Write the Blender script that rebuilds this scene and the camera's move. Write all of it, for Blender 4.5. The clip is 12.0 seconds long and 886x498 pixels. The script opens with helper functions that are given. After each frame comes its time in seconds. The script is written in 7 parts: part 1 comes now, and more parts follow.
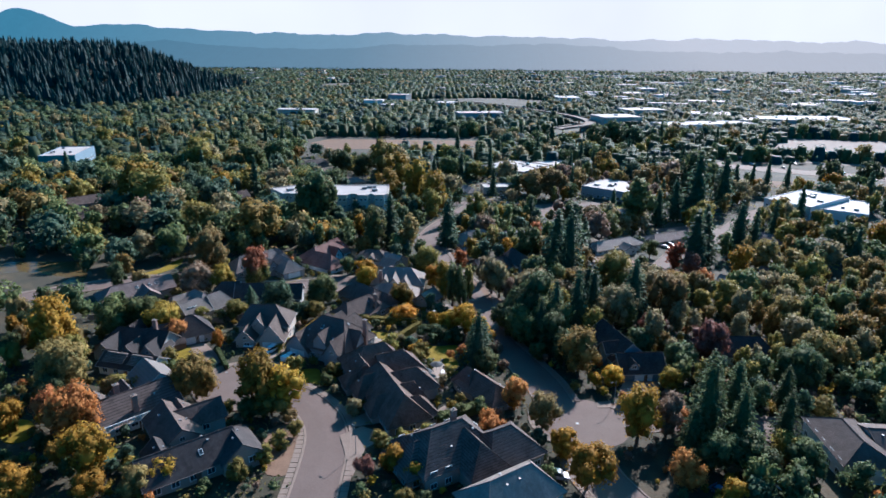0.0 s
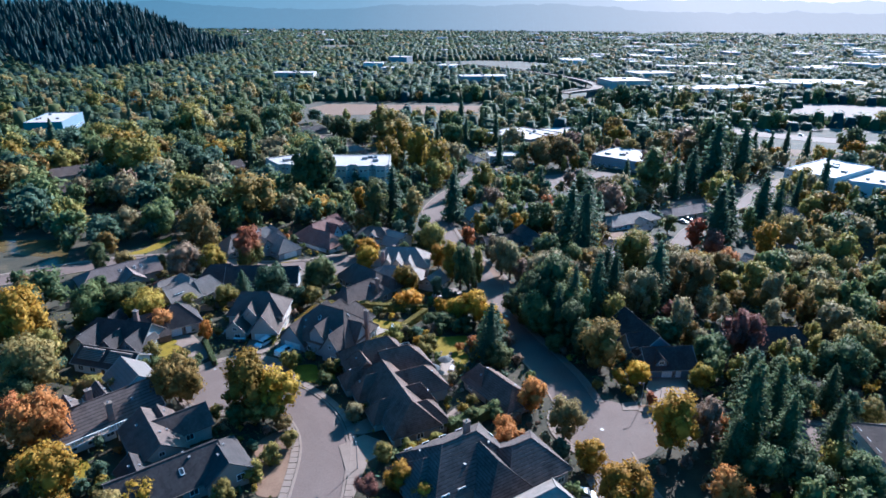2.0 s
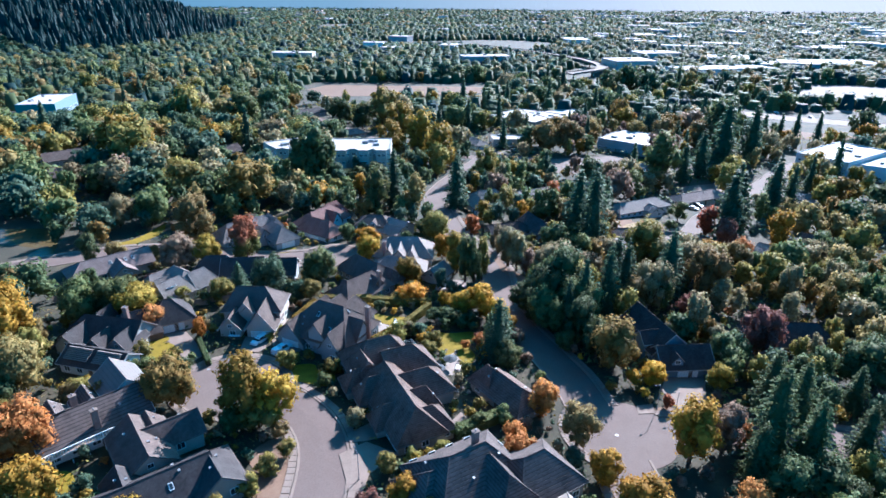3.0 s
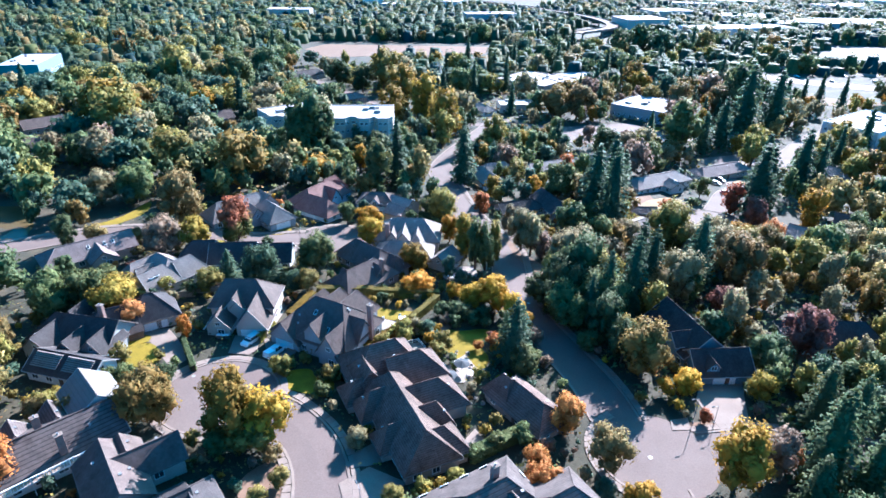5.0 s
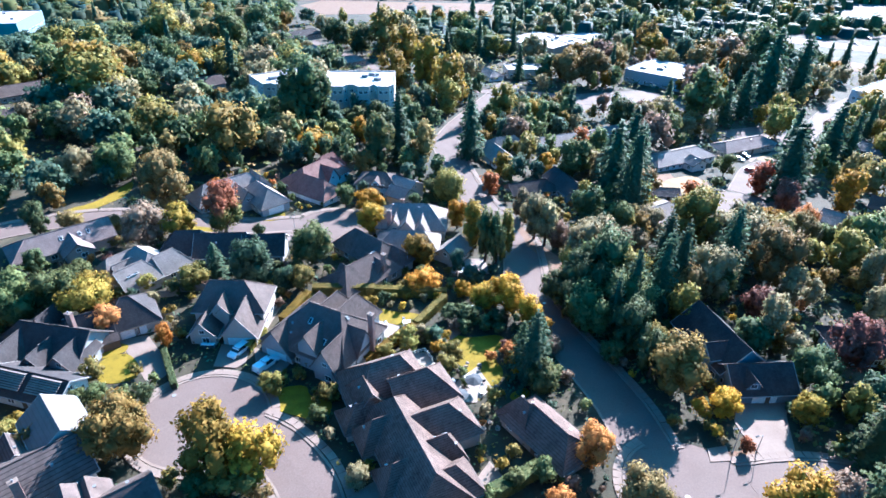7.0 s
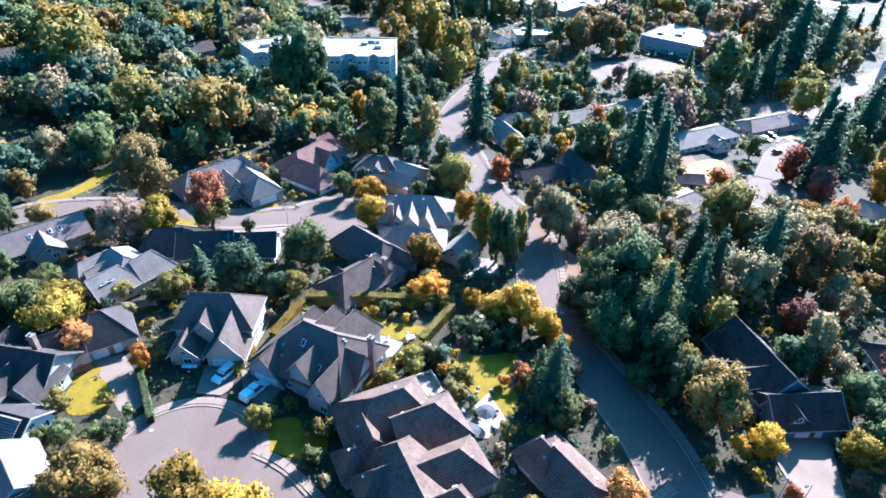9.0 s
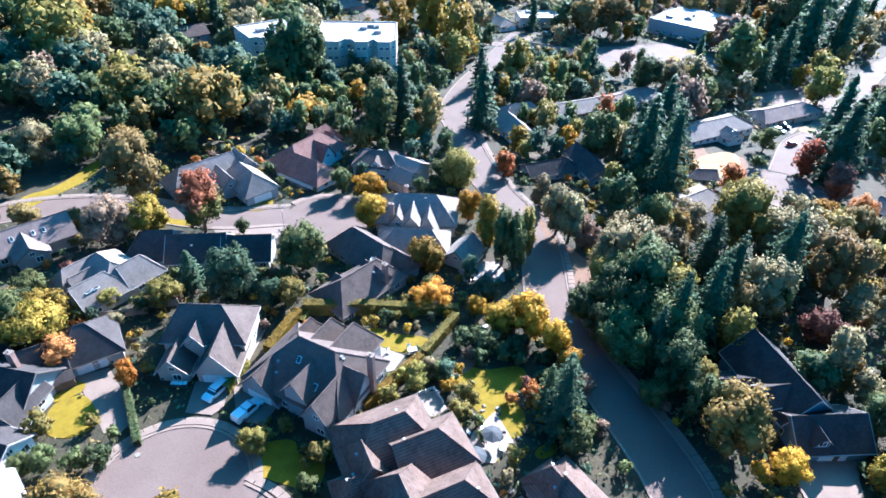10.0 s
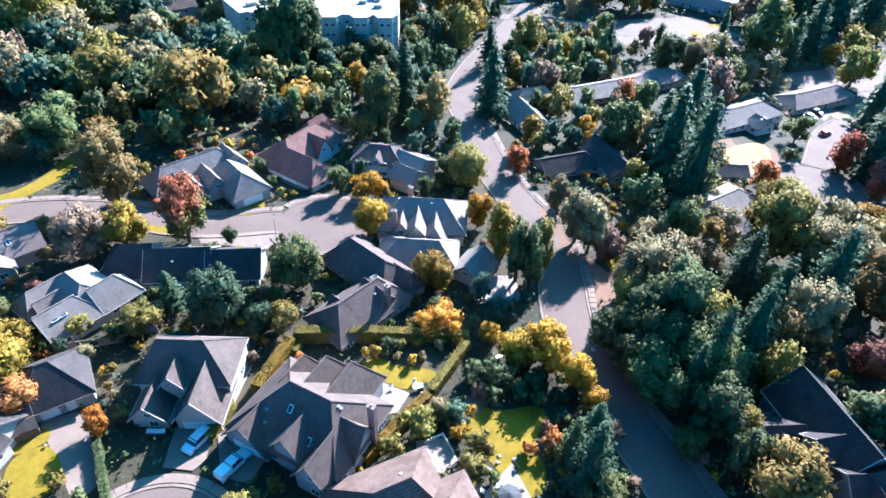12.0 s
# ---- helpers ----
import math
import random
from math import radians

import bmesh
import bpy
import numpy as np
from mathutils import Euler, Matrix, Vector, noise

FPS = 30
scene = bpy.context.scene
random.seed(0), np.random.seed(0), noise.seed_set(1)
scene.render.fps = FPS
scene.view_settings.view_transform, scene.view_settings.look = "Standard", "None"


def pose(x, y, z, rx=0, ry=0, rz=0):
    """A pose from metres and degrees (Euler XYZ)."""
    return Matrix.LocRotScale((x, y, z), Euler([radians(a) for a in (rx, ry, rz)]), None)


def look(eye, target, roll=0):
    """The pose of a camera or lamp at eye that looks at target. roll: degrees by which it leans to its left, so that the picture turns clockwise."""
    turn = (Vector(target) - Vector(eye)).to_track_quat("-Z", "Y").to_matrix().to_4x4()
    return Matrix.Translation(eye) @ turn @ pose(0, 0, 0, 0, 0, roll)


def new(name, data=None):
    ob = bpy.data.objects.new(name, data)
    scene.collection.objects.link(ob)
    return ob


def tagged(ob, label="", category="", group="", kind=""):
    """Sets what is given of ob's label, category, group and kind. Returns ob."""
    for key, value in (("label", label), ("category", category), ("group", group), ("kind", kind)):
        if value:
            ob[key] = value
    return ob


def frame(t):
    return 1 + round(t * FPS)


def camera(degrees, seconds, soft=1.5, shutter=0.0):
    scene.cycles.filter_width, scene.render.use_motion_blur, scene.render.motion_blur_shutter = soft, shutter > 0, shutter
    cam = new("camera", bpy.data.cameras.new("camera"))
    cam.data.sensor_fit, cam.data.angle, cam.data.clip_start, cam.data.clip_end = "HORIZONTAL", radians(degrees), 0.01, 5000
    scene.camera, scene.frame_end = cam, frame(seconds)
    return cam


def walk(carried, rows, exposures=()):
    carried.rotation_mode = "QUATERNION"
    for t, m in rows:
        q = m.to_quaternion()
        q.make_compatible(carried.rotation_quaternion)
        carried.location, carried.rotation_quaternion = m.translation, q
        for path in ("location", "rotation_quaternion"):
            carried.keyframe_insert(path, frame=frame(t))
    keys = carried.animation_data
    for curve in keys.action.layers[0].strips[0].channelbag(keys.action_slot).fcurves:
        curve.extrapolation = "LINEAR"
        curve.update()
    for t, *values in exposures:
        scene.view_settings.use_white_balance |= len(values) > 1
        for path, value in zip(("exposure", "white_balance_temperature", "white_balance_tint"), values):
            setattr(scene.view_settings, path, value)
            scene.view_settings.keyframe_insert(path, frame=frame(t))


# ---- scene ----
cam = camera(73.1, 12.0, 1.62)
PATH = [
    (0, (5.694, -45.578, 79.756), (5.699, -43.675, 79.14), 0.5),
    (0.5, (5.257, -41.591, 79.695), (5.261, -39.697, 79.052), 0.5),
    (1, (4.774, -37.571, 79.595), (4.777, -35.687, 78.925), 0.5),
    (1.5, (4.255, -33.522, 79.476), (4.258, -31.648, 78.777), 0.5),
    (2, (3.71, -29.448, 79.351), (3.713, -27.585, 78.625), 0.5),
    (2.5, (3.149, -25.353, 79.236), (3.151, -23.501, 78.481), 0.5),
    (3, (2.577, -21.241, 79.142), (2.579, -19.401, 78.358), 0.5),
    (3.5, (2.003, -17.115, 79.077), (2.005, -15.288, 78.264), 0.6),
    (5.5, (-0.216, -0.53, 79.234), (-0.214, 1.24, 78.303), 0.8),
    (6, (-0.734, 3.623, 79.387), (-0.731, 5.377, 78.427), 0.9),
    (6.5, (-1.232, 7.775, 79.583), (-1.229, 9.512, 78.592), 0.9),
    (7, (-1.711, 11.924, 79.816), (-1.707, 13.644, 78.795), 1.0),
    (9, (-3.454, 28.46, 80.938), (-3.448, 30.106, 79.803), 1.4),
    (9.5, (-3.86, 32.575, 81.203), (-3.853, 34.202, 80.04), 1.5),
    (10, (-4.263, 36.68, 81.429), (-4.255, 38.288, 80.24), 1.6),
    (10.5, (-4.668, 40.776, 81.596), (-4.66, 42.366, 80.382), 1.7),
    (11, (-5.082, 44.863, 81.681), (-5.074, 46.434, 80.444), 1.7),
    (11.5, (-5.513, 48.941, 81.661), (-5.505, 50.495, 80.402), 1.8),
    (12, (-5.97, 53.011, 81.509), (-5.962, 54.548, 80.23), 1.8),
]
walk(cam, [(t, look(eye, target, roll)) for t, eye, target, roll in PATH], [(0, 1.5, 4230, -3), (2.5, 2.06, 4000, -3), (5.5, 2.78, 3990, -2), (12, 2.85, 4060, -2)])

SUN_AZ, SUN_EL = 30.0, 28.5  # degrees: east of straight ahead, above the horizon

# ---- world and sun ----
world = bpy.data.worlds.new("daylight")
scene.world = world
world.use_nodes = True
sky = world.node_tree.nodes.new("ShaderNodeTexSky")
sky.sky_type = "NISHITA"
sky.sun_disc = False
sky.sun_elevation, sky.sun_rotation = radians(SUN_EL), radians(SUN_AZ)
sky.air_density, sky.dust_density, sky.ozone_density = 0.45, 1.4, 8.0
back = world.node_tree.nodes["Background"]
back.inputs["Strength"].default_value = 0.082
tint = world.node_tree.nodes.new("ShaderNodeMix")
tint.data_type, tint.blend_type = "RGBA", "MULTIPLY"
tint.inputs[0].default_value, tint.inputs[7].default_value = 1.0, (0.62, 1.03, 0.74, 1)  # hazy teal autumn sky
world.node_tree.links.new(sky.outputs[0], tint.inputs[6])
world.node_tree.links.new(tint.outputs[2], back.inputs["Color"])

sun_data = bpy.data.lights.new("sun", "SUN")
sun_data.energy, sun_data.angle, sun_data.color = 5.0, radians(0.55), (1.0, 0.66, 0.475)
sun = new("sun", sun_data)
sun_dir = Vector((math.sin(radians(SUN_AZ)) * math.cos(radians(SUN_EL)), math.cos(radians(SUN_AZ)) * math.cos(radians(SUN_EL)), math.sin(radians(SUN_EL))))
sun.matrix_world = look(sun_dir * 300, (0, 0, 0))


# ---- materials ----
def node_mat(name):
    m = bpy.data.materials.new(name)
    m.use_nodes = True
    nt = m.node_tree
    return m, nt, nt.nodes["Principled BSDF"]


def link(nt, a, b):
    nt.links.new(a, b)


def noise_fac(nt, scale, detail=4.0, coord="Object", rough=0.6):
    tc = nt.nodes.new("ShaderNodeTexCoord")
    n = nt.nodes.new("ShaderNodeTexNoise")
    n.inputs["Scale"].default_value, n.inputs["Detail"].default_value, n.inputs["Roughness"].default_value = scale, detail, rough
    link(nt, tc.outputs[coord], n.inputs["Vector"])
    return n.outputs["Fac"]


def ramp(nt, fac, stops):
    r = nt.nodes.new("ShaderNodeValToRGB")
    els = r.color_ramp.elements
    while len(els) < len(stops):
        els.new(0.5)
    for e, (p, c) in zip(els, stops):
        e.position, e.color = p, (*c, 1)
    link(nt, fac, r.inputs["Fac"])
    return r.outputs["Color"]


def mix(nt, fac, a, b, blend="MIX"):
    n = nt.nodes.new("ShaderNodeMix")
    n.data_type, n.blend_type = "RGBA", blend
    for sock, v in ((n.inputs[0], fac), (n.inputs[6], a), (n.inputs[7], b)):
        if isinstance(v, (int, float)):
            sock.default_value = v
        elif isinstance(v, tuple):
            sock.default_value = (*v, 1)
        else:
            link(nt, v, sock)
    return n.outputs[2]


def calc(nt, op, a, b=0.0):
    n = nt.nodes.new("ShaderNodeMath")
    n.operation = op
    for sock, v in zip(n.inputs, (a, b)):
        if isinstance(v, (int, float)):
            sock.default_value = v
        else:
            link(nt, v, sock)
    return n.outputs[0]


def bump(nt, bsdf, height, strength=0.4, distance=0.05):
    b = nt.nodes.new("ShaderNodeBump")
    b.inputs["Strength"].default_value, b.inputs["Distance"].default_value = strength, distance
    link(nt, height, b.inputs["Height"])
    link(nt, b.outputs[0], bsdf.inputs["Normal"])


def surface(name, dark, light, big=0.15, fine=6.0, rough=0.85, relief=0.3, metal=0.0, coord="Object", stain=0.35):
    """A worn surface: broad stains and fine grain between two colours."""
    m, nt, bsdf = node_mat(name)
    broad, grain = noise_fac(nt, big, 5, coord), noise_fac(nt, fine, 6, coord)
    base = ramp(nt, broad, [(0.3, dark), (0.72, light)])
    speck = ramp(nt, grain, [(0.3, tuple(c * 0.62 for c in dark)), (0.7, tuple(min(1, c * 1.12) for c in light))])
    link(nt, mix(nt, stain, base, speck), bsdf.inputs["Base Color"])
    bsdf.inputs["Roughness"].default_value, bsdf.inputs["Metallic"].default_value, bsdf.inputs["Specular IOR Level"].default_value = rough, metal, 0.5 if rough < 0.7 else 0.2
    if relief:
        bump(nt, bsdf, grain, relief, 0.04)
    return m


def roof_mat(name, dark, light, course, groove=0.55, rough=0.8):
    """Shingles or tiles: rows that follow the height, patched tones, weathered streaks."""
    m, nt, bsdf = node_mat(name)
    tc = nt.nodes.new("ShaderNodeTexCoord")
    sep = nt.nodes.new("ShaderNodeSeparateXYZ")
    link(nt, tc.outputs["Object"], sep.inputs[0])
    row = calc(nt, "FRACT", calc(nt, "DIVIDE", sep.outputs["Z"], course))
    cell = nt.nodes.new("ShaderNodeTexVoronoi")
    cell.inputs["Scale"].default_value = 2.2
    link(nt, tc.outputs["Object"], cell.inputs["Vector"])
    tone = mix(nt, 0.45, ramp(nt, noise_fac(nt, 0.35, 5), [(0.36, dark), (0.64, light)]), ramp(nt, cell.outputs["Color"], [(0.1, dark), (0.9, light)]))
    info = nt.nodes.new("ShaderNodeObjectInfo")
    tone = mix(nt, calc(nt, "MULTIPLY", info.outputs["Random"], 0.25), tone, light)
    shade = ramp(nt, row, [(0.0, (groove,) * 3), (0.3, (1, 1, 1))])
    link(nt, mix(nt, 1.0, tone, shade, "MULTIPLY"), bsdf.inputs["Base Color"])
    bsdf.inputs["Roughness"].default_value, bsdf.inputs["Specular IOR Level"].default_value = rough, 0.12
    bump(nt, bsdf, row, 0.6, course * 0.5)
    return m


def leaf_mat(name, a, b, top=None, height=9.0):
    """Foliage that lets light through; the tone shifts from leaf to leaf and tree to tree."""
    m, nt, bsdf = node_mat(name)
    geo, info = nt.nodes.new("ShaderNodeNewGeometry"), nt.nodes.new("ShaderNodeObjectInfo")
    fac = calc(nt, "ADD", calc(nt, "MULTIPLY", geo.outputs["Random Per Island"], 0.32), calc(nt, "MULTIPLY", noise_fac(nt, 0.35, 3), 0.75))
    col = ramp(nt, fac, [(0.25, a), (0.8, b)])
    if top:
        tc, sep = nt.nodes.new("ShaderNodeTexCoord"), nt.nodes.new("ShaderNodeSeparateXYZ")
        link(nt, tc.outputs["Object"], sep.inputs[0])
        up = calc(nt, "ADD", calc(nt, "DIVIDE", sep.outputs["Z"], height), calc(nt, "MULTIPLY", noise_fac(nt, 0.5, 3), 0.5))
        col = mix(nt, ramp(nt, up, [(0.85, (0, 0, 0)), (1.15, (1, 1, 1))]), col, top)
    hsv = nt.nodes.new("ShaderNodeHueSaturation")
    link(nt, calc(nt, "ADD", 0.49, calc(nt, "MULTIPLY", info.outputs["Random"], 0.024)), hsv.inputs["Hue"])
    link(nt, calc(nt, "ADD", 0.9, calc(nt, "MULTIPLY", info.outputs["Random"], 0.55)), hsv.inputs["Value"])
    link(nt, col, hsv.inputs["Color"])
    link(nt, hsv.outputs[0], bsdf.inputs["Base Color"])
    bsdf.inputs["Roughness"].default_value, bsdf.inputs["Specular IOR Level"].default_value = 0.7, 0.12
    trans, blend = nt.nodes.new("ShaderNodeBsdfTranslucent"), nt.nodes.new("ShaderNodeMixShader")
    link(nt, hsv.outputs[0], trans.inputs["Color"])
    blend.inputs[0].default_value = 0.38
    link(nt, bsdf.outputs[0], blend.inputs[1])
    link(nt, trans.outputs[0], blend.inputs[2])
    link(nt, blend.outputs[0], nt.nodes["Material Output"].inputs["Surface"])
    return m


LEAVES = {
    "green": leaf_mat("leaves_green", (0.052, 0.074, 0.03), (0.15, 0.155, 0.052)),
    "dark": leaf_mat("leaves_dark", (0.04, 0.06, 0.03), (0.11, 0.125, 0.048)),
    "conifer": leaf_mat("needles_dark", (0.032, 0.052, 0.032), (0.08, 0.108, 0.055)),
    # darker copy of the conifer tone, with the backlit hill's shade in its colour
    "hill": leaf_mat("needles_hill_shade", (0.013, 0.034, 0.034), (0.03, 0.06, 0.056)),
    "bluegreen": leaf_mat("leaves_bluegreen", (0.042, 0.07, 0.05), (0.1, 0.135, 0.08)),
    "olive": leaf_mat("leaves_olive", (0.095, 0.096, 0.026), (0.27, 0.215, 0.05)),
    "oliveyellow": leaf_mat("leaves_olive_yellow", (0.1, 0.084, 0.015), (0.3, 0.2, 0.028)),
    "oliverust": leaf_mat("leaves_olive_rust", (0.095, 0.083, 0.023), (0.28, 0.185, 0.046)),
    "yellow": leaf_mat("leaves_yellow", (0.2, 0.125, 0.011), (0.46, 0.265, 0.02)),
    "gold": leaf_mat("leaves_gold", (0.18, 0.115, 0.012), (0.44, 0.26, 0.022)),
    "amber": leaf_mat("leaves_amber", (0.135, 0.095, 0.014), (0.4, 0.235, 0.022)),
    "orange": leaf_mat("leaves_orange", (0.23, 0.11, 0.014), (0.5, 0.235, 0.026)),
    "coral": leaf_mat("leaves_coral", (0.25, 0.1, 0.032), (0.5, 0.235, 0.075)),
    "red": leaf_mat("leaves_red", (0.13, 0.05, 0.022), (0.32, 0.1, 0.05)),
    "plum": leaf_mat("leaves_plum", (0.085, 0.047, 0.036), (0.21, 0.095, 0.07)),
    "rust": leaf_mat("leaves_rust", (0.165, 0.071, 0.024), (0.425, 0.177, 0.047)),
    "rustgrey": leaf_mat("leaves_rust_grey", (0.1, 0.075, 0.055), (0.25, 0.17, 0.115)),
    "brown": leaf_mat("leaves_brown", (0.092, 0.078, 0.03), (0.26, 0.185, 0.065)),
    "pale": leaf_mat("leaves_pale", (0.115, 0.108, 0.055), (0.29, 0.235, 0.12)),
    "redgreen": leaf_mat("leaves_red_topped", (0.047, 0.071, 0.021), (0.153, 0.13, 0.035), top=(0.2, 0.07, 0.036), height=8.6),
}
WORD = {"green": "green", "dark": "dark green", "conifer": "dark blue-green", "hill": "deep blue-green", "bluegreen": "blue-green", "olive": "olive green", "oliveyellow": "yellowing olive",
        "oliverust": "rusty olive", "yellow": "bright yellow", "gold": "golden yellow", "amber": "amber", "orange": "orange", "coral": "coral red", "red": "red",
        "plum": "plum red", "rust": "rust coloured", "rustgrey": "thin grey-brown", "brown": "brownish", "pale": "pale green", "redgreen": "red-topped green"}
BARK = surface("bark", (0.05, 0.035, 0.025), (0.14, 0.10, 0.07), 0.8, 9, 0.95, 0.8)
ASPHALT = surface("asphalt", (0.105, 0.078, 0.066), (0.145, 0.111, 0.095), 0.12, 4, 0.88, 0.25, coord="Object")
PATCHED = surface("asphalt_patch", (0.05, 0.047, 0.046), (0.075, 0.07, 0.068), 0.2, 5, 0.9, 0.25)
CONCRETE = surface("concrete", (0.155, 0.12, 0.096), (0.225, 0.18, 0.147), 0.25, 5, 0.9, 0.2)
PATIO = surface("patio_stone", (0.21, 0.174, 0.146), (0.31, 0.262, 0.222), 0.6, 4, 0.85, 0.2)
DIRT = surface("dry_soil", (0.12, 0.075, 0.048), (0.2, 0.135, 0.09), 0.3, 5, 0.95, 0.5)
LAWN = {"lit": surface("lawn_grass", (0.105, 0.08, 0.004), (0.225, 0.165, 0.006), 0.5, 7, 0.95, 0.8),
        "dry": surface("dry_grass", (0.19, 0.135, 0.065), (0.3, 0.225, 0.12), 0.4, 6, 0.95, 0.8)}
WHITE = surface("white_paint", (0.66, 0.66, 0.64), (0.8, 0.8, 0.78), 0.8, 5, 0.6, 0.05)
METAL = surface("grey_metal", (0.2, 0.2, 0.205), (0.32, 0.325, 0.33), 1.0, 8, 0.6, 0.05, metal=0.4)
BLACK = surface("black_rubber", (0.015, 0.015, 0.016), (0.03, 0.03, 0.032), 2, 12, 0.85, 0.1)
BRICK = surface("chimney_brick", (0.16, 0.10, 0.085), (0.30, 0.2, 0.16), 1.4, 7, 0.9, 0.5)
WOOD = surface("weathered_wood", (0.20, 0.15, 0.11), (0.36, 0.29, 0.23), 1.0, 9, 0.85, 0.4)
DARKWOOD = surface("dark_wood", (0.08, 0.055, 0.04), (0.16, 0.11, 0.08), 1.0, 9, 0.85, 0.4)
MEMBRANE = surface("roof_membrane", (0.34, 0.31, 0.29), (0.47, 0.43, 0.4), 0.08, 2, 0.8, 0.1)
TEAL = surface("teal_cladding", (0.05, 0.2, 0.2), (0.08, 0.26, 0.26), 0.2, 4, 0.6, 0.05)
UMBER = surface("dark_canvas", (0.05, 0.055, 0.06), (0.09, 0.095, 0.10), 1.0, 8, 0.9, 0.2)
PINK = surface("pink_canvas", (0.5, 0.13, 0.12), (0.68, 0.24, 0.2), 1.0, 8, 0.9, 0.2)
ROOF = {
    "charcoal": roof_mat("charcoal_shingles", (0.031, 0.028, 0.028), (0.072, 0.064, 0.063), 0.13),
    "slate": roof_mat("grey_shingles", (0.067, 0.052, 0.046), (0.138, 0.109, 0.095), 0.13),
    "shake": roof_mat("brown_shakes", (0.052, 0.036, 0.029), (0.166, 0.120, 0.098), 0.3, 0.35),
    "tile": roof_mat("grey_tiles", (0.053, 0.043, 0.039), (0.138, 0.112, 0.101), 0.36, 0.22),
    "brownroof": roof_mat("brown_shingles", (0.12, 0.095, 0.085), (0.23, 0.185, 0.17), 0.13),
    "redtile": roof_mat("red_tiles", (0.12, 0.066, 0.054), (0.24, 0.145, 0.122), 0.2, 0.5),
    "metal": roof_mat("white_roof_sheets", (0.125, 0.11, 0.1), (0.165, 0.148, 0.135), 0.5, 0.8, 0.6),
    "pale": roof_mat("pale_shingles", (0.16, 0.138, 0.122), (0.28, 0.245, 0.22), 0.13, 0.7),
}
WALL = {k: surface("siding_" + k, tuple(c * 0.85 for c in v), v, 0.5, 6, 0.8, 0.1) for k, v in {
    "cream": (0.46, 0.40, 0.335), "grey": (0.33, 0.33, 0.33), "taupe": (0.32, 0.27, 0.23), "white": (0.66, 0.65, 0.63),
    "paleblue": (0.45, 0.56, 0.62), "bluegrey": (0.16, 0.22, 0.27), "sand": (0.48, 0.43, 0.36)}.items()}


FASCIA = {"light": surface("pale_fascia_boards", (0.3, 0.28, 0.26), (0.4, 0.37, 0.34), 0.8, 6, 0.7, 0.05),
          "dark": surface("brown_fascia_boards", (0.1, 0.085, 0.075), (0.17, 0.145, 0.13), 0.8, 6, 0.75, 0.05)}


def glass_mat():
    m, nt, bsdf = node_mat("window_glass")
    link(nt, ramp(nt, noise_fac(nt, 0.7, 2), [(0.3, (0.02, 0.03, 0.04)), (0.7, (0.05, 0.065, 0.075))]), bsdf.inputs["Base Color"])
    bsdf.inputs["Roughness"].default_value, bsdf.inputs["Specular IOR Level"].default_value = 0.12, 0.5
    return m


def water_mat():
    m, nt, bsdf = node_mat("pond_water")
    link(nt, ramp(nt, noise_fac(nt, 0.06, 3), [(0.3, (0.075, 0.055, 0.022)), (0.7, (0.12, 0.09, 0.035))]), bsdf.inputs["Base Color"])
    bsdf.inputs["Roughness"].default_value, bsdf.inputs["Specular IOR Level"].default_value = 0.25, 0.25
    bump(nt, bsdf, noise_fac(nt, 1.5, 3), 0.12, 0.05)
    return m


def paint_mat(name, c):
    m, nt, bsdf = node_mat(name)
    link(nt, ramp(nt, noise_fac(nt, 1.2, 3), [(0.3, tuple(v * 0.9 for v in c)), (0.7, c)]), bsdf.inputs["Base Color"])
    bsdf.inputs["Roughness"].default_value, bsdf.inputs["Coat Weight"].default_value = 0.42, 0.25
    return m


def ground_mat():
    """Open ground: leaf litter, rough grass and bare soil in patches."""
    m, nt, bsdf = node_mat("ground_cover")
    wide, mid, fine = (noise_fac(nt, s, 6) for s in (0.018, 0.11, 1.6))
    a = ramp(nt, mid, [(0.32, (0.022, 0.022, 0.01)), (0.55, (0.042, 0.036, 0.016)), (0.75, (0.11, 0.081, 0.038))])
    b = ramp(nt, mid, [(0.35, (0.022, 0.024, 0.011)), (0.7, (0.066, 0.051, 0.024))])
    c = mix(nt, ramp(nt, wide, [(0.42, (0, 0, 0)), (0.62, (1, 1, 1))]), a, b)
    link(nt, mix(nt, 0.5, c, ramp(nt, fine, [(0.3, (0.3, 0.3, 0.3)), (0.75, (1, 1, 1))]), "MULTIPLY"), bsdf.inputs["Base Color"])
    bsdf.inputs["Roughness"].default_value = 0.95
    bump(nt, bsdf, fine, 0.9, 0.15)
    return m


GLASS, WATER, GROUND = glass_mat(), water_mat(), ground_mat()
PAINT = {"white": paint_mat("car_white", (0.84, 0.85, 0.86)), "silver": paint_mat("car_silver", (0.28, 0.285, 0.3)), "red": paint_mat("car_red", (0.3, 0.03, 0.03)),
         "dark": paint_mat("car_dark", (0.03, 0.035, 0.045)), "blue": paint_mat("car_blue", (0.05, 0.1, 0.22))}


# ---- shaping helpers ----
ROADWAY = []
def soft(v):
    return np.logaddexp(0.0, v)


def heights(x, y):
    """Height of the ground: it falls away from the houses and levels out in the valley; a wooded hill stands far off."""
    z = -13.0 + 2.0 * soft((4.8 - 0.0406 * x - 0.0478 * y + 13.0) / 2.0)
    z = 7.0 - 2.0 * soft((7.0 - z) / 2.0)
    s = np.clip((-505.0 - x) / 230.0, 0, 1)
    return z + 92.0 * s * s * (3 - 2 * s) * np.exp(-(((y - 1350.0) / 330.0) ** 2))


def zg(x, y):
    return float(heights(x, y))


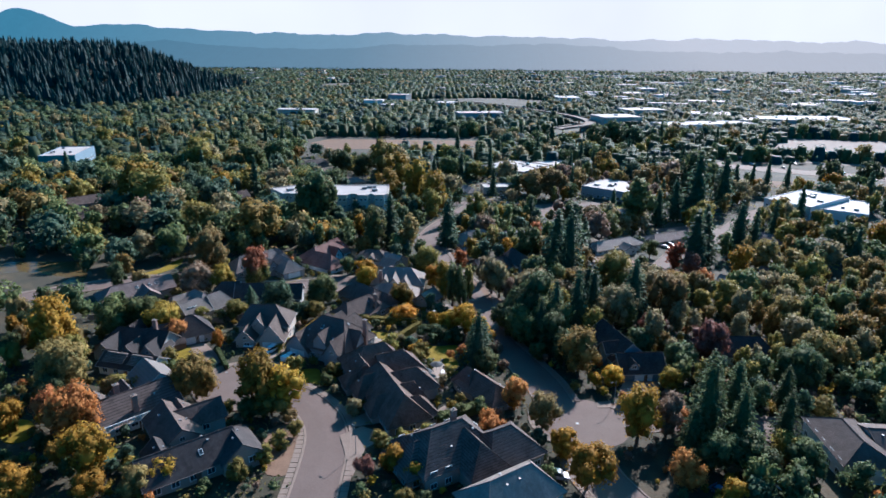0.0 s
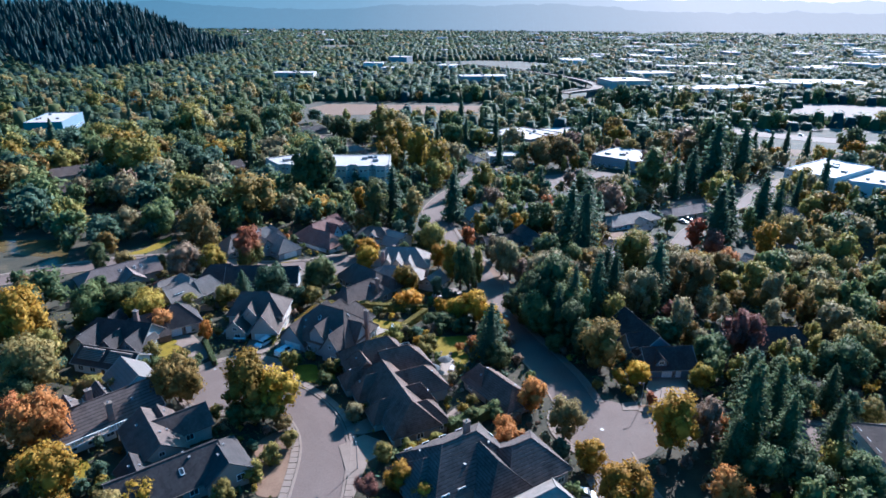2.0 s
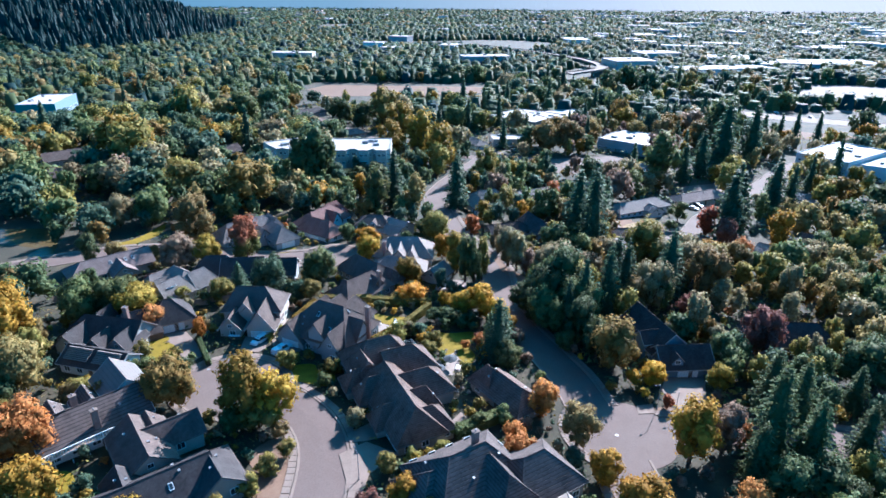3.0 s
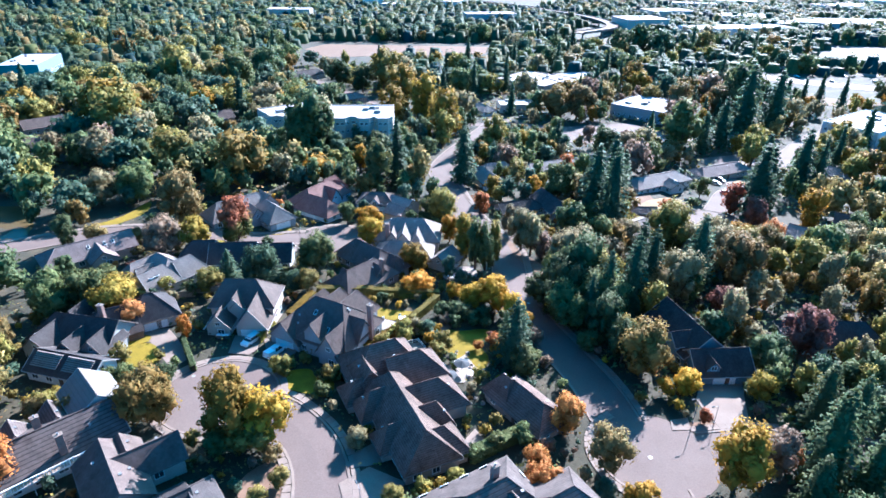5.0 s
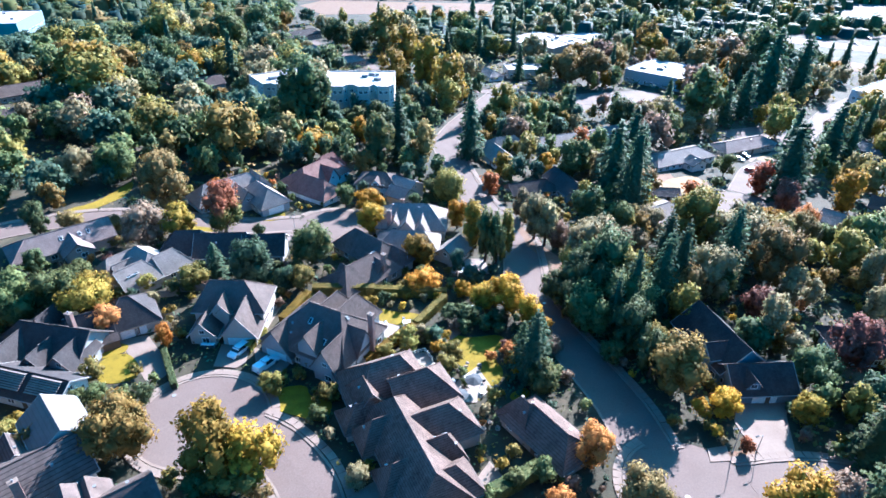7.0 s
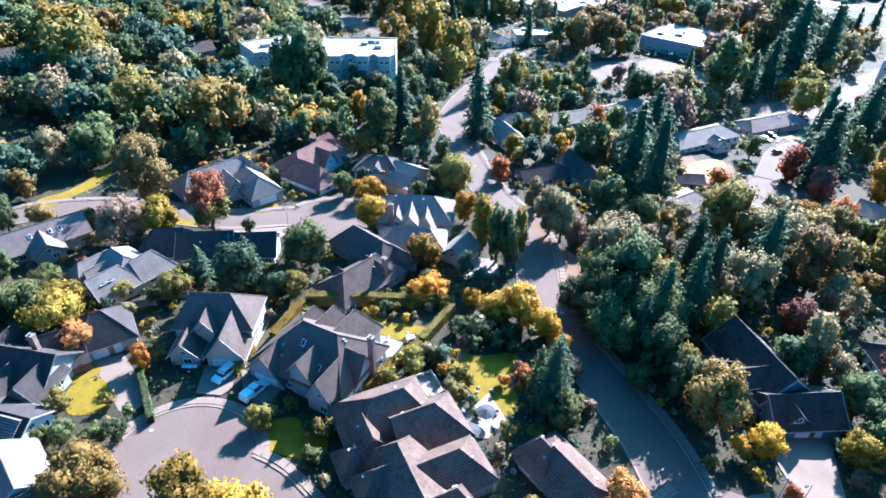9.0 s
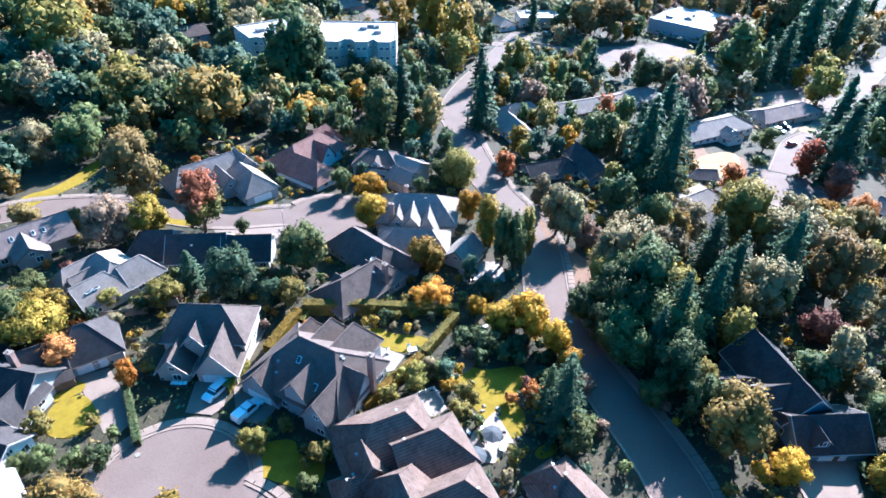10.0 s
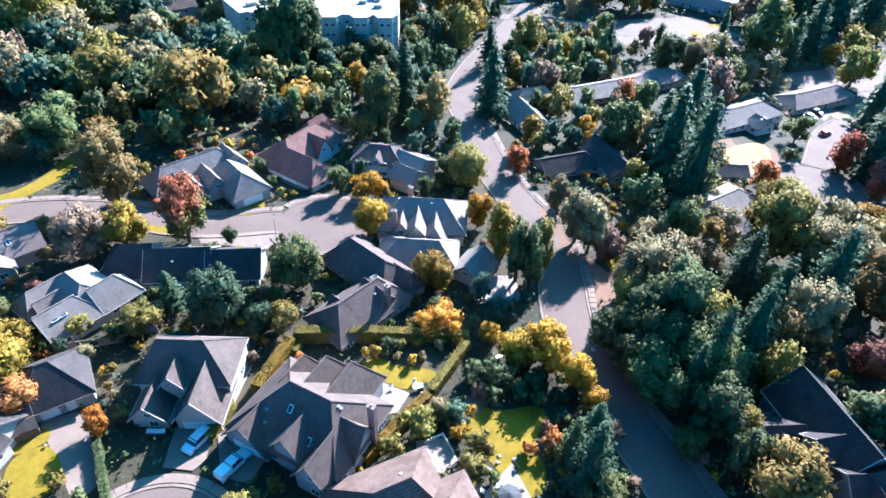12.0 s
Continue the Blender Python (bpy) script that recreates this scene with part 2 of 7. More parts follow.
def mesh_of(name, bm, mat=None):
    bmesh.ops.recalc_face_normals(bm, faces=bm.faces)
    me = bpy.data.meshes.new(name)
    bm.to_mesh(me)
    bm.free()
    if mat:
        me.materials.append(mat)
    return me


def part(name, bm, mat, parent=None, label=""):
    ob = new(name, mesh_of(name, bm, mat) if isinstance(bm, bmesh.types.BMesh) else bm)
    ob.parent = parent
    return tagged(ob, label)


def shared(name, me, parent, m):
    ob = new(name, me)
    ob.parent = parent
    ob.matrix_basis = m
    return ob


def solid(bm, x0, x1, y0, y1, z0, z1, bevel=0.0):
    """Adds a box, with worn edges where a bevel is given."""
    got = bmesh.ops.create_cube(bm, size=1, matrix=Matrix.LocRotScale(((x0 + x1) / 2, (y0 + y1) / 2, (z0 + z1) / 2), None, (x1 - x0, y1 - y0, z1 - z0)))
    if bevel:
        edges = list({e for v in got["verts"] for e in v.link_edges})
        bmesh.ops.bevel(bm, geom=edges, offset=bevel, segments=1, affect="EDGES")
    return bm


def boxed(*a, **k):
    return solid(bmesh.new(), *a, **k)


def tube(bm, p, q, r0, r1, n=8):
    p, q = Vector(p), Vector(q)
    turn = (q - p).to_track_quat("Z", "Y").to_matrix().to_4x4()
    bmesh.ops.create_cone(bm, cap_ends=True, segments=n, radius1=r0, radius2=r1, depth=(q - p).length, matrix=Matrix.Translation((p + q) / 2) @ turn)
    return bm


def smooth_line(points, step=3.0):
    """A rounded line through the points, in even steps."""
    p = [Vector((x, y)) for x, y in points]
    p = [2 * p[0] - p[1], *p, 2 * p[-1] - p[-2]]
    fine = []
    for i in range(1, len(p) - 2):
        a, b, c, d = p[i - 1 : i + 3]
        n = max(2, int((c - b).length / step))
        for k in range(n):
            t = k / n
            fine.append(0.5 * (2 * b + (c - a) * t + (2 * a - 5 * b + 4 * c - d) * t**2 + (3 * b - a - 3 * c + d) * t**3))
    return fine + [p[-2]]


KEEP = []  # plots, roads, walls and view gaps that planting leaves free: x, y, radius
LAYER = [0]


def lift():
    LAYER[0] += 1
    return 0.03 + 0.004 * (LAYER[0] % 40)


def inside(x, y, pts):
    hit = False
    for (x0, y0), (x1, y1) in zip(pts, pts[1:] + pts[:1]):
        if (y0 > y) != (y1 > y) and x < (x1 - x0) * (y - y0) / (y1 - y0) + x0:
            hit = not hit
    return hit


AREAS = []  # outlines that planting leaves free


def sheet(name, pts, mat, dz, cuts=0, label="", kind="structure", category=""):
    """A thin slab that lies on the ground, with the given outline."""
    bm = bmesh.new()
    face = bm.faces.new([bm.verts.new((x, y, 0)) for x, y in pts])
    bmesh.ops.triangulate(bm, faces=[face])
    if cuts:
        bmesh.ops.subdivide_edges(bm, edges=bm.edges[:], cuts=cuts, use_grid_fill=True)
        bmesh.ops.triangulate(bm, faces=bm.faces[:])
    top = bm.faces[:]
    for v in bm.verts:
        v.co.z = zg(v.co.x, v.co.y) + dz
    got = bmesh.ops.extrude_face_region(bm, geom=top)
    for v in got["geom"]:
        if isinstance(v, bmesh.types.BMVert):
            v.co.z -= 0.25
    ob = new(name, mesh_of(name, bm, mat))
    AREAS.append(list(pts))
    return tagged(ob, label, category, "", kind)


def lawn(pts, tone):
    sheet("lawn", rounded(pts), LAWN[tone], lift(), 0, "mown sunlit grass" if tone == "lit" else "dry straw-coloured grass")


def plot(pts, what):
    mat = {"patio": PATIO, "concrete": CONCRETE, "dirt": DIRT}[what]
    name = {"patio": "patio", "concrete": "driveway", "dirt": "bare_earth"}[what]
    sheet(name, pts if what != "dirt" else rounded(pts), mat, lift(), 0, {"patio": "pale stone patio behind a house", "concrete": "pale concrete driveway", "dirt": "bare dry brown earth and mulch"}[what])


def rounded(pts):
    """The outline with its corners cut twice."""
    for _ in range(2):
        pts = [((1 - k) * a[0] + k * b[0], (1 - k) * a[1] + k * b[1]) for a, b in zip(pts, pts[1:] + pts[:1]) for k in (0.25, 0.75)]
    return pts


def ribbon(bm, line, a, b, dz0, dz1, skirt=0.3):
    """A strip between two offsets of a line, with sides down into the ground."""
    rows = []
    for i, p in enumerate(line):
        d = (line[min(i + 1, len(line) - 1)] - line[max(i - 1, 0)]).normalized()
        n = Vector((d.y, -d.x))
        l, r = p + n * a, p + n * b
        zl, zr = zg(*l) + dz0, zg(*r) + dz1
        rows.append([bm.verts.new(v) for v in ((l.x, l.y, zl - skirt), (l.x, l.y, zl), (r.x, r.y, zr), (r.x, r.y, zr - skirt))])
    for u, v in zip(rows, rows[1:]):
        for k in range(3):
            bm.faces.new((u[k], u[k + 1], v[k + 1], v[k]))
    for u in (rows[0], rows[-1]):
        bm.faces.new(u)


SLAB = None


def lay_slab(pavement, c, d):
    global SLAB
    if SLAB is None:
        SLAB = mesh_of("slab", boxed(-0.73, 0.73, -0.72, 0.72, -0.3, 0.0, bevel=0.02), CONCRETE)
    z = zg(c.x, c.y)
    ux = Vector((d.x, d.y, zg(c.x + d.x, c.y + d.y) - z)).normalized()
    uy = Vector((-d.y, d.x, zg(c.x - d.y, c.y + d.x) - z)).normalized()
    m = Matrix((ux, uy, ux.cross(uy))).transposed().to_4x4()
    m.translation = (c.x, c.y, z + 0.19 + random.uniform(-0.01, 0.01))
    shared("slab", SLAB, pavement, m)


def road(points, width, kerbs=True, walks=(), label="grey asphalt street", step=3.0, mat=None):
    """A street with concrete kerbs and, on the sides given (-1 left, 1 right), a pavement of slabs."""
    line = smooth_line(points, step)
    bm = bmesh.new()
    dz = 0.05 + 0.004 * (lift() > 0.1)
    ribbon(bm, line, -width / 2, 0, dz - 0.03, dz + 0.05)
    ribbon(bm, line, 0, width / 2, dz + 0.05, dz - 0.03)
    tagged(new("road", mesh_of("road", bm, mat or ASPHALT)), label, "", "", "structure")
    for p in line:
        KEEP.append((p.x, p.y, width / 2 + 1.2))
        ROADWAY.append((p.x, p.y, width / 2 + 0.2))
    if kerbs:
        for s in (-1, 1):
            bm = bmesh.new()
            ribbon(bm, line, s * width / 2, s * (width / 2 + 0.45), 0.16, 0.17)
            tagged(new("kerb", mesh_of("kerb", bm, CONCRETE)), "pale concrete kerb along the street", "", "", "structure")
    for s in walks:
        pavement = tagged(new("pavement"), "pale concrete pavement of square slabs", "", "", "structure")
        fine = smooth_line(points, 0.1)
        dist, last = 1.5, None
        for a, b in zip(fine, fine[1:]):
            d = (b - a).normalized()
            n = Vector((d.y, -d.x))
            c = a + n * s * (width / 2 + 1.3)
            if last is None or (c - last).length >= 1.5:
                last = c
                lay_slab(pavement, c, d)


def disc(x, y, r, label, mat=None, kerb=True):
    pts = [(x + r * math.cos(a), y + r * math.sin(a)) for a in np.linspace(0, 2 * math.pi, 40, endpoint=False)]
    sheet("road", pts, mat or ASPHALT, 0.062, 0, label)
    KEEP.append((x, y, r + 2))
    ROADWAY.append((x, y, r + 0.2))


def free(x, y, r=1.0):
    for a, b, c in KEEP:
        if (a - x) ** 2 + (b - y) ** 2 < (c + r) ** 2:
            return False
    return not any(inside(x, y, p) for p in AREAS)


def ring(x, y, r, a0, a1, label):
    """Kerb and slab pavement round a turning circle, from one bearing to another."""
    pts = [(x + r * math.cos(radians(a)), y + r * math.sin(radians(a))) for a in np.linspace(a0, a1, 30)]
    line = [Vector(p) for p in pts]
    bm = bmesh.new()
    ribbon(bm, line, 0, 0.45, 0.16, 0.17)
    tagged(new("kerb", mesh_of("kerb", bm, CONCRETE)), "pale concrete kerb round the turning circle", "", "", "structure")
    pavement = tagged(new("pavement"), label, "", "", "structure")
    for a in np.arange(a0 + 4, a1 - 3, math.degrees(1.5 / (r + 1.3))):
        c, d = Vector((x + (r + 1.25) * math.cos(radians(a)), y + (r + 1.25) * math.sin(radians(a)))), Vector((-math.sin(radians(a)), math.cos(radians(a))))
        lay_slab(pavement, c, d)


def viaduct(points, width, h, label):
    """A freeway deck on piers, with parapets."""
    line = smooth_line(points, 9.0)
    top = tagged(new("viaduct"), label, "", "", "structure")
    for a, b, lo, hi, name, mat in ((-width / 2, width / 2, h, h, "deck", CONCRETE), (-width / 2, -width / 2 + 0.5, h + 1.0, h + 1.0, "parapet", CONCRETE), (width / 2 - 0.5, width / 2, h + 1.0, h + 1.0, "parapet", CONCRETE)):
        bm = bmesh.new()
        ribbon(bm, line, a, b, lo, hi, 1.3)
        part(name, bm, mat, top)
    pier = mesh_of("pier", tube(bmesh.new(), (0, 0, -1), (0, 0, h - 0.8), 1.1, 1.1, 12), CONCRETE)
    for k in range(1, len(line) - 1, 4):
        p = line[k]
        shared("pier", pier, top, pose(p.x, p.y, zg(p.x, p.y)))
    for p in line:
        KEEP.append((p.x, p.y, width / 2 + 6))

# ---- kinds of things ----
def roof_solid(L, W, eave, ridge, ha, hb, over=0.5, thick=0.2):
    """A closed roof: ridge along x, hips where ha or hb is set, gables elsewhere."""
    slope = (ridge - eave) / (W / 2)
    ze, hw = eave - over * slope, W / 2 + over
    xa, xb = -L / 2 - over, L / 2 + over
    ra, rb = xa + (ha + over if ha else 0), xb - (hb + over if hb else 0)
    if rb - ra < 0.1:
        ra = rb = (ra + rb) / 2
        rb += 0.1
    bm = bmesh.new()
    lay = []
    for dz in (0.0, -thick):
        lay.append([bm.verts.new(c) for c in ((xa, -hw, ze + dz), (xb, -hw, ze + dz), (xb, hw, ze + dz), (xa, hw, ze + dz), (ra, 0, ridge + dz), (rb, 0, ridge + dz))])
    for k, v in enumerate(lay):
        bm.faces.new((v[0], v[1], v[5], v[4]))
        bm.faces.new((v[2], v[3], v[4], v[5]))
        if ha:
            bm.faces.new((v[3], v[0], v[4]))
        if hb:
            bm.faces.new((v[1], v[2], v[5]))
    t, b = lay
    ring = [0, 1] + ([2] if hb else [5, 2]) + [3] + ([] if ha else [4])
    for i, j in zip(ring, ring[1:] + ring[:1]):
        bm.faces.new((t[i], t[j], b[j], b[i]))
    return bm, (ra, rb, ze, hw, xa, xb)


def wall_solid(L, W, eave, ridge, ha, hb, down=2.5):
    """Walls up to the roof's underside, with gable tops."""
    bm = bmesh.new()
    x, y = L / 2, W / 2
    low = [bm.verts.new(c) for c in ((-x, -y, -down), (x, -y, -down), (x, y, -down), (-x, y, -down))]
    top = [bm.verts.new(c) for c in ((-x, -y, eave - 0.06), (x, -y, eave - 0.06), (x, y, eave - 0.06), (-x, y, eave - 0.06))]
    bm.faces.new(low)
    bm.faces.new((low[0], low[1], top[1], top[0]))
    bm.faces.new((low[2], low[3], top[3], top[2]))
    if hb:
        bm.faces.new((low[1], low[2], top[2], top[1]))
    else:
        pb = bm.verts.new((x, 0, ridge - 0.06))
        bm.faces.new((low[1], low[2], top[2], pb, top[1]))
    if ha:
        bm.faces.new((low[3], low[0], top[0], top[3]))
    else:
        pa = bm.verts.new((-x, 0, ridge - 0.06))
        bm.faces.new((low[3], low[0], top[0], pa, top[3]))
    return bm


def window_meshes():
    """A casement of 1.5 by 1.3 m: frame with bars, and its pane; it looks along -y."""
    bm = bmesh.new()
    xs, zs = (-0.75, -0.64, -0.035, 0.035, 0.64, 0.75), (-0.69, -0.57, 0.57, 0.69)
    v = [[bm.verts.new((x, 0.03, z)) for x in xs] for z in zs]
    for j in range(3):
        for i in range(5):
            if j != 1 or i in (0, 2, 4):
                bm.faces.new((v[j][i], v[j][i + 1], v[j + 1][i + 1], v[j + 1][i]))
    got = bmesh.ops.extrude_face_region(bm, geom=bm.faces[:])
    for e in got["geom"]:
        if isinstance(e, bmesh.types.BMVert):
            e.co.y = -0.07
    return mesh_of("window_frame", bm, WHITE), mesh_of("pane", boxed(-0.64, 0.64, -0.02, 0.02, -0.57, 0.57), GLASS)


WIN_FRAME, WIN_PANE = window_meshes()
VENT = mesh_of("roof_vent", solid(boxed(-0.16, 0.16, -0.16, 0.16, -0.2, 0.12), -0.22, 0.22, -0.22, 0.22, 0.12, 0.17), METAL)


def garage_mesh():
    bm = bmesh.new()
    for k in range(4):
        solid(bm, -2.4, 2.4, -0.08, 0.0, 0.04 + k * 0.54, 0.54 + k * 0.54, 0.02)
    return mesh_of("garage_door", bm, WHITE)


GARAGE = garage_mesh()
DOOR = mesh_of("door", solid(boxed(-0.5, 0.5, -0.08, 0.0, 0.0, 2.1, bevel=0.02), 0.32, 0.38, -0.14, -0.08, 0.95, 1.1), DARKWOOD)
HOUSES = []


def house(label, x, y, rot, roof, wall, wings, garage=None, dormers=(), chimneys=(), skylights=(), vents=0, panels=0, trim=0, other=None):
    """A house of one or more wings: (x, y, length, width, turn, eave, ridge, hip at the start, hip at the end), in its own axes."""
    rng = random.Random(f"{x} {y}")
    edge = FASCIA["light" if trim else "dark"]
    base = zg(x, y)
    top = tagged(new("house"), label, "house", "houses of the neighbourhood")
    top.matrix_basis = pose(x, y, base, 0, 0, rot)
    turn = Matrix.Rotation(radians(rot), 2)

    def covered(px, py, but):
        for k, (cx, cy, L, W, ax, *_) in enumerate(wings):
            if k != but:
                dx, dy = (px - cx, py - cy) if ax == 0 else (py - cy, px - cx)
                if abs(dx) < L / 2 + 0.3 and abs(dy) < W / 2 + 0.3:
                    return True
        return False

    for k, (cx, cy, L, W, ax, eave, ridge, ha, hb) in enumerate(wings):
        m = pose(cx, cy, 0, 0, 0, ax)
        w = part("wall", wall_solid(L, W, eave, ridge, ha, hb), WALL[wall], top)
        w.matrix_basis = m
        bm, (ra, rb, ze, hw, xa, xb) = roof_solid(L, W, eave, ridge + 0.012 * k, ha, hb)
        cover = ROOF[(other or {}).get(k, roof)]
        r = part("roof", bm, cover, top)
        r.matrix_basis = m
        cap = bmesh.new()
        tube(cap, (ra, 0, ridge + 0.0), (rb, 0, ridge + 0.0), 0.14, 0.14, 6)
        for hip, end, rx in ((ha, xa, ra), (hb, xb, rb)):
            if hip:
                for s in (-1, 1):
                    tube(cap, (end, s * hw, ze + 0.02), (rx, 0, ridge), 0.11, 0.11, 6)
        part("ridge_cap", cap, cover, r)
        for s in (-1, 1):
            part("gutter", boxed(xa, xb, s * hw - 0.07 + s * 0.07, s * hw + 0.07 + s * 0.07, ze - 0.2, ze - 0.07), edge, r)
        for end, hip in ((xa, ha), (xb, hb)):
            s = math.copysign(0.06, end)
            if hip:
                part("gutter", boxed(end + s - 0.06, end + s + 0.06, -hw, hw, ze - 0.2, ze - 0.07), edge, r)
            else:
                bb = bmesh.new()
                for sy in (-1, 1):
                    vs = [bb.verts.new((end + dx, yy, zz)) for dx in (s - 0.05, s + 0.05) for yy, zz in ((sy * hw, ze - 0.26), (sy * hw, ze + 0.03), (0, ridge + 0.03), (0, ridge - 0.26))]
                    for f in ((0, 1, 2, 3), (4, 5, 6, 7), (0, 1, 5, 4), (1, 2, 6, 5), (2, 3, 7, 6), (3, 0, 4, 7)):
                        bb.faces.new([vs[i] for i in f])
                part("bargeboard", bb, edge, r)
        # windows round the walls, where no other wing stands
        sides = [((u, -W / 2), 0) for u in np.arange(-L / 2 + 1.8, L / 2 - 1.2, 3.2)] + [((u, W / 2), 180) for u in np.arange(-L / 2 + 1.8, L / 2 - 1.2, 3.6)]
        sides += [((L / 2, v), 90) for v in np.arange(-W / 2 + 2, W / 2 - 1.2, 3.4)] + [((-L / 2, v), -90) for v in np.arange(-W / 2 + 2, W / 2 - 1.2, 3.4)]
        face = None
        if garage == k:
            # the side that looks towards the street
            ends = [((L / 2, 0), 90), ((-L / 2, 0), -90), ((0, -W / 2), 0), ((0, W / 2), 180)]
            face = min(ends, key=lambda e: (turn @ Vector((e[0][0] if ax == 0 else -e[0][1], e[0][1] if ax == 0 else e[0][0])).normalized())[1])
            shared("garage_door", GARAGE, w, pose(face[0][0], face[0][1], 0.1, 0, 0, face[1]))
        for (u, v), a in sides:
            if face and a == face[1]:
                continue
            px, py = (cx + u, cy + v) if ax == 0 else (cx - v, cy + u)
            if covered(px, py, k) or rng.random() < 0.2:
                continue
            for z in (1.55, 4.1) if eave > 4.3 else (1.55,):
                f = shared("window", WIN_FRAME, w, pose(u, v, z, 0, 0, a))
                shared("pane", WIN_PANE, f, Matrix.Identity(4))
        if not ha and not hb and k != garage:
            for end, a in ((L / 2, 90), (-L / 2, -90)):
                px, py = (cx + end, cy) if ax == 0 else (cx, cy + end)
                if not covered(px, py, k) and ridge - eave > 1.8:
                    f = shared("window", WIN_FRAME, w, pose(end, 0, eave + 0.35, 0, 0, a) @ Matrix.Diagonal((0.7, 1, 0.7, 1)))
                    shared("pane", WIN_PANE, f, Matrix.Identity(4))
        if k == 0:
            shared("door", DOOR, w, pose(0.6, -W / 2, 0.05, 0, 0, 0))
        KEEP.append((*(Vector((x, y)) + turn @ Vector((cx, cy))), min(L, W) / 2 + 0.6))
        for s in (-1, 1):
            d = max(0, (L - W) / 2) * s
            KEEP.append((*(Vector((x, y)) + turn @ Vector((cx + (d if ax == 0 else 0), cy + (d if ax else 0)))), W / 2 + 0.6))

    def roof_z(u, v):
        best = 0.0
        for cx, cy, L, W, ax, eave, ridge, ha, hb in wings:
            a, b = (u - cx, v - cy) if ax == 0 else (v - cy, u - cx)
            if abs(a) < L / 2 and abs(b) < W / 2:
                z = ridge - abs(b) * (ridge - eave) / (W / 2)
                for hip, d in ((ha, a + L / 2), (hb, L / 2 - a)):
                    if hip:
                        z = min(z, eave + d * (ridge - eave) / hip)
                best = max(best, z)
        return best

    for u, v, h in chimneys:
        z = max(roof_z(u, v), 2.0)
        bm = boxed(-0.55, 0.55, -0.4, 0.4, -1 if roof_z(u, v) else -z - 1, h - z if h - z > 1 else 1.4, bevel=0.02)
        c = part("chimney", bm, BRICK, top, "brick chimney")
        c.matrix_basis = pose(u, v, z)
        hh = h - z if h - z > 1 else 1.4
        part("chimney_cap", boxed(-0.65, 0.65, -0.5, 0.5, hh, hh + 0.14), CONCRETE, c)
        part("flue", tube(bmesh.new(), (0, 0, hh + 0.1), (0, 0, hh + 0.5), 0.16, 0.14), METAL, c)
    for u, v in skylights:
        z = roof_z(u, v)
        d = Vector((0, roof_z(u, v + 0.2) - roof_z(u, v - 0.2))) / 0.4
        s = part("skylight", boxed(-0.35, 0.35, -0.6, 0.6, -0.05, 0.1), WHITE, top, "white-framed skylight")
        s.matrix_basis = pose(u, v, z + 0.05, math.degrees(math.atan(d.y)))
        part("pane", boxed(-0.27, 0.27, -0.5, 0.5, 0.1, 0.115), GLASS, s)
    for u, v, h in dormers:
        d = part("dormer", wall_solid(3.0, 2.6, h + 0.6, h + 2.0, 0, 0, down=-h + 1.2), WALL[wall], top, "small gabled dormer")
        d.matrix_basis = pose(u, v + 0.6, 0, 0, 0, 90)
        part("roof", roof_solid(3.0, 2.6, h + 0.6, h + 2.0, 0, 0, over=0.35, thick=0.14)[0], ROOF[roof], d)
        f = shared("window", WIN_FRAME, d, pose(-1.5, 0, h + 0.3, 0, 0, -90) @ Matrix.Diagonal((0.9, 1, 0.8, 1)))
        shared("pane", WIN_PANE, f, Matrix.Identity(4))
    for _ in range(vents):
        cx, cy, L, W, ax, *_ = wings[rng.randrange(len(wings))]
        a, b = rng.uniform(-0.3, 0.3) * L, rng.choice((-1, 1)) * rng.uniform(0.08, 0.3) * W
        u, v = (cx + a, cy + b) if ax == 0 else (cx + b, cy + a)
        shared("roof_vent", VENT, top, pose(u, v, roof_z(u, v) + 0.12))
    for k in range(panels):
        cx, cy, L, W, ax, eave, ridge, *_ = wings[0]
        rack = part("panel_rack", boxed(-L / 4 + 0.7, L / 4 - 0.5, -0.05, 0.05, 0.05, 0.12), METAL, top)
        rack.matrix_basis = pose(cx + (k - 0.5) * L / 2, cy - W / 4, (ridge + eave) / 2 + 0.1)
        slat = mesh_of("slat", boxed(-L / 4 + 0.7, L / 4 - 0.5, -0.16, 0.16, 0.1, 0.16), ROOF["pale"])
        for i in range(8):
            v = (i - 3.5) * (W / 2 - 0.8) / 8
            shared("slat", slat, rack, pose(0, v, v * (ridge - eave) / (W / 2) + 0.08))
    HOUSES.append(top)
    return top


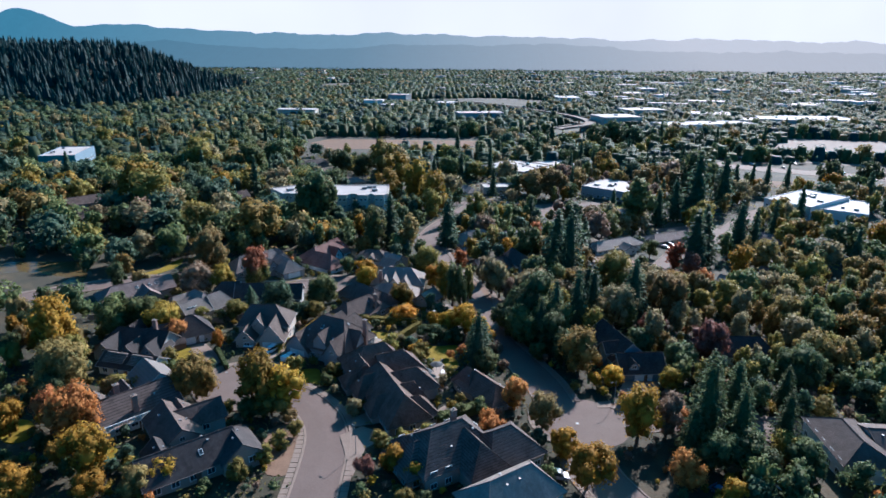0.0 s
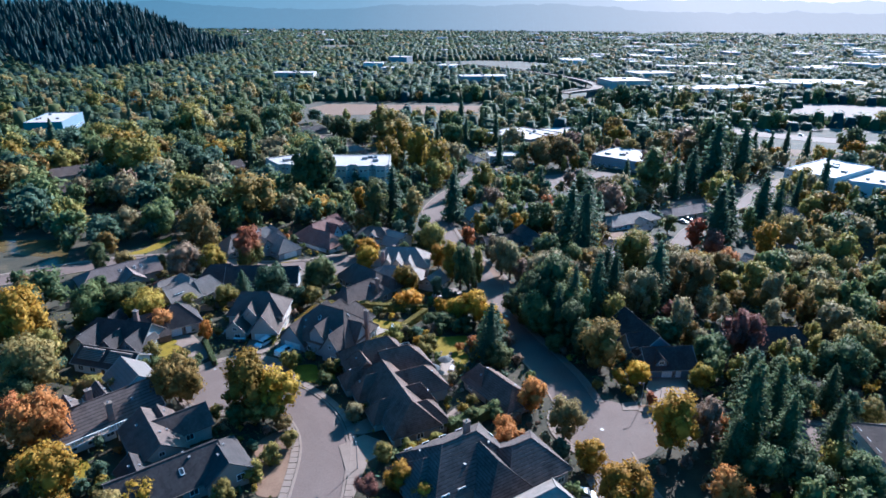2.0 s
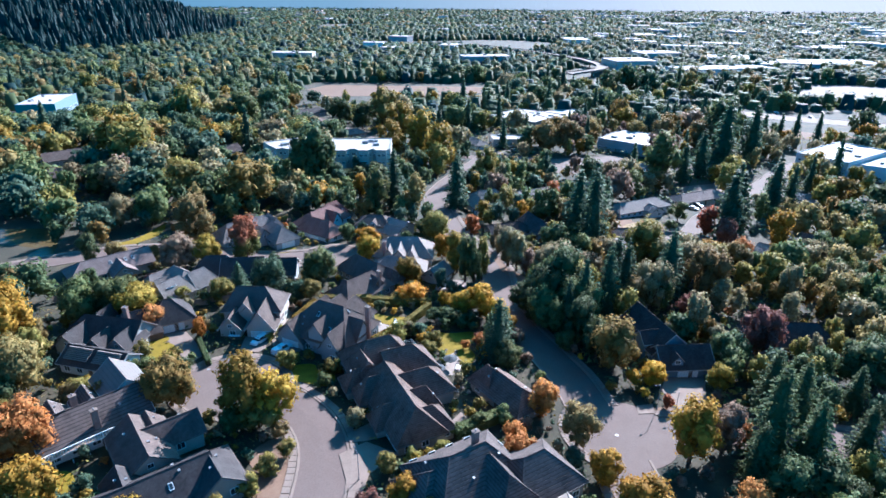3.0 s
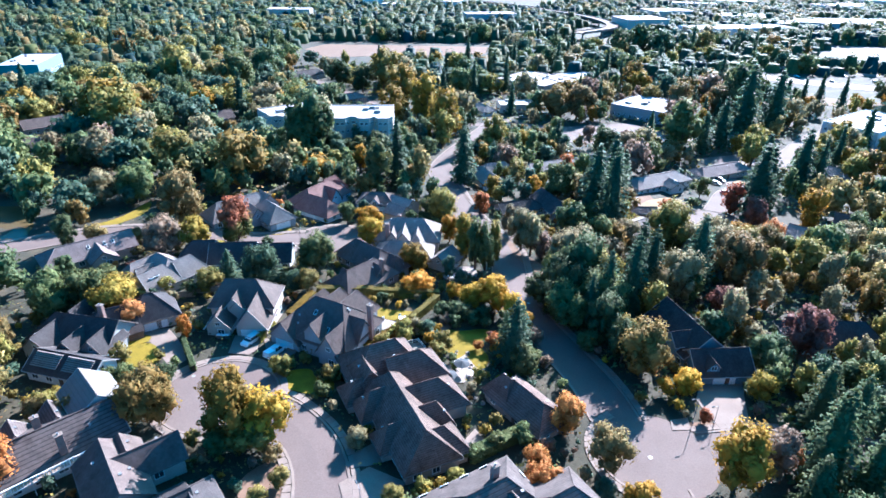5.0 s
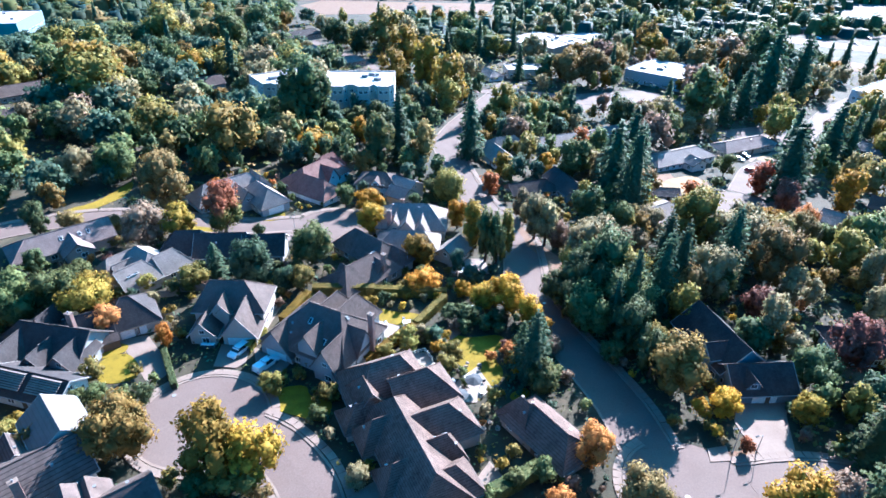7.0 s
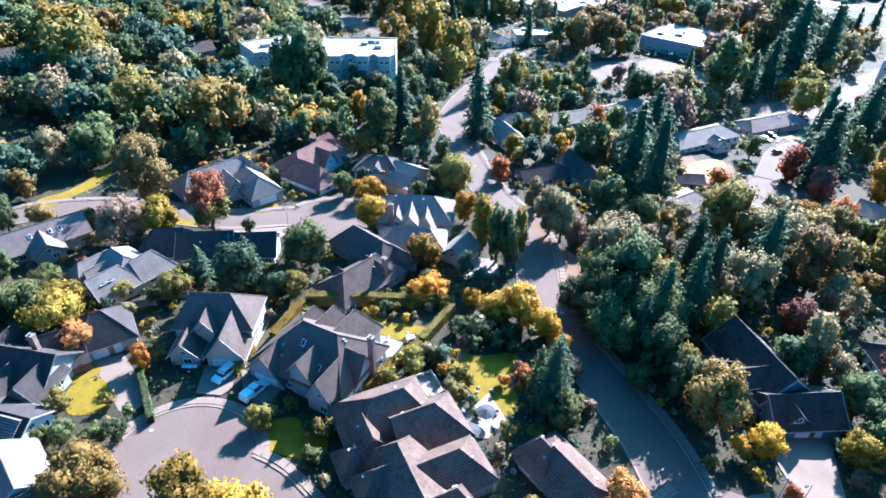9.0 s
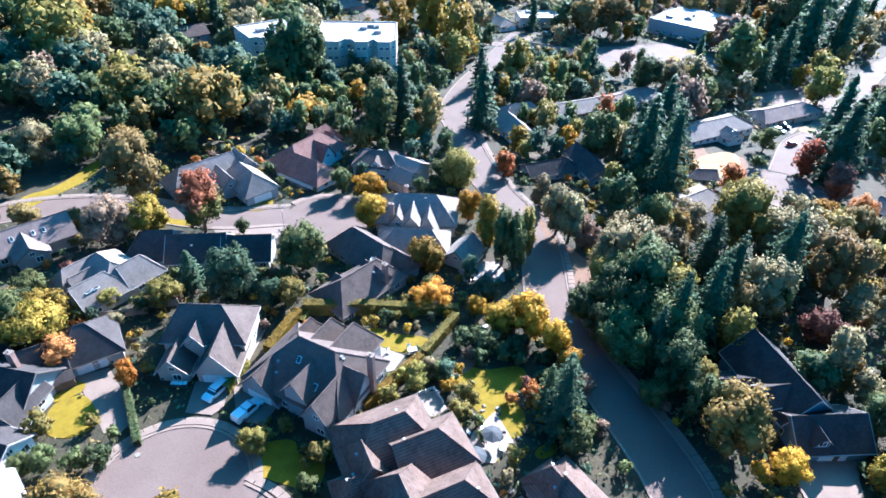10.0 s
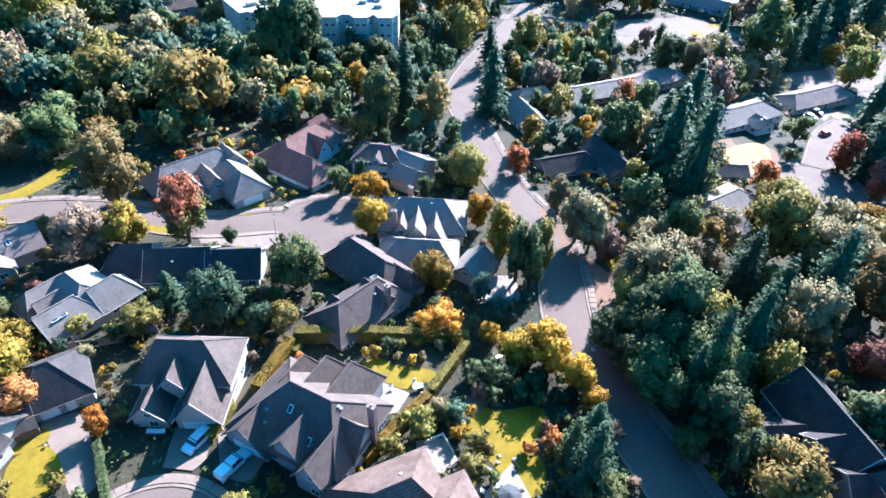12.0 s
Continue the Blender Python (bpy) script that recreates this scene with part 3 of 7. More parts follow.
def flat_building(label, x, y, rot, L, W, H, wall, storeys=1, units=3, group="flat-roofed buildings", bays=(), front=None):
    """A flat-roofed block with parapet, roof sheet, plant boxes and rows of windows."""
    rng = random.Random(f"{x}{y}")
    top = tagged(new("building"), label, "building", group)
    top.matrix_basis = pose(x, y, zg(x, y), 0, 0, rot)
    w = part("wall", boxed(-L / 2, L / 2, -W / 2, W / 2, -4, H - 0.3), wall, top)
    part("roof", boxed(-L / 2 + 0.3, L / 2 - 0.3, -W / 2 + 0.3, W / 2 - 0.3, H - 0.3, H - 0.05), MEMBRANE, top, "pale flat roof sheet")
    bm = bmesh.new()
    for b in ((-L / 2, L / 2, -W / 2, -W / 2 + 0.3), (-L / 2, L / 2, W / 2 - 0.3, W / 2), (-L / 2, -L / 2 + 0.3, -W / 2 + 0.3, W / 2 - 0.3), (L / 2 - 0.3, L / 2, -W / 2 + 0.3, W / 2 - 0.3)):
        solid(bm, *b, H - 0.3, H + 0.45)
    part("parapet", bm, wall, top)
    for _ in range(units):
        u, v = rng.uniform(-0.35, 0.35) * L, rng.uniform(-0.3, 0.3) * W
        s = rng.uniform(0.8, 1.8)
        a = part("roof_unit", boxed(-s, s, -s * 0.7, s * 0.7, 0, 1.2, bevel=0.08), METAL, top, "grey rooftop air unit")
        a.matrix_basis = pose(u, v, H - 0.05)
    for st in range(storeys):
        z = 1.9 + st * (H - 0.5) / storeys
        for a, half, off in ((0, L / 2, W / 2), (90, W / 2, L / 2), (-90, W / 2, L / 2)):
            for u in np.arange(-half + 2.2, half - 1.5, 3.6):
                p = pose(u, -off, z) if a == 0 else pose(off, u, z, 0, 0, 90) if a == 90 else pose(-off, u, z, 0, 0, -90)
                f = shared("window", WIN_FRAME, w, p)
                shared("pane", WIN_PANE, f, Matrix.Identity(4))
    if front:
        part("front_cladding", boxed(-L / 2 - 0.1, L / 2 + 0.1, -W / 2 - 0.16, -W / 2 - 0.01, -2, H + 0.3), front, top, "teal front cladding")
    for u in bays:
        bm, roof_bm = bmesh.new(), bmesh.new()
        for mesh, z0, z1, g in ((bm, -4, H + 0.35, 0.0), (roof_bm, H + 0.35, H + 0.5, 0.15)):
            plan = [(u - 4.2 - g, -W / 2 + 0.1), (u - 2.4, -W / 2 - 3.2 - g), (u + 2.4, -W / 2 - 3.2 - g), (u + 4.2 + g, -W / 2 + 0.1)]
            rows = [[mesh.verts.new((a, b, z)) for a, b in plan] for z in (z0, z1)]
            mesh.faces.new(rows[0])
            mesh.faces.new(rows[1])
            for i in range(4):
                j = (i + 1) % 4
                mesh.faces.new((rows[0][i], rows[0][j], rows[1][j], rows[1][i]))
        bay = part("bay", bm, wall, top, "projecting bay of the facade")
        part("bay_roof", roof_bm, MEMBRANE, bay)
        for st in range(storeys):
            z = 1.9 + st * (H - 0.5) / storeys
            for p in (pose(u - 1.1, -W / 2 - 3.2, z), pose(u + 1.1, -W / 2 - 3.2, z), pose(u - 3.3, -W / 2 - 1.55, z, 0, 0, -61.4), pose(u + 3.3, -W / 2 - 1.55, z, 0, 0, 61.4)):
                f = shared("window", WIN_FRAME, bay, p)
                shared("pane", WIN_PANE, f, Matrix.Identity(4))
    KEEP.append((x, y, min(L, W) / 2 + 1))
    for s in (-0.5, 0.5):
        t = radians(rot)
        KEEP.append((x + math.cos(t) * s * (L - min(L, W)), y + math.sin(t) * s * (L - min(L, W)), min(L, W) / 2 + 1))
    return top


# ---- trees ----
def leaf_cloud(centres, outward, size, rng, loose=0.5):
    """Folded leaf sprays at the given places, each facing roughly outward."""
    n = len(centres)
    lean = outward + rng.normal(0, 0.56 * loose, (n, 3))
    lean /= np.linalg.norm(lean, axis=1, keepdims=True) + 1e-9
    d = outward + rng.normal(0, loose, (n, 3))
    d /= np.linalg.norm(d, axis=1, keepdims=True) + 1e-9
    t = np.cross(d, rng.normal(0, 1, (n, 3)))
    t /= np.linalg.norm(t, axis=1, keepdims=True) + 1e-9
    b = np.cross(d, t)
    s = size * rng.uniform(0.6, 1.35, (n, 1))
    fold = d * s * 0.18
    v = np.stack([centres - t * s * 0.62, centres - b * s * 0.42 - fold, centres + t * s * 0.62, centres + b * s * 0.42 - fold], 1)
    return np.concatenate([v.reshape(-1, 3), np.repeat(lean, 4, 0)], 1)


CUBE = np.array([[(-1, -1, -1), (-1, 1, -1), (1, 1, -1), (1, -1, -1)], [(-1, -1, 1), (1, -1, 1), (1, 1, 1), (-1, 1, 1)], [(-1, -1, -1), (1, -1, -1), (1, -1, 1), (-1, -1, 1)],
                 [(-1, 1, -1), (-1, 1, 1), (1, 1, 1), (1, 1, -1)], [(-1, -1, -1), (-1, -1, 1), (-1, 1, 1), (-1, 1, -1)], [(1, -1, -1), (1, 1, -1), (1, 1, 1), (1, -1, 1)]], float) / math.sqrt(3)


def light_blocks(c, rad, scale, shift, rng, share=1.0):
    """A rough leaf-coloured block added inside each lobe, below its skin, to stop sunlight."""
    out = []
    order = np.argsort(-rad)[: max(3, int(len(rad) * share))]
    for p, r in zip(c[order], rad[order]):
        q, _ = np.linalg.qr(rng.normal(0, 1, (3, 3)))
        if np.linalg.det(q) < 0:
            q[:, 0] = -q[:, 0]
        corner = CUBE.reshape(-1, 3) @ q.T
        out.append(np.concatenate([(p + corner * r * 0.86) * scale + shift, corner], 1))
    return np.concatenate(out)


def quads_mesh(name, verts, mat):
    """Loose four-cornered leaf sprays as one mesh; each corner carries the direction its part of the crown faces."""
    n = len(verts) // 4
    verts, facing = verts[:, :3], verts[:, 3:]
    me = bpy.data.meshes.new(name)
    me.vertices.add(4 * n)
    me.vertices.foreach_set("co", np.ascontiguousarray(verts, dtype=np.float32).ravel())
    i = np.arange(n)[:, None] * 4
    tri = np.concatenate([i + [0, 1, 2], i + [0, 2, 3]], 1).reshape(-1)
    me.loops.add(6 * n)
    me.loops.foreach_set("vertex_index", tri.astype(np.int32))
    me.polygons.add(2 * n)
    me.polygons.foreach_set("loop_start", np.arange(0, 6 * n, 3, dtype=np.int32))
    me.update(calc_edges=True)
    me.polygons.foreach_set("use_smooth", np.ones(2 * n, bool))
    me.attributes.new("custom_normal", "FLOAT_VECTOR", "POINT").data.foreach_set("vector", np.ascontiguousarray(facing, dtype=np.float32).ravel())
    me.materials.append(mat)
    return me


def lobed_crown(rng, r, h, low, n, size, lobes, ragged=0.34, share=1.0):
    """Leaf sprays on the skins of many overlapping lobes, with gaps and an uneven outline."""
    zc, hz = h * (low + 1) / 2, h * (1 - low) / 2
    ang, up = rng.uniform(0, 2 * np.pi, lobes), rng.uniform(-0.95, 0.85, lobes)
    ring = np.sqrt(1 - np.minimum(up**2, 0.8)) * rng.uniform(0.4, 0.86, lobes)
    c = np.stack([ring * np.cos(ang), ring * np.sin(ang), up * 0.72], 1)
    c = np.concatenate([c, [[0, 0, 0.35], [0, 0, -0.2]]])
    rad = np.concatenate([rng.uniform(0.17, 0.42, lobes), [0.48, 0.5]])
    pick = rng.choice(len(c), n * 2, p=rad**2 / (rad**2).sum())
    d = rng.normal(0, 1, (n * 2, 3))
    d[:, 2] += 0.25
    d /= np.linalg.norm(d, axis=1, keepdims=True)
    p = c[pick] + d * (rad[pick] * (1 - ragged * rng.random(n * 2) ** 2 + 0.17 * np.abs(rng.normal(0, 0.8, n * 2))))[:, None]
    deep = np.zeros(len(p), bool)
    for k in range(len(c)):
        deep |= (np.linalg.norm(p - c[k], axis=1) < rad[k] * 0.72) & (pick != k)
    p, d = p[~deep][:n], d[~deep][:n]
    d = d + 0.45 * p
    d /= np.linalg.norm(d, axis=1, keepdims=True)
    return np.concatenate([leaf_cloud(p * [r, r, hz] + [0, 0, zc], d, size, rng), light_blocks(c, rad, [r, r, hz], [0, 0, zc], rng, share)])


def needle_crown(rng, r, h, low, n, size, droop=0.25, power=0.72):
    """Whorls of drooping boughs, shorter towards the tip."""
    whorls = max(9, int(h * 0.95))
    pts, outs = [], []
    weight = np.array([(1 - k / whorls) ** 0.9 + 0.06 for k in range(whorls)])
    for k in range(whorls):
        f = k / whorls
        z = h * (low + (1 - low) * f)
        reach = r * (1 - f) ** power * rng.uniform(0.82, 1.1) + 0.12
        boughs = int(rng.integers(7, 11))
        count = int(n * weight[k] / weight.sum() / boughs) + 2
        for a in rng.uniform(0, 2 * np.pi) + np.linspace(0, 2 * np.pi, boughs, endpoint=False):
            a += rng.normal(0, 0.12)
            long = reach * rng.uniform(0.82, 1.16)
            t = rng.uniform(0.12, 1, count) ** 0.75
            side = rng.normal(0, 0.16, count) * long * (1.1 - t)
            x = np.cos(a) * t * long - np.sin(a) * side
            y = np.sin(a) * t * long + np.cos(a) * side
            zz = z - droop * long * t**1.6 + rng.normal(0, 0.12, count)
            pts.append(np.stack([x, y, zz], 1))
            outs.append(np.tile([np.cos(a) * 0.75, np.sin(a) * 0.75, 0.6], (count, 1)))
    tip = np.stack([np.zeros(8), np.zeros(8), np.linspace(h * 0.93, h * 1.01, 8)], 1)
    # opaque core added behind the boughs, so the sun does not shine through
    core, a = [], np.linspace(0, 2 * np.pi, 9)
    for f0, f1 in ((-0.02, 0.3), (0.3, 0.6), (0.6, 0.86)):
        for a0, a1 in zip(a, a[1:]):
            for b, f in ((a0, f0), (a1, f0), (a1, f1), (a0, f1)):
                w = r * rng.uniform(0.3, 0.5) * max(1 - f, 0.05) ** power
                core.append((np.cos(b) * w, np.sin(b) * w, h * (low + (1 - low) * f), np.cos(b) * 0.9, np.sin(b) * 0.9, 0.43))
    return np.concatenate([leaf_cloud(np.concatenate([*pts, tip]), np.concatenate([*outs, np.tile([0.0, 0.3, 1.0], (8, 1))]), size, rng), np.array(core)])


def trunk_mesh(kind, r, h, low, rng):
    bm = bmesh.new()
    w = 0.028 * h if kind not in ("shrub",) else 0.05
    if kind in ("conifer", "spire", "column"):
        tube(bm, (0, 0, -0.8), (0, 0, h * 0.9), w * 0.85, 0.04)
    else:
        tube(bm, (0, 0, -0.8), (0.05 * r, 0, h * max(low, 0.15) + 0.1 * h), w, w * 0.7)
        for k in range(5):
            a, z0 = k * 1.26 + rng.uniform(0, 0.5), h * max(low, 0.12) + rng.uniform(0, 0.1) * h
            tube(bm, (0.03 * r, 0, z0), (math.cos(a) * r * 0.55, math.sin(a) * r * 0.55, min(h * 0.8, z0 + h * 0.33)), w * 0.55, w * 0.15, 6)
    return mesh_of("trunk", bm, BARK)


KINDS = {  # radius, height, foot of the crown, sprays near, spray size, lobes
    "round": (4.0, 9.2, 0.04, 2900, 0.5, 22), "big": (7.0, 14.7, 0.04, 4600, 0.72, 34), "oval": (3.4, 10.9, 0.04, 2700, 0.48, 24), "tall": (3.0, 12.6, 0.04, 2700, 0.48, 26),
    "column": (1.7, 10.9, 0.04, 1500, 0.42, 26), "conifer": (4.0, 19.0, 0.07, 3000, 0.62, 0), "spire": (3.4, 23.0, 0.05, 3200, 0.6, 0), "low": (3.6, 5.8, 0.08, 2200, 0.42, 20), "shrub": (1.6, 2.9, 0.0, 800, 0.28, 10)}
PROTO = {}


def protos():
    for kind, (r, h, low, n, size, lobes) in KINDS.items():
        for far in (0, 1, 2):
            for k in range(3 if not far else 2):
                rng = np.random.default_rng(100 * len(PROTO) + k + 7)
                m, s = ((int(n * 0.66), size * 0.72), (int(n * 0.1), size * 1.75), (int(n * 0.22), size * 1.25))[far]
                v = lobed_crown(rng, r, h, low, m, s, lobes if not far else max(8, lobes * 2 // 3), share=(1.0, 0.45, 0.6)[far]) if lobes else needle_crown(rng, r, h, low, m, s)
                PROTO[kind, far, k] = quads_mesh("crown", v, LEAVES["green"]), trunk_mesh(kind, r, h, low, random.Random(k))


protos()
TREE_RNG = random.Random(5)
NOUN = {"round": "round-crowned broadleaf tree", "big": "large spreading broadleaf tree", "oval": "upright broadleaf tree", "tall": "tall slender broadleaf tree", "column": "narrow columnar tree",
        "conifer": "conical evergreen tree", "spire": "very tall slender evergreen tree", "low": "low spreading tree", "shrub": "garden shrub"}


def off_road(x, y):
    """Moves a planting place to the edge of the street it falls on."""
    for _ in range(4):
        for a, b, c in ROADWAY:
            d = math.hypot(x - a, y - b)
            if 0.01 < d < c:
                x, y = a + (x - a) * (c + 0.3) / d, b + (y - b) * (c + 0.3) / d
    return x, y


def tree(kind, tone, x, y, h, r, far=0):
    """A tree or shrub with trunk and crown, h metres high and r in radius."""
    if kind == "round" and r > 5.2:
        kind = "big"
    x, y = off_road(x, y)
    r0, h0 = KINDS[kind][:2]
    far = far or (2 if y > 185 else 0)
    crown, trunk = PROTO[kind, far, TREE_RNG.randrange(3 if not far else 2)]
    name = "shrub" if kind == "shrub" else "tree"
    where = "growing among the houses" if y < 240 and abs(x) < 140 else "in the woods of the valley"
    top = tagged(new(name), f"{WORD[tone]} {NOUN[kind]} {where}", name, "shrubs in the gardens" if name == "shrub" else "trees of the neighbourhood")
    top.matrix_basis = pose(x, y, zg(x, y), 0, 0, TREE_RNG.uniform(0, 360)) @ Matrix.Diagonal((r / r0, r / r0, h / h0, 1))
    shared("trunk", trunk, top, Matrix.Identity(4))
    c = shared("crown", crown, top, Matrix.Identity(4))
    c.material_slots[0].link = "OBJECT"
    c.material_slots[0].material = LEAVES[tone]
    KEEP.append((x, y, r * 0.5))
    return top


WOODS = {}


def wood_tree(wood, kind, tone, x, y, h, r, far):
    """Adds a tree to a wood, which is made as one mass by raise_woods()."""
    r0, h0 = KINDS[kind][:2]
    crown, trunk = PROTO[kind, far, TREE_RNG.randrange(3 if not far else 2)]
    m = pose(x, y, zg(x, y), 0, 0, TREE_RNG.uniform(0, 360)) @ Matrix.Diagonal((r / r0, r / r0, h / h0, 1))
    v = np.empty(len(crown.vertices) * 3, np.float32)
    crown.vertices.foreach_get("co", v)
    mm = np.array(m)
    f = np.empty(len(crown.vertices) * 3, np.float32)
    crown.attributes["custom_normal"].data.foreach_get("vector", f)
    f = f.reshape(-1, 3) @ np.linalg.inv(mm[:3, :3])
    f /= np.linalg.norm(f, axis=1, keepdims=True) + 1e-9
    WOODS.setdefault((wood, tone), []).append(np.concatenate([v.reshape(-1, 3) @ mm[:3, :3].T + mm[:3, 3], f], 1))
    KEEP.append((x, y, r * 0.5))


def raise_woods():
    for (wood, tone), some in WOODS.items():
        tagged(new(wood, quads_mesh(wood, np.concatenate(some), LEAVES[tone])), f"{WORD[tone]} trees and bushes growing close together", "woods" if wood != "undergrowth" else "bushes", "", "stuff")


def hedge(x0, y0, x1, y1, w, h, tone):
    """A clipped hedge along a line."""
    rng = np.random.default_rng(int(abs(x0 * 7 + y1 * 3)))
    L = math.hypot(x1 - x0, y1 - y0)
    n = int(L * (2 * h + w) * 42)
    u, side = rng.random(n), rng.random(n) * (2 * h + w)
    off = np.where(side < h, -w / 2, np.where(side < 2 * h, w / 2, side - 2 * h - w / 2))
    z = np.where(side < h, side, np.where(side < 2 * h, side - h, h))
    out = np.stack([np.zeros(n), np.where(side < h, -1.0, np.where(side < 2 * h, 1.0, 0.0)), np.where(side < 2 * h, 0.2, 1.0)], 1)
    p = np.stack([u * L, off + rng.normal(0, 0.07, n), z + rng.normal(0, 0.07, n)], 1)
    top = tagged(new("hedge"), f"{WORD[tone]} clipped garden hedge", "hedge", "garden hedges")
    za, zb = zg(x0, y0), zg(x1, y1)
    p[:, 2] += (zb - za) * u
    top.matrix_basis = pose(x0, y0, za, 0, 0, math.degrees(math.atan2(y1 - y0, x1 - x0)))
    ends = np.array([(0, 0, 0), (L, 0, zb - za)])
    core = []
    for a, b in zip(np.linspace(0, 1, 9)[:-1], np.linspace(0, 1, 9)[1:]):
        p0, p1 = (ends[0] * (1 - k) + ends[1] * k for k in (a, b))
        i = w / 2 - 0.12
        for (ya, z0), (yb, z1) in (((-i, 0), (-i, h - 0.12)), ((-i, h - 0.12), (i, h - 0.12)), ((i, h - 0.12), (i, 0))):
            face = (0, -1, 0.2) if yb == -i else (0, 1, 0.2) if ya == i else (0, 0, 1)
            core += [(*(q + [0, y, z]), *face) for q, y, z in ((p0, ya, z0), (p1, ya, z0), (p1, yb, z1), (p0, yb, z1))]
    part("foliage", quads_mesh("foliage", np.concatenate([leaf_cloud(p, out, 0.22, rng), np.array(core)]), LEAVES[tone]), None, top)
    stem = mesh_of("stem", tube(bmesh.new(), (0, 0, -0.3), (0, 0, h * 0.8), 0.05, 0.02, 5), BARK)
    for k in range(int(L / 1.2) + 1):
        shared("stem", stem, top, pose(k * 1.2, 0, (zb - za) * k * 1.2 / L))
    for k in range(int(L / 2) + 1):
        KEEP.append((x0 + (x1 - x0) * 2 * k / L, y0 + (y1 - y0) * 2 * k / L, w))


# ---- vehicles and street furniture ----
def car_parts(kind):
    """Meshes of a vehicle that looks along +x: body, glass, lamps, wheel."""
    L, H, roofline = {"suv": (4.7, 1.75, (-2.15, -1.9, 0.55, 1.25)), "sedan": (4.6, 1.45, (-1.9, -1.25, 0.35, 1.15)), "pickup": (5.5, 1.85, (-0.75, -0.6, 0.6, 1.35))}[kind]
    a, b, c, d = roofline
    belt = H * 0.58
    bm = bmesh.new()
    prof = [(-L / 2, 0.35), (-L / 2, belt - 0.1), (-L / 2 + 0.12, belt), (d, belt), (L / 2 - 0.25, belt - 0.12), (L / 2, belt - 0.35), (L / 2, 0.35)]

    def loft(bm, prof, half, inset):
        rows = [[bm.verts.new((x, s * (half - (inset if z > belt + 0.05 else 0)), z)) for x, z in prof] for s in (-1, 1)]
        bm.faces.new(rows[0])
        bm.faces.new(rows[1][::-1])
        for i in range(len(prof)):
            j = (i + 1) % len(prof)
            bm.faces.new((rows[0][i], rows[0][j], rows[1][j], rows[1][i]))

    loft(bm, prof, 0.92, 0)
    loft(bm, [(b, H), (c, H), (c + 0.06, H - 0.06), (b - 0.06, H - 0.06)], 0.72, 0)
    for x in (a + 0.05, (a + c) / 2, d - 0.45):
        solid(bm, x - 0.05, x + 0.05, -0.8, 0.8, belt, H - 0.04)
    if kind == "pickup":
        solid(bm, -L / 2 + 0.05, -0.85, -0.88, 0.88, belt, belt + 0.62, 0.08)
    bmesh.ops.bevel(bm, geom=[e for e in bm.edges if e.calc_length() > 0.5], offset=0.035, segments=1, affect="EDGES")
    gl = bmesh.new()
    loft(gl, [(a, belt), (d, belt), (c + 0.02, H - 0.06), (b, H - 0.06)], 0.86, 0.12)
    wh = bmesh.new()
    bmesh.ops.create_cone(wh, cap_ends=True, segments=16, radius1=0.35, radius2=0.35, depth=0.24, matrix=Matrix.Rotation(math.pi / 2, 4, "X"))
    rim = bmesh.new()
    bmesh.ops.create_cone(rim, cap_ends=True, segments=10, radius1=0.22, radius2=0.19, depth=0.27, matrix=Matrix.Rotation(math.pi / 2, 4, "X"))
    return L, mesh_of("body", bm), mesh_of("glasshouse", gl, GLASS), mesh_of("tyre", wh, BLACK), mesh_of("rim", rim, METAL), mesh_of("headlight", boxed(-0.06, 0.06, -0.2, 0.2, -0.09, 0.09), WHITE), mesh_of("tail_light", boxed(-0.05, 0.05, -0.14, 0.14, -0.12, 0.12), PAINT["red"]), belt


CARS = {k: car_parts(k) for k in ("suv", "sedan", "pickup")}


def car(x, y, rot, kind, tone):
    L, body, glass, tyre, rim, lamp, tail, belt = CARS[kind]
    top = tagged(new("car"), f"parked {tone} {'pickup with a canopy' if kind == 'pickup' else 'sport utility car' if kind == 'suv' else 'saloon car'}", "car", "parked cars")
    z = zg(x, y)
    c, s = math.cos(radians(rot)), math.sin(radians(rot))
    pitch = math.degrees(math.atan(zg(x + c, y + s) - z))
    top.matrix_basis = pose(x, y, z + 0.12, 0, -pitch, rot)
    b = shared("body", body, top, Matrix.Identity(4))
    if not body.materials:
        body.materials.append(PAINT[tone])
    b.material_slots[0].link = "OBJECT"
    b.material_slots[0].material = PAINT[tone]
    shared("glasshouse", glass, top, Matrix.Identity(4))
    for sx in (-1, 1):
        for sy in (-1, 1):
            w = shared("wheel", tyre, top, pose(sx * L * 0.31, sy * 0.82, 0.35))
            shared("rim", rim, w, Matrix.Identity(4))
            shared("headlight" if sx > 0 else "tail_light", lamp if sx > 0 else tail, top, pose(sx * L / 2, sy * 0.66, belt - 0.3))


def street_lamp(x, y, rot=0, h=6.0):
    top = tagged(new("street_lamp"), "slim grey street lamp beside the kerb", "street lamp", "street lamps")
    top.matrix_basis = pose(x, y, zg(x, y), 0, 0, rot)
    part("base", tube(bmesh.new(), (0, 0, -0.3), (0, 0, 0.5), 0.16, 0.12), METAL, top)
    part("pole", tube(bmesh.new(), (0, 0, 0.4), (0, 0, h), 0.08, 0.05), METAL, top)
    part("arm", tube(bmesh.new(), (0, 0, h - 0.05), (1.1, 0, h + 0.2), 0.04, 0.035), METAL, top)
    part("lamp_head", boxed(0.9, 1.6, -0.16, 0.16, h + 0.13, h + 0.28, bevel=0.04), UMBER, top)


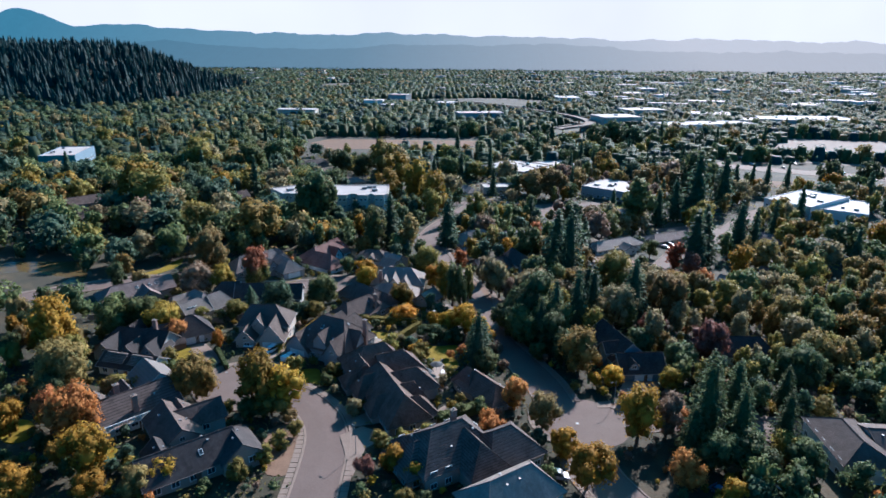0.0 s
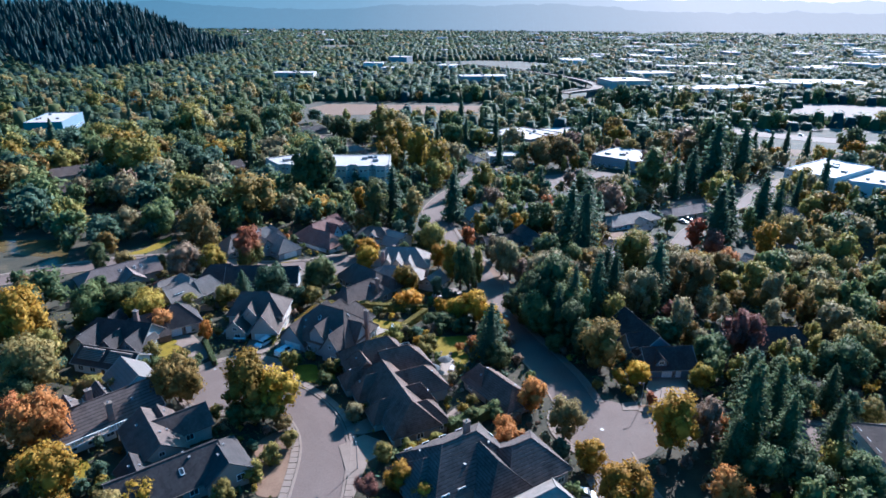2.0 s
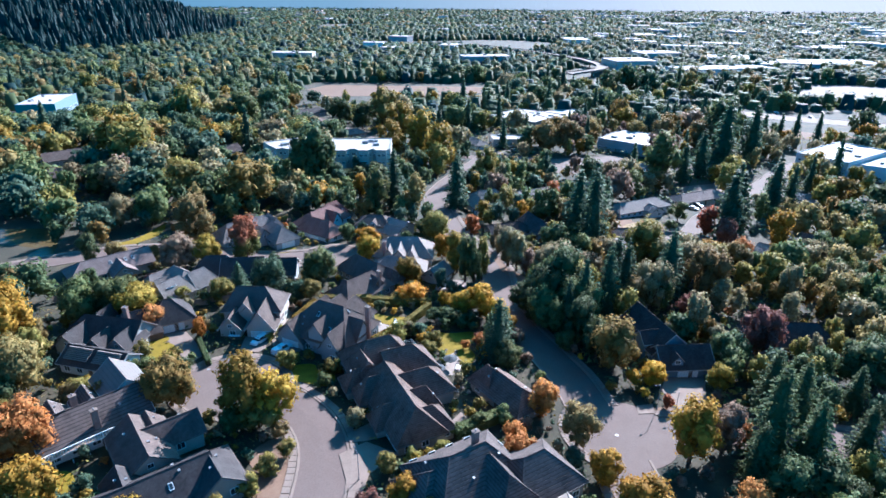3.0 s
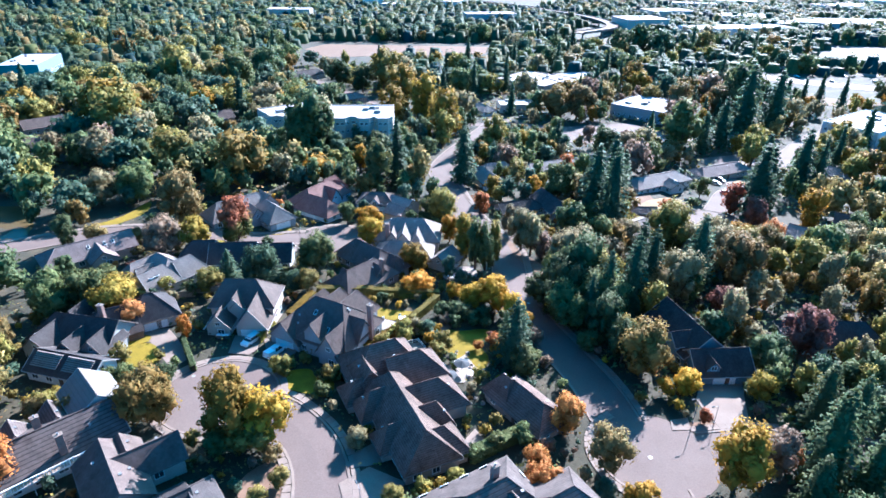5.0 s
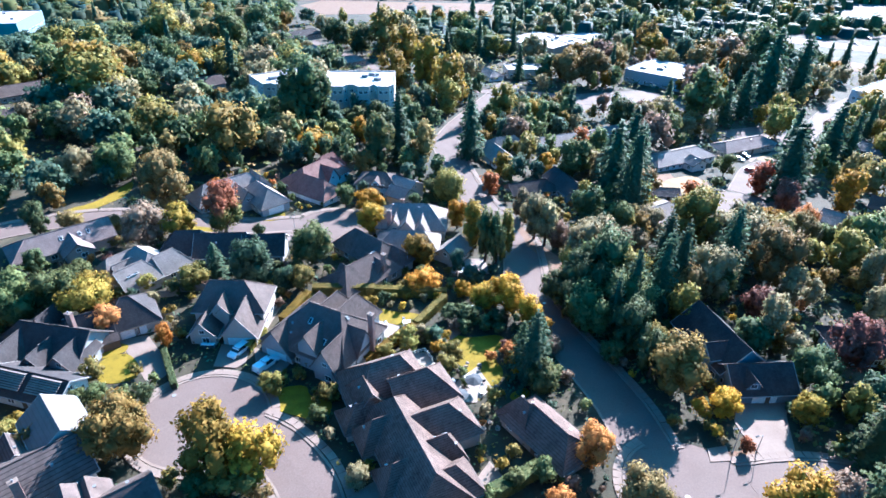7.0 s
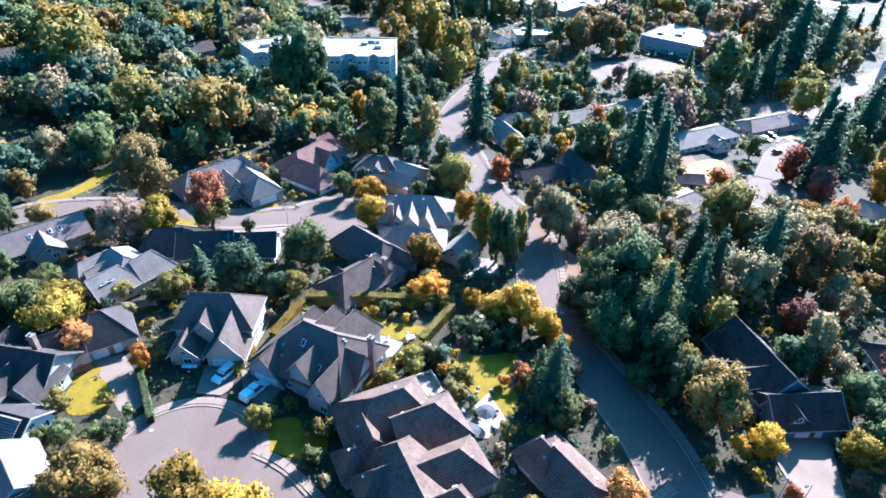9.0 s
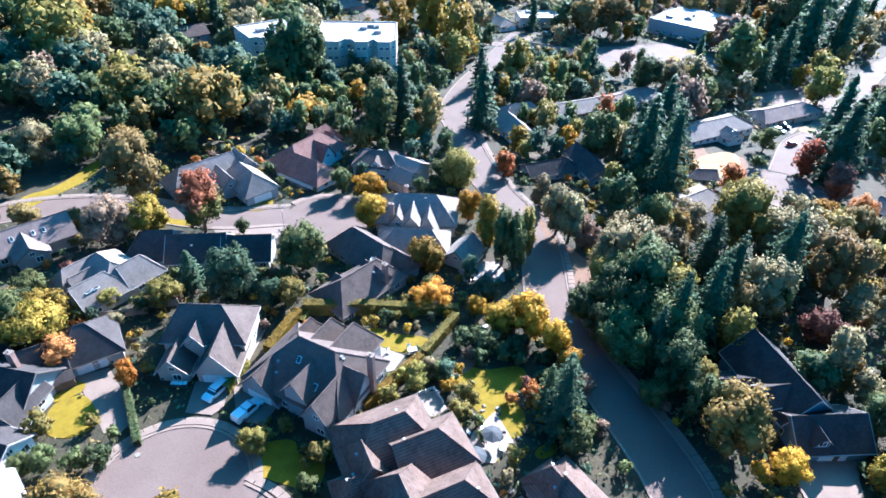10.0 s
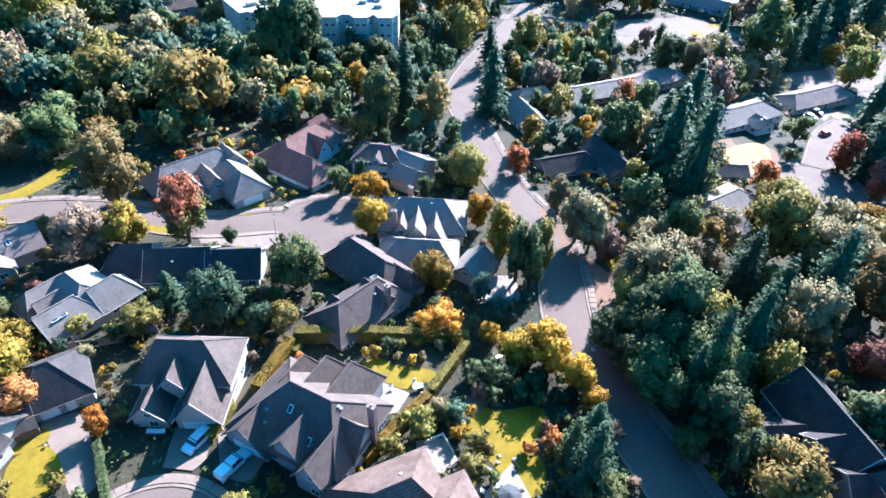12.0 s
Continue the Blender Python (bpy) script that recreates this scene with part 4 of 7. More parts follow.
def manhole(x, y):
    z = zg(x, y) + 0.09
    top = tagged(new("manhole_cover"), "pale round utility cover in the asphalt", "manhole cover", "utility covers")
    top.matrix_basis = pose(x, y, z)
    part("rim", tube(bmesh.new(), (0, 0, -0.1), (0, 0, 0.03), 0.48, 0.48, 20), CONCRETE, top)
    part("lid", tube(bmesh.new(), (0, 0, 0.0), (0, 0, 0.045), 0.36, 0.36, 20), METAL, top)


def parasol(x, y, mat, label, r=1.7):
    top = tagged(new("parasol"), label, "parasol")
    top.matrix_basis = pose(x, y, zg(x, y))
    bm = bmesh.new()
    bmesh.ops.create_cone(bm, cap_ends=False, segments=8, radius1=r, radius2=0.05, depth=0.6, matrix=Matrix.Translation((0, 0, 2.5)))
    bmesh.ops.solidify(bm, geom=bm.faces[:], thickness=0.04)
    part("canopy", bm, mat, top)
    part("pole", tube(bmesh.new(), (0, 0, 0), (0, 0, 2.8), 0.03, 0.03), METAL, top)
    part("base", tube(bmesh.new(), (0, 0, 0), (0, 0, 0.12), 0.35, 0.3, 14), CONCRETE, top)


def garden_table(x, y, rot):
    top = tagged(new("garden_table"), "white garden table on the patio", "table", "garden tables")
    top.matrix_basis = pose(x, y, zg(x, y) + 0.1, 0, 0, rot)
    part("tabletop", boxed(-0.9, 0.9, -0.5, 0.5, 0.7, 0.75, bevel=0.015), WHITE, top)
    for sx in (-1, 1):
        for sy in (-1, 1):
            part("leg", boxed(sx * 0.8 - 0.04, sx * 0.8 + 0.04, sy * 0.42 - 0.04, sy * 0.42 + 0.04, 0, 0.7), WHITE, top)


def garden_chair(x, y, rot, mat):
    top = tagged(new("garden_chair"), "garden chair on the patio", "chair", "garden chairs")
    top.matrix_basis = pose(x, y, zg(x, y) + 0.1, 0, 0, rot)
    part("seat", boxed(-0.3, 0.3, -0.3, 0.3, 0.4, 0.46, bevel=0.02), mat, top)
    part("backrest", boxed(-0.3, 0.3, 0.26, 0.33, 0.46, 1.0, bevel=0.02), mat, top)
    for sx in (-1, 1):
        for sy in (-1, 1):
            part("leg", boxed(sx * 0.26 - 0.03, sx * 0.26 + 0.03, sy * 0.26 - 0.03, sy * 0.26 + 0.03, 0, 0.4), mat, top)


def bin_(x, y, rot):
    top = tagged(new("wheelie_bin"), "dark bin with a pale lid on the drive", "bin", "wheelie bins")
    top.matrix_basis = pose(x, y, zg(x, y) + 0.12, 0, 0, rot)
    part("body", boxed(-0.3, 0.3, -0.35, 0.35, 0.08, 1.0, bevel=0.05), UMBER, top)
    part("lid", boxed(-0.33, 0.33, -0.4, 0.38, 1.0, 1.09, bevel=0.03), WHITE, top)
    for s in (-1, 1):
        w = part("wheel", tube(bmesh.new(), (s * 0.3, 0.3, 0.12), (s * 0.24, 0.3, 0.12), 0.12, 0.12, 12), BLACK, top)


def fence(x0, y0, x1, y1, h=1.8, mat=None, label="weathered wooden board fence", rails=False):
    L = math.hypot(x1 - x0, y1 - y0)
    za, zb = zg(x0, y0), zg(x1, y1)
    top = tagged(new("fence"), label, "fence", "garden fences")
    top.matrix_basis = pose(x0, y0, za, 0, 0, math.degrees(math.atan2(y1 - y0, x1 - x0)))
    mat = mat or WOOD
    n = int(L / 2.4) + 1
    post = mesh_of("post", boxed(-0.06, 0.06, -0.06, 0.06, -0.3, h + 0.1), mat)
    board = mesh_of("board", boxed(-1.14, 1.14, -0.02, 0.02, 0.08, h) if not rails else solid(boxed(-1.14, 1.14, -0.04, 0.04, h - 0.1, h), -1.14, 1.14, -0.03, 0.03, h * 0.45, h * 0.45 + 0.08), mat)
    for k in range(n + 1):
        s = L * k / n
        shared("post", post, top, pose(s, 0, (zb - za) * k / n))
        if k < n:
            shared("panel", board, top, pose(s + L / n / 2, 0, (zb - za) * (k + 0.5) / n, 0, -math.degrees(math.atan2(zb - za, L))) @ Matrix.Diagonal((L / n / 2.4, 1, 1, 1)))


def deck(x0, y0, x1, y1, w, h):
    """A raised wooden deck on posts, with a white balustrade along its open side."""
    L = math.hypot(x1 - x0, y1 - y0)
    top = tagged(new("deck"), "raised wooden deck with a white balustrade behind the house", "deck")
    top.matrix_basis = pose(x0, y0, zg((x0 + x1) / 2, (y0 + y1) / 2), 0, 0, math.degrees(math.atan2(y1 - y0, x1 - x0)))
    plank = mesh_of("plank", boxed(0, L, -0.13, 0.13, h - 0.05, h), WOOD)
    for k in range(int(w / 0.29)):
        shared("plank", plank, top, pose(0, 0.2 + 0.29 * k, 0))
    post = mesh_of("post", boxed(-0.07, 0.07, -0.07, 0.07, -0.8, h + 1.05), WHITE)
    bal = mesh_of("baluster", boxed(-0.03, 0.03, -0.03, 0.03, h, h + 0.95), WHITE)
    n = int(L / 2.2)
    for k in range(n + 1):
        shared("post", post, top, pose(L * k / n, 0.05, 0))
        shared("post", post, top, pose(L * k / n, w - 0.3, 0) @ Matrix.Diagonal((1, 1, (h - 0.1) / (h + 1.05), 1)))
    for k in range(int(L / 0.45)):
        shared("baluster", bal, top, pose(0.2 + 0.45 * k, 0.05, 0))
    part("rail", boxed(0, L, -0.05, 0.13, h + 0.95, h + 1.05), WHITE, top)
    part("beam", boxed(0, L, -0.02, 0.1, h - 0.3, h - 0.06), WHITE, top)


def boulder(x, y, s):
    rng = np.random.default_rng(int(abs(x * 31 + y * 17)))
    bm = bmesh.new()
    bmesh.ops.create_icosphere(bm, subdivisions=2, radius=1)
    for v in bm.verts:
        v.co *= 0.8 + 0.5 * noise.noise(v.co * 1.3 + Vector((x, y, 0)))
    top = tagged(new("boulder", mesh_of("boulder", bm, PATIO)), "pale rounded garden boulder stone", "boulder", "garden boulders")
    top.matrix_basis = pose(x, y, zg(x, y) + 0.1, 0, 0, rng.uniform(0, 360)) @ Matrix.Diagonal((s, s * 0.8, s * 0.6, 1))


def shed(x, y, rot):
    top = tagged(new("garden_shed"), "small dark wooden garden shed", "shed", "garden sheds")
    top.matrix_basis = pose(x, y, zg(x, y), 0, 0, rot)
    part("wall", wall_solid(3.0, 2.4, 2.0, 2.9, 0, 0, down=0.6), DARKWOOD, top)
    part("roof", roof_solid(3.0, 2.4, 2.0, 2.9, 0, 0, over=0.25, thick=0.1)[0], ROOF["slate"], top)
    shared("door", DOOR, top, pose(0, -1.2, 0.0))
    KEEP.append((x, y, 2))


def lounger(x, y, rot):
    top = tagged(new("sun_lounger"), "white sun lounger in a garden", "sun lounger", "sun loungers")
    top.matrix_basis = pose(x, y, zg(x, y) + 0.1, 0, 0, rot)
    part("mattress", boxed(-0.9, 0.4, -0.33, 0.33, 0.3, 0.4, bevel=0.03), WHITE, top)
    b = part("backrest", boxed(0, 0.75, -0.33, 0.33, 0, 0.09, bevel=0.03), WHITE, top)
    b.matrix_basis = pose(0.4, 0, 0.33, 0, -40, 0)
    for sx in (-0.8, 0.35):
        for sy in (-0.28, 0.28):
            part("leg", boxed(sx - 0.03, sx + 0.03, sy - 0.03, sy + 0.03, 0, 0.3), METAL, top)

# ---- ground, hills and streets ----
def ground_sheet():
    def line(lo, hi, step, far0, far1):
        near = list(np.arange(lo, hi + 0.1, step))
        out_lo, v, s = [], lo, step
        while v > far0:
            s *= 1.22
            v -= s
            out_lo.append(max(v, far0))
        out_hi, v, s = [], hi, step
        while v < far1:
            s *= 1.22
            v += s
            out_hi.append(min(v, far1))
        return out_lo[::-1] + near + out_hi

    xs = line(-180, 220, 8, -4900, 4900)
    ys = line(-60, 420, 8, -900, 4900)
    xs = sorted(set(xs) | set(np.arange(-1400, -500, 40)))
    ys = sorted(set(ys) | set(np.arange(700, 2100, 60)))
    verts = [(x, y, zg(x, y)) for y in ys for x in xs]
    nx = len(xs)
    faces = [(j * nx + i, j * nx + i + 1, (j + 1) * nx + i + 1, (j + 1) * nx + i) for j in range(len(ys) - 1) for i in range(nx - 1)]
    me = bpy.data.meshes.new("ground")
    me.from_pydata(verts, [], faces)
    me.materials.append(GROUND)
    for p in me.polygons:
        p.use_smooth = True
    tagged(new("ground", me), "uneven ground of leaf litter, rough grass and soil", "", "", "structure")


ground_sheet()


def hills():
    """Far wooded ranges at the end of the valley, distance haze painted as glowing colour."""
    def range_(name, y0, x0, x1, peaks, base, rough, mat, seed):
        n, rows = 260, 7
        verts = []
        for j in range(rows):
            t = j / (rows - 1)
            for i in range(n):
                x = x0 + (x1 - x0) * i / (n - 1)
                h = base + sum(a * math.exp(-(((x - c) / w) ** 2)) for c, a, w in peaks)
                h += rough * (noise.noise((x * 0.004, seed, 0)) + 0.5 * noise.noise((x * 0.015, seed, 3)) + 0.22 * noise.noise((x * 0.06, seed, 5)))
                verts.append((x, y0 - 420 * (1 - t), -40 + (h + 40) * math.sin(t * math.pi / 2) + (1 - t) * t * 40 * noise.noise((x * 0.01, t * 3, seed))))
        faces = [(j * n + i, j * n + i + 1, (j + 1) * n + i + 1, (j + 1) * n + i) for j in range(rows - 1) for i in range(n - 1)]
        me = bpy.data.meshes.new(name)
        me.from_pydata(verts, [], faces)
        me.materials.append(mat)
        tagged(new(name, me), "wooded hills at the end of the valley, blue haze painted on", "", "", "structure")

    # emission stands in for distance haze, paler and warmer on the sun's side
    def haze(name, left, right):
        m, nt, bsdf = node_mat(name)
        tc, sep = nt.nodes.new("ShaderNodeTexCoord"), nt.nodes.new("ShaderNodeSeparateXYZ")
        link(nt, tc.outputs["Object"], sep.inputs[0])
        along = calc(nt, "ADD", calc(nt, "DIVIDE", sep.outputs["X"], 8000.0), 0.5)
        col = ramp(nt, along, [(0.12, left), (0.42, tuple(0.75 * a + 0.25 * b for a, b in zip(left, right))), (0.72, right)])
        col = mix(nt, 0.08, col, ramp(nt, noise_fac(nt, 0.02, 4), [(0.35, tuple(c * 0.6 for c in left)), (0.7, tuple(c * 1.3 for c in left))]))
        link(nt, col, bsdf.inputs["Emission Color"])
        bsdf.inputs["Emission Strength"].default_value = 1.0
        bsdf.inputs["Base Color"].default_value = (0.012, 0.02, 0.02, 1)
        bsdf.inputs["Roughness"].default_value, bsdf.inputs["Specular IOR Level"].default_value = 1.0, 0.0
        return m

    range_("distant_hills", 4700, -4700, 4700, [(-3150, 175, 280), (-2450, 70, 420), (-1700, 45, 500), (-500, 30, 500), (500, 20, 500), (1900, 5, 600)], 205, 22, haze("hills_far_haze_glow", (0.04, 0.074, 0.082), (0.3, 0.214, 0.168)), 1.7)
    range_("distant_hills", 4300, -4700, 4700, [(-2000, 40, 500), (-200, 30, 400), (700, 45, 500)], 118, 18, haze("hills_near_haze_glow", (0.03, 0.058, 0.066), (0.25, 0.18, 0.142)), 5.1)


def sky_backdrop():
    """The pale hazy sky low over the far hills."""
    bm = bmesh.new()
    bm.faces.new([bm.verts.new(c) for c in ((-6500, 4880, -60), (6500, 4880, -60), (6500, 4880, 700), (-6500, 4880, 700))])
    m, nt, bsdf = node_mat("hazy_sky")
    link(nt, ramp(nt, noise_fac(nt, 0.0006, 3), [(0.3, (0.4, 0.286, 0.228)), (0.7, (0.44, 0.316, 0.254))]), bsdf.inputs["Emission Color"])
    bsdf.inputs["Emission Strength"].default_value, bsdf.inputs["Specular IOR Level"].default_value = 1.0, 0.0
    bsdf.inputs["Base Color"].default_value = (0.05, 0.05, 0.05, 1)
    tagged(new("backdrop", mesh_of("backdrop", bm, m)), "pale hazy sky over the far hills", "", "", "structure")


sky_backdrop()
hills()

road([(33.5, 82), (31.8, 92), (28, 103), (22.5, 118), (19, 132), (19.5, 148), (18.5, 162), (10.5, 181), (5.5, 200), (1.5, 222), (-1, 240), (4, 265), (16, 300), (34, 350)], 9.2, walks=(1,), label="grey asphalt street winding past the houses")
road([(60, 16), (46, 36), (38, 52), (36.5, 65)], 9.2, walks=(-1,), label="grey asphalt street south of the junction")
road([(48.5, 74.2), (62, 76), (80, 73), (110, 66), (150, 60)], 9.6, walks=(-1,), label="grey asphalt side street")
disc(38.5, 73.2, 10.6, "wide grey asphalt junction")
ring(38.5, 73.2, 10.6, 118, 238, "pale slab pavement round the junction")
road([(-33.5, 81.8), (-29, 79.5), (-22.5, 73), (-18.6, 64), (-17.5, 50), (-18, 30), (-22, 5), (-30, -30)], 8.4, walks=(-1, 1), label="grey asphalt street leading to the cul-de-sac")
disc(-42, 84.5, 10.8, "round grey asphalt cul-de-sac")
ring(-42, 84.5, 10.8, 8, 310, "pale slab pavement round the cul-de-sac")
road([(-150, 118), (-128, 138), (-104, 156), (-84, 160), (-60, 157), (-42, 160.5)], 8.2, walks=(-1,), label="grey asphalt lane behind the houses")
disc(-32.5, 160.5, 10.5, "round asphalt turning place")
ring(-32.5, 160.5, 10.5, -150, 150, "pale slab pavement round the turning place")
road([(103, 203), (108, 211), (118, 226), (132, 238), (148, 257), (170, 282), (205, 320), (260, 360)], 8.4, label="pale asphalt court")
disc(98, 192, 11.5, "pale round asphalt court")
ring(98, 192, 11.5, 90, 400, "pale slab pavement round the court")
viaduct([(60, 1120), (128, 1030), (185, 920), (208, 830), (200, 760), (150, 705)], 14, 8.0, "pale curved freeway ramp on piers")
road([(60, 760), (170, 610), (240, 515), (330, 455), (480, 400), (760, 330)], 26, label="wide pale freeway", step=12, mat=CONCRETE)
road([(170, 690), (250, 590), (340, 520), (480, 470), (760, 400)], 12, label="pale frontage road", step=12, mat=CONCRETE)
road([(-110, 470), (-60, 400), (-20, 340), (30, 330), (110, 310), (190, 330)], 8, label="grey street through the trees", step=6)
sheet("pond", [(-176, 150), (-160, 172), (-135, 176), (-124, 160), (-119, 146), (-128, 134), (-150, 130), (-172, 136)], WATER, 0.02, 0, "still brown pond beside the lawn")
sheet("field", [(-140, 615), (-110, 568), (0, 588), (40, 600), (45, 645), (-60, 648), (-125, 648)], DIRT, 0.1, 3, "bare reddish-brown field")
sheet("field", [(230, 440), (330, 395), (470, 350), (620, 330), (600, 290), (420, 330), (250, 400)], DIRT, 0.12, 3, "pale dry open lot beside the freeway")
sheet("car_park", [(330, 560), (470, 500), (700, 470), (720, 640), (420, 690)], CONCRETE, 0.1, 3, "broad pale car park")
sheet("car_park", [(60, 330), (110, 345), (125, 320), (95, 296), (60, 300)], ASPHALT, 0.11, 1, "worn grey car park by the shops")
sheet("car_park", [(120, 275), (160, 290), (165, 268), (130, 258)], ASPHALT, 0.12, 1, "worn grey car park by the shops")
sheet("car_park", [(-352, 400), (-308, 425), (-302, 405), (-330, 378)], CONCRETE, 0.12, 1, "pale car park by the teal building")
AREAS.append([(-300, 345), (-235, 345), (-250, 470), (-330, 470)])
AREAS.append([(84, 166), (130, 166), (135, 225), (120, 235), (84, 215)])
AREAS.append([(-150, 540), (-120, 525), (50, 550), (60, 680), (-150, 670)])
AREAS.append([(120, 640), (250, 640), (260, 800), (240, 880), (150, 800)])
AREAS.append([(215, 425), (330, 375), (640, 280), (760, 330), (600, 420), (260, 530)])

# ---- lawns, beds and paved plots ----
lawn([(-19.4, 119.6), (-16.2, 121.4), (-13.5, 119.4), (-5.8, 119.2), (-6.6, 116.4), (-10.8, 114.0), (-14.4, 115.6), (-18.4, 117.2)], 'lit')
lawn([(-1.3, 108.8), (1.2, 112.0), (4.4, 110.8), (11.2, 113.0), (12.2, 109.6), (8.8, 104.7), (11.2, 100.7), (9.0, 95.2), (4.6, 98.4), (1.4, 103.0), (-0.8, 105.5)], 'lit')
lawn([(11.0, 93.8), (14.8, 96.4), (15.5, 94.0), (12.0, 92.0)], 'lit')
lawn([(-66.6, 97.8), (-64.4, 100.4), (-61.6, 100.8), (-57.6, 96.4), (-57.9, 93.4), (-60.9, 91.9), (-64.4, 92.6)], 'lit')
lawn([(-68.2, 100.6), (-66.6, 103.2), (-63.6, 103.9), (-62.6, 101.6), (-64.6, 99.8), (-66.6, 98.6)], 'lit')
lawn([(-32.8, 91.6), (-29.6, 93.6), (-26.0, 94.0), (-25.4, 91.0), (-20.4, 90.4), (-21.2, 84.6), (-26.2, 86.0), (-31.6, 87.6)], 'lit')
lawn([(-55.4, 162.5), (-49.3, 170.4), (-46.7, 165.3), (-49.8, 161.6)], 'lit')
lawn([(-109.5, 162.0), (-102.4, 168.2), (-100.6, 188.6), (-96.1, 174.8), (-101.9, 162.4), (-104.6, 153.9)], 'lit')
lawn([(-49.9, 150.4), (-47.6, 151.1), (-46.1, 146.5), (-48.1, 146.3)], 'lit')
lawn([(29.7, 153.7), (34.0, 155.6), (35.4, 150.5), (33.8, 145.9), (31.2, 148.5)], 'lit')
lawn([(125.1, 241.4), (134.3, 247.3), (134.9, 242.5), (127.0, 236.9)], 'dry')
lawn([(76.2, 211.3), (94.9, 219.8), (89.2, 201.8), (85.6, 197.1), (73.5, 196.3)], 'dry')
lawn([(162.9, 249.1), (171.8, 249.8), (172.6, 241.2), (160.6, 238.8)], 'lit')
lawn([(103.7, 326.7), (126.4, 339.9), (124.2, 328.5), (99.1, 310.3)], 'lit')
lawn([(-65.1, 55.5), (-60.5, 58.0), (-56.7, 53.0), (-60.2, 51.4)], 'lit')
lawn([(84.1, 69.9), (92.8, 73.3), (85.9, 65.6), (83.0, 65.4)], 'lit')
lawn([(-87.8, 63.8), (-82.3, 66.3), (-77.0, 58.2), (-82.3, 56.0)], 'lit')
lawn([(-71.6, 156.2), (-64.4, 155.8), (-63.7, 152.4), (-70.7, 154.0)], 'lit')
plot([(-18.4, 114.4), (-15.6, 115.9), (-10.4, 113.6), (-12.1, 109.7), (-16.7, 108.2), (-20.8, 110.3)], 'patio')
plot([(-8.9, 104.5), (-4.3, 105.4), (-2.5, 101.6), (-5.6, 98.3), (-8.3, 100.2)], 'patio')
plot([(1.4, 96.6), (5.6, 101.5), (8.2, 95.5), (4.9, 91.2), (0.8, 91.4)], 'patio')
plot([(-39.1, 119.9), (-37.1, 120.0), (-38.3, 106.8), (-39.7, 106.7)], 'patio')
plot([(-1.2, 145.0), (9.6, 145.8), (10.4, 138.2), (1.0, 137.4)], 'patio')
plot([(4.6, 74.6), (6.6, 77.8), (9.5, 73.2), (5.7, 70.5), (4.0, 71.8)], 'concrete')
plot([(55.7, 96.7), (66.2, 97.4), (62.4, 91.5), (58.8, 80.7), (53.0, 80.0), (52.5, 84.3), (51.8, 86.4), (51.7, 89.3)], 'concrete')
plot([(44.1, 82.5), (47.8, 83.4), (47.1, 80.0), (43.5, 79.6)], 'concrete')
plot([(-15.8, 63.7), (-11.4, 67.5), (-5.0, 64.4), (-9.8, 59.2), (-10.6, 53.1), (-11.1, 50.1)], 'concrete')
plot([(-14.5, 70.3), (-6.6, 77.1), (-4.0, 71.4), (-12.0, 67.5), (-15.4, 67.4)], 'concrete')
plot([(-45.5, 104.9), (-39.7, 105.3), (-39.2, 99.5), (-40.4, 97.8), (-44.8, 98.1)], 'concrete')
plot([(-39.0, 104.4), (-35.0, 102.9), (-30.7, 99.9), (-31.9, 96.3), (-36.3, 97.1)], 'concrete')
plot([(-65.8, 104.7), (-61.1, 107.0), (-57.5, 103.0), (-52.1, 96.1), (-53.6, 93.0), (-55.7, 93.5), (-59.4, 97.7), (-62.5, 101.1)], 'concrete')
plot([(-47.9, 182.5), (-37.8, 185.4), (-34.3, 178.0), (-40.9, 174.3), (-46.1, 178.1)], 'concrete')
plot([(-59.2, 154.0), (-42.0, 157.0), (-41.2, 153.6), (-42.9, 150.0), (-50.5, 150.4), (-56.9, 150.8)], 'concrete')
plot([(78.7, 223.9), (83.5, 226.8), (77.1, 203.9), (72.6, 203.3)], 'concrete')
plot([(120.4, 255.8), (131.0, 246.9), (121.6, 236.3), (118.9, 245.4)], 'concrete')
plot([(159.4, 263.2), (154.5, 244.9), (168.9, 233.2), (162.5, 226.5), (150.0, 236.5), (152.1, 251.6)], 'concrete')
plot([(91.7, 77.2), (99.0, 75.7), (96.2, 71.6), (90.3, 73.1)], 'concrete')
plot([(54.7, 214.3), (62.7, 223.8), (62.8, 217.5), (52.6, 202.5)], 'dirt')
plot([(17.1, 173.8), (20.8, 171.6), (23.7, 159.0), (29.5, 149.5), (32.4, 145.2), (32.1, 138.8), (29.5, 138.5), (26.5, 145.3), (21.5, 155.0), (18.5, 163.8)], 'dirt')
plot([(78.8, 222.3), (84.4, 225.1), (82.2, 211.8), (95.3, 215.8), (93.4, 205.3), (81.2, 192.2), (75.5, 189.9), (74.1, 202.8)], 'dirt')
plot([(25.6, 142.1), (30.6, 148.6), (33.1, 142.8), (28.9, 131.5), (25.6, 129.6), (25.8, 136.5)], 'dirt')
plot([(17.7, 170.8), (21.4, 171.2), (23.6, 161.6), (27.3, 151.5), (25.6, 149.2), (21.3, 160.1)], 'dirt')
plot([(46.7, 82.2), (53.7, 82.6), (53.5, 80.0), (46.3, 79.6)], 'dirt')
plot([(-32.8, 62.7), (-27.4, 69.3), (-24.3, 63.2), (-21.6, 49.8), (-28.6, 49.2), (-27.8, 56.6)], 'dirt')
plot([(-4.4, 108.9), (2.1, 117.2), (4.0, 114.6), (1.4, 110.6), (-2.5, 107.3), (-3.4, 104.3)], 'dirt')
